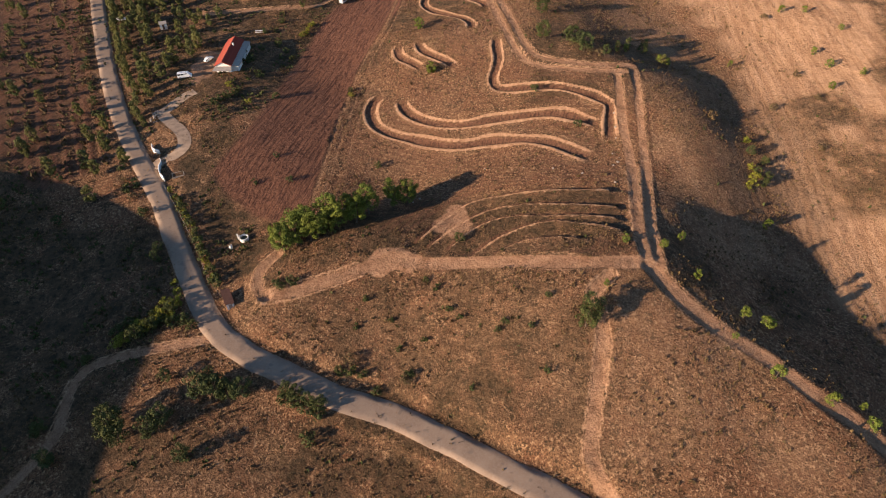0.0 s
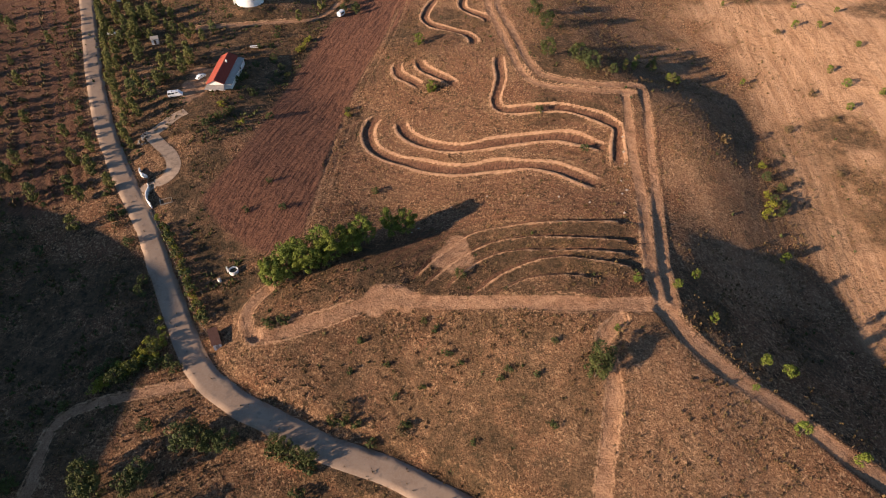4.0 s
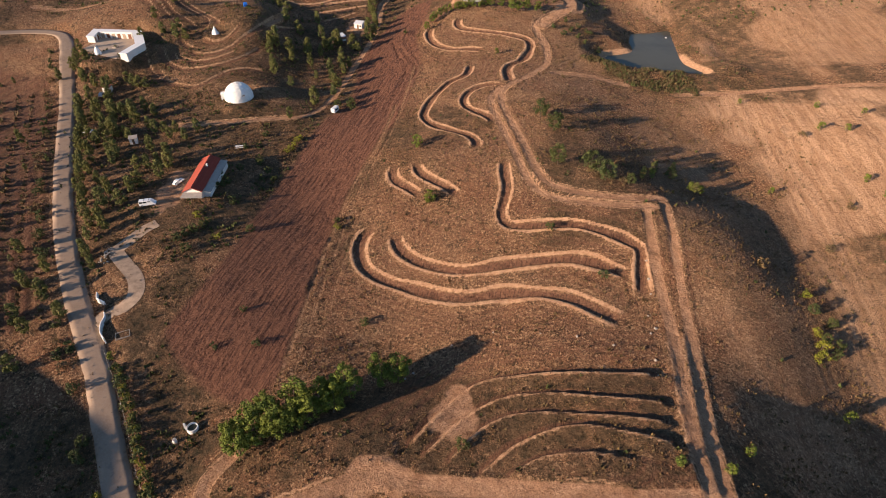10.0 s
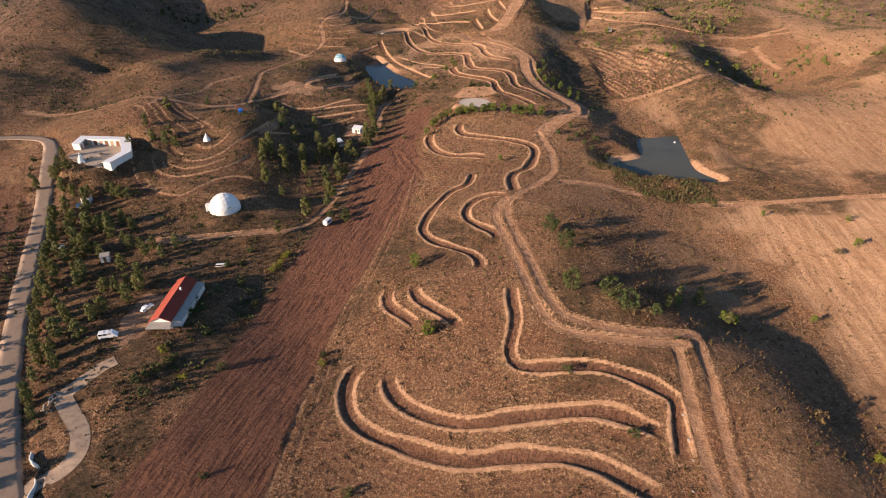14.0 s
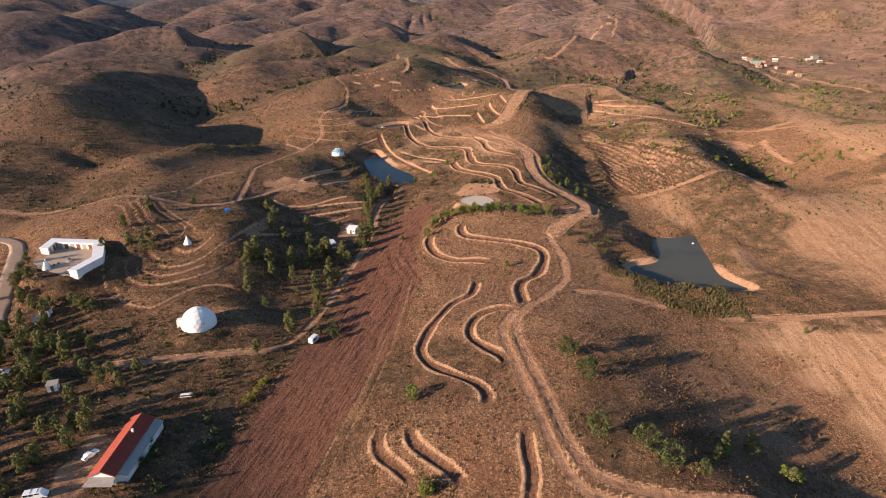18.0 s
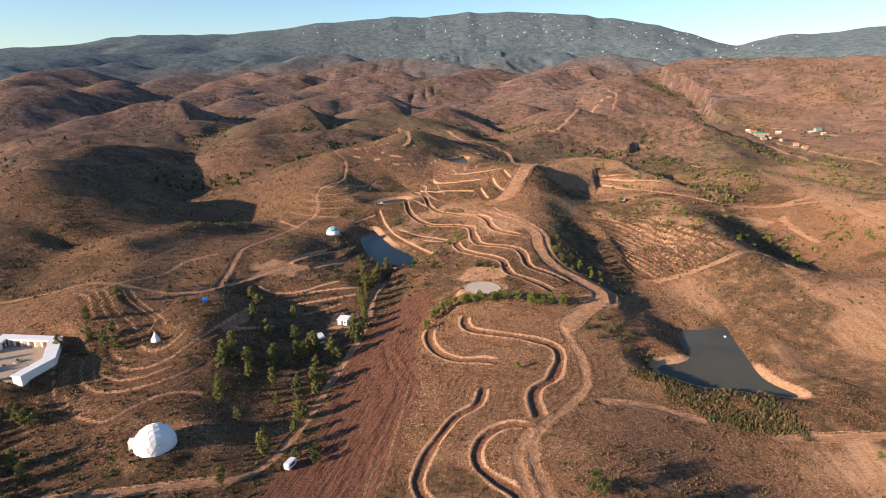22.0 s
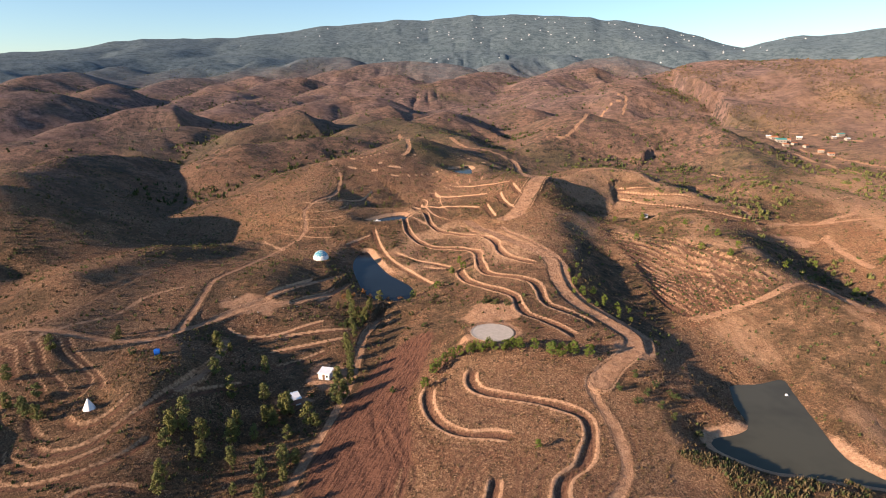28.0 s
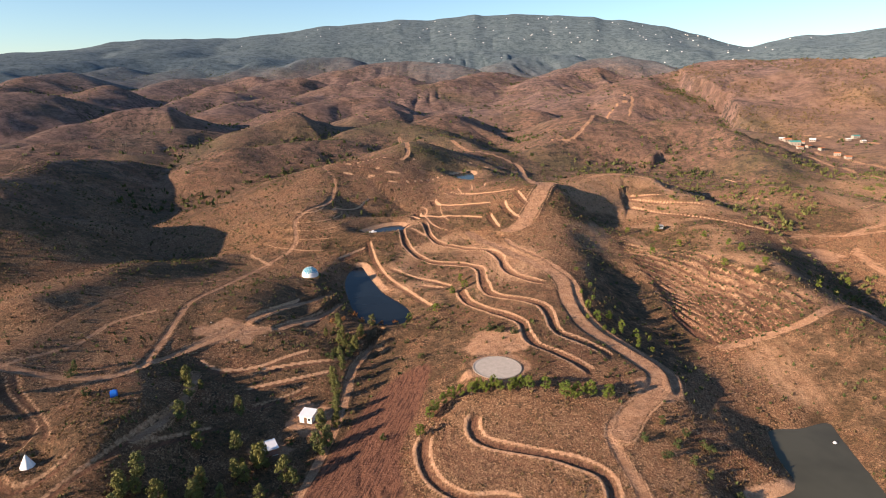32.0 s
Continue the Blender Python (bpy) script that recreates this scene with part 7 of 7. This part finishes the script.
def shack(x, y, turn, L, W, h, label, roof=GREY_TILE):
    ob = thing("shed", x, y, turn, label=label, category="shed", group="sheds in the grove")
    part("wall", box(-L / 2, -W / 2, -0.4, L / 2, W / 2, h), WHITE, ob)
    part("roof_sheet", slab([(-L / 2 - 0.2, -W / 2 - 0.2, h + 0.08), (L / 2 + 0.2, -W / 2 - 0.2, h + 0.08), (L / 2 + 0.2, W / 2 + 0.2, h + 0.4), (-L / 2 - 0.2, W / 2 + 0.2, h + 0.4)], 0.07), roof, ob)
    part("door", box(-0.4, -W / 2 - 0.04, 0, 0.4, -W / 2 - 0.004, min(h - 0.1, 1.9)), TIMBER, ob)


shack(-113.7, 233.2, 20, 2.6, 2.2, 2.1, "small white shed with a grey roof among trees")
shack(-140, 272, 5, 3.2, 2.4, 2.2, "dark-roofed shed beside a parked car", BRICK_RED)
bench = thing("garden_table", -74.8, 232, 10, label="long pale table with benches in the gully", category="table")
part("top", box(-1.6, -0.4, 0.7, 1.6, 0.4, 0.78), WHITE, bench)
for s in (-1, 1):
    part("seat", box(-1.6, s * 0.85 - 0.15, 0.4, 1.6, s * 0.85 + 0.15, 0.46), WHITE, bench)
    part("leg", box(s * 1.2 - 0.06, -0.9, -0.1, s * 1.2 + 0.06, 0.9, 0.4), TIMBER, bench)
    part("upright", box(s * 1.2 - 0.06, -0.1, 0.4, s * 1.2 + 0.06, 0.1, 0.7), TIMBER, bench)


def round_floor():
    """Round threshing floor of pale stone with a kerb of separate stones."""
    ob = thing("round_floor", 14, 362.3, label="round pale stone floor with a rim of stones", category="floor")
    part("paving", tube(7.6, 7.5, (0, 0, -0.5), (0, 0, 0.12), 48), FLOOR_STONE, ob)
    stone = box(-0.34, -0.22, -0.3, 0.34, 0.22, 0.22, 0.05)
    me = bpy.data.meshes.new("kerb_stone")
    stone.to_mesh(me)
    stone.free()
    me.materials.append(STONE)
    for k in range(66):
        a = 2 * math.pi * k / 66
        o = part("kerb_stone", me, STONE, ob)
        o.matrix_local = pose(7.75 * math.cos(a), 7.75 * math.sin(a), 0.0, 0, 0, math.degrees(a) + 90 + random.uniform(-6, 6))


round_floor()


def hide(x, y):
    ob = thing("lookout_box", x, y, 0, label="white lookout box on legs beside a hill track", category="hide")
    part("cabin", box(-1.1, -1.1, 1.4, 1.1, 1.1, 3.4), WHITE, ob)
    part("roof_sheet", box(-1.3, -1.3, 3.41, 1.3, 1.3, 3.55), GREY_TILE, ob)
    for sx in (-1, 1):
        for sy in (-1, 1):
            part("leg", box(sx - 0.08, sy - 0.08, -0.4, sx + 0.08, sy + 0.08, 1.4), TIMBER, ob)
    part("opening", box(-0.7, -1.13, 2.4, 0.7, -1.101, 2.9), DARK, ob)


hide(121, 529)
raft = thing("pond_raft", -50, 533.5, 10, 26.0, label="small white pumping raft at the pond edge", category="raft")
part("deck", box(-2.2, -1.4, -0.1, 2.2, 1.4, 0.5), WHITE, raft)
part("pump_box", box(-0.7, -0.6, 0.5, 0.7, 0.6, 1.3, 0.05), WHITE, raft)
buoy = thing("buoy", 112, 343, 0, 10.0, label="white float on the silty pond", category="float")
part("float", tube(0.5, 0.35, (0, 0, -0.1), (0, 0, 0.45), 14), WHITE, buoy)
part("ring", tube(0.55, 0.55, (0, 0, 0.02), (0, 0, 0.12), 14), WHITE, buoy)


def far_house(name, L, W, h, roof, label, group):
    ob = tagged(new(name), label, "house", group)
    part("wall", box(-L / 2, -W / 2, -3, L / 2, W / 2, h), STONE if group.startswith("village") else WHITE, ob)
    for s in (-1, 1):
        part("roof_slope", slab([(-L / 2 - 0.4, s * (W / 2 + 0.4), h - 0.1), (L / 2 + 0.4, s * (W / 2 + 0.4), h - 0.1), (L / 2 + 0.4, 0, h + W * 0.22), (-L / 2 - 0.4, 0, h + W * 0.22)][::s], 0.25), roof, ob)
    for k in (-1, 0, 1):
        part("window", box(k * L / 3.4 - 0.6, -W / 2 - 0.06, 1.0, k * L / 3.4 + 0.6, -W / 2 - 0.005, 2.4), GLASS, ob)
    return ob


random.seed(9)
ORANGE = plain("orange_roof_sheet", (0.55, 0.20, 0.08), 0.8, vary=0.2, size=0.5)
SEA_GREEN = plain("sea_green_sheet", (0.07, 0.30, 0.27), 0.6, vary=0.15, size=0.4)
models = [far_house("village_house", 10, 7, 4, ORANGE, "pale village house with an orange roof on the hillside", "village houses"),
          far_house("village_house", 15, 8, 5, SEA_GREEN, "village barn with a sea-green sheet roof", "village houses"),
          far_house("village_house", 9, 7, 4, WHITE_METAL, "pale village house with a white roof", "village houses")]
for n, (x, y) in enumerate([(400.8, 918.8), (404.8, 909.1), (429.4, 938.2), (420.2, 906.3), (475.7, 994.5), (401.8, 891.4), (425.8, 890), (397.2, 925.1), (524.7, 997.5), (537.7, 1003.9), (429.8, 865.9), (432.3, 850.4), (523.5, 966)]):
    m = pose(x, y, float(height(x, y)), 0, 0, random.uniform(-30, 30)) @ Matrix.Diagonal((0.8, 0.8, 0.8, 1))
    model = models[(0, 1, 0, 0, 2, 0, 0, 2, 2, 1, 0, 0, 2)[n]]
    if n in (0, 1, 4):
        model.matrix_basis = m
    else:
        copy_thing(model, m)
model = far_house("hillside_house", 16, 11, 7, WHITE_METAL, "tiny white house on the wooded mountain", "houses on the mountain")
placed = 0
while placed < 150:
    az, dist = random.gauss(0.16, 0.19), random.uniform(2750, 3950)
    x, y = dist * math.sin(az), 190 + dist * math.cos(az)
    m = pose(x, y, float(height(x, y)), 0, 0, random.uniform(-50, 50)) @ Matrix.Diagonal((random.uniform(0.45, 0.8), 0.65, random.uniform(0.45, 0.75), 1))
    if placed == 0:
        model.matrix_basis = m
    else:
        copy_thing(model, m)
    placed += 1


def fence(points, gap):
    """Timber posts with two wires along the verge."""
    line = curve(points, gap)
    x0, y0 = line[0]
    ob = thing("fence", x0, y0, label="weathered timber post and wire fence beside a hedge", category="fence")
    z0 = ob.matrix_world.translation.z
    me = bpy.data.meshes.new("post")
    bm = box(-0.06, -0.06, -0.4, 0.06, 0.06, 1.2, 0.012)
    bm.to_mesh(me)
    bm.free()
    me.materials.append(TIMBER)
    tops = []
    for x, y in line:
        z = float(height(x, y))
        part("post", me, TIMBER, ob).location = (x - x0, y - y0, z - z0)
        tops.append((x - x0, y - y0, z - z0))
    for h in (0.55, 1.05):
        bm = bmesh.new()
        for a, b in zip(tops, tops[1:]):
            tube(0.012, 0.012, (a[0], a[1], a[2] + h), (b[0], b[1], b[2] + h), 4, bm)
        part("wire", bm, STEEL, ob)


fence([(-83.5, 138.5), (-78, 130.6), (-70.6, 119.4), (-63.6, 107.6), (-57, 98.6)], 2.2)


def stone_mesh(seed, r):
    rng = np.random.RandomState(seed)
    bm = bmesh.new()
    bmesh.ops.create_icosphere(bm, subdivisions=1, radius=r)
    for v in bm.verts:
        v.co *= rng.uniform(0.7, 1.2)
        v.co.z *= 0.7
    me = bpy.data.meshes.new("stone")
    bm.to_mesh(me)
    bm.free()
    me.materials.append(STONE)
    return me


STONES = [stone_mesh(k, 0.5) for k in range(4)]
pile = thing("rubble_pile", -96.6, 171.6, label="heap of pale rubble stones beside the driveway", category="stones")
for k in range(46):
    a, r = random.uniform(0, 6.28), random.uniform(0, 1) ** 0.6
    x, y = 2.2 * r * math.cos(a), 3.4 * r * math.sin(a)
    o = part("stone", STONES[k % 4], STONE, pile)
    s = random.uniform(0.35, 0.9)
    o.matrix_local = pose(x, y, float(height(-96.6 + x, 171.6 + y)) - pile.matrix_world.translation.z + 0.5 * (1 - r), 0, 0, random.uniform(0, 360)) @ Matrix.Diagonal((s, s, s, 1))
for k, (x, y) in enumerate([(50.6, 139.2), (51.5, 141.4), (50, 143.6), (49, 137.6), (52.3, 150.5), (52.8, 155.2), (53.4, 161), (47.5, 128.6), (46.6, 123.8), (-6.8, 131.2), (-8.6, 129.4), (2.2, 139.4), (12.4, 141.8), (23.5, 139.4), (31.7, 137.2),
                            (39.4, 133.6), (-71, 391), (-75.5, 388.6), (-80.2, 386.4), (-66.3, 394.2), (-88.8, 398.4), (-93, 396)]):
    o = tagged(new("boulder", STONES[k % 4]), "pale boulder lying on bare earth", "boulder", "boulders by the tracks")
    s = random.uniform(0.4, 0.95)
    o.matrix_world = pose(x, y, float(height(x, y)) + 0.12, 0, 0, 57 * k) @ Matrix.Diagonal((s, s * random.uniform(0.7, 1.2), s, 1))
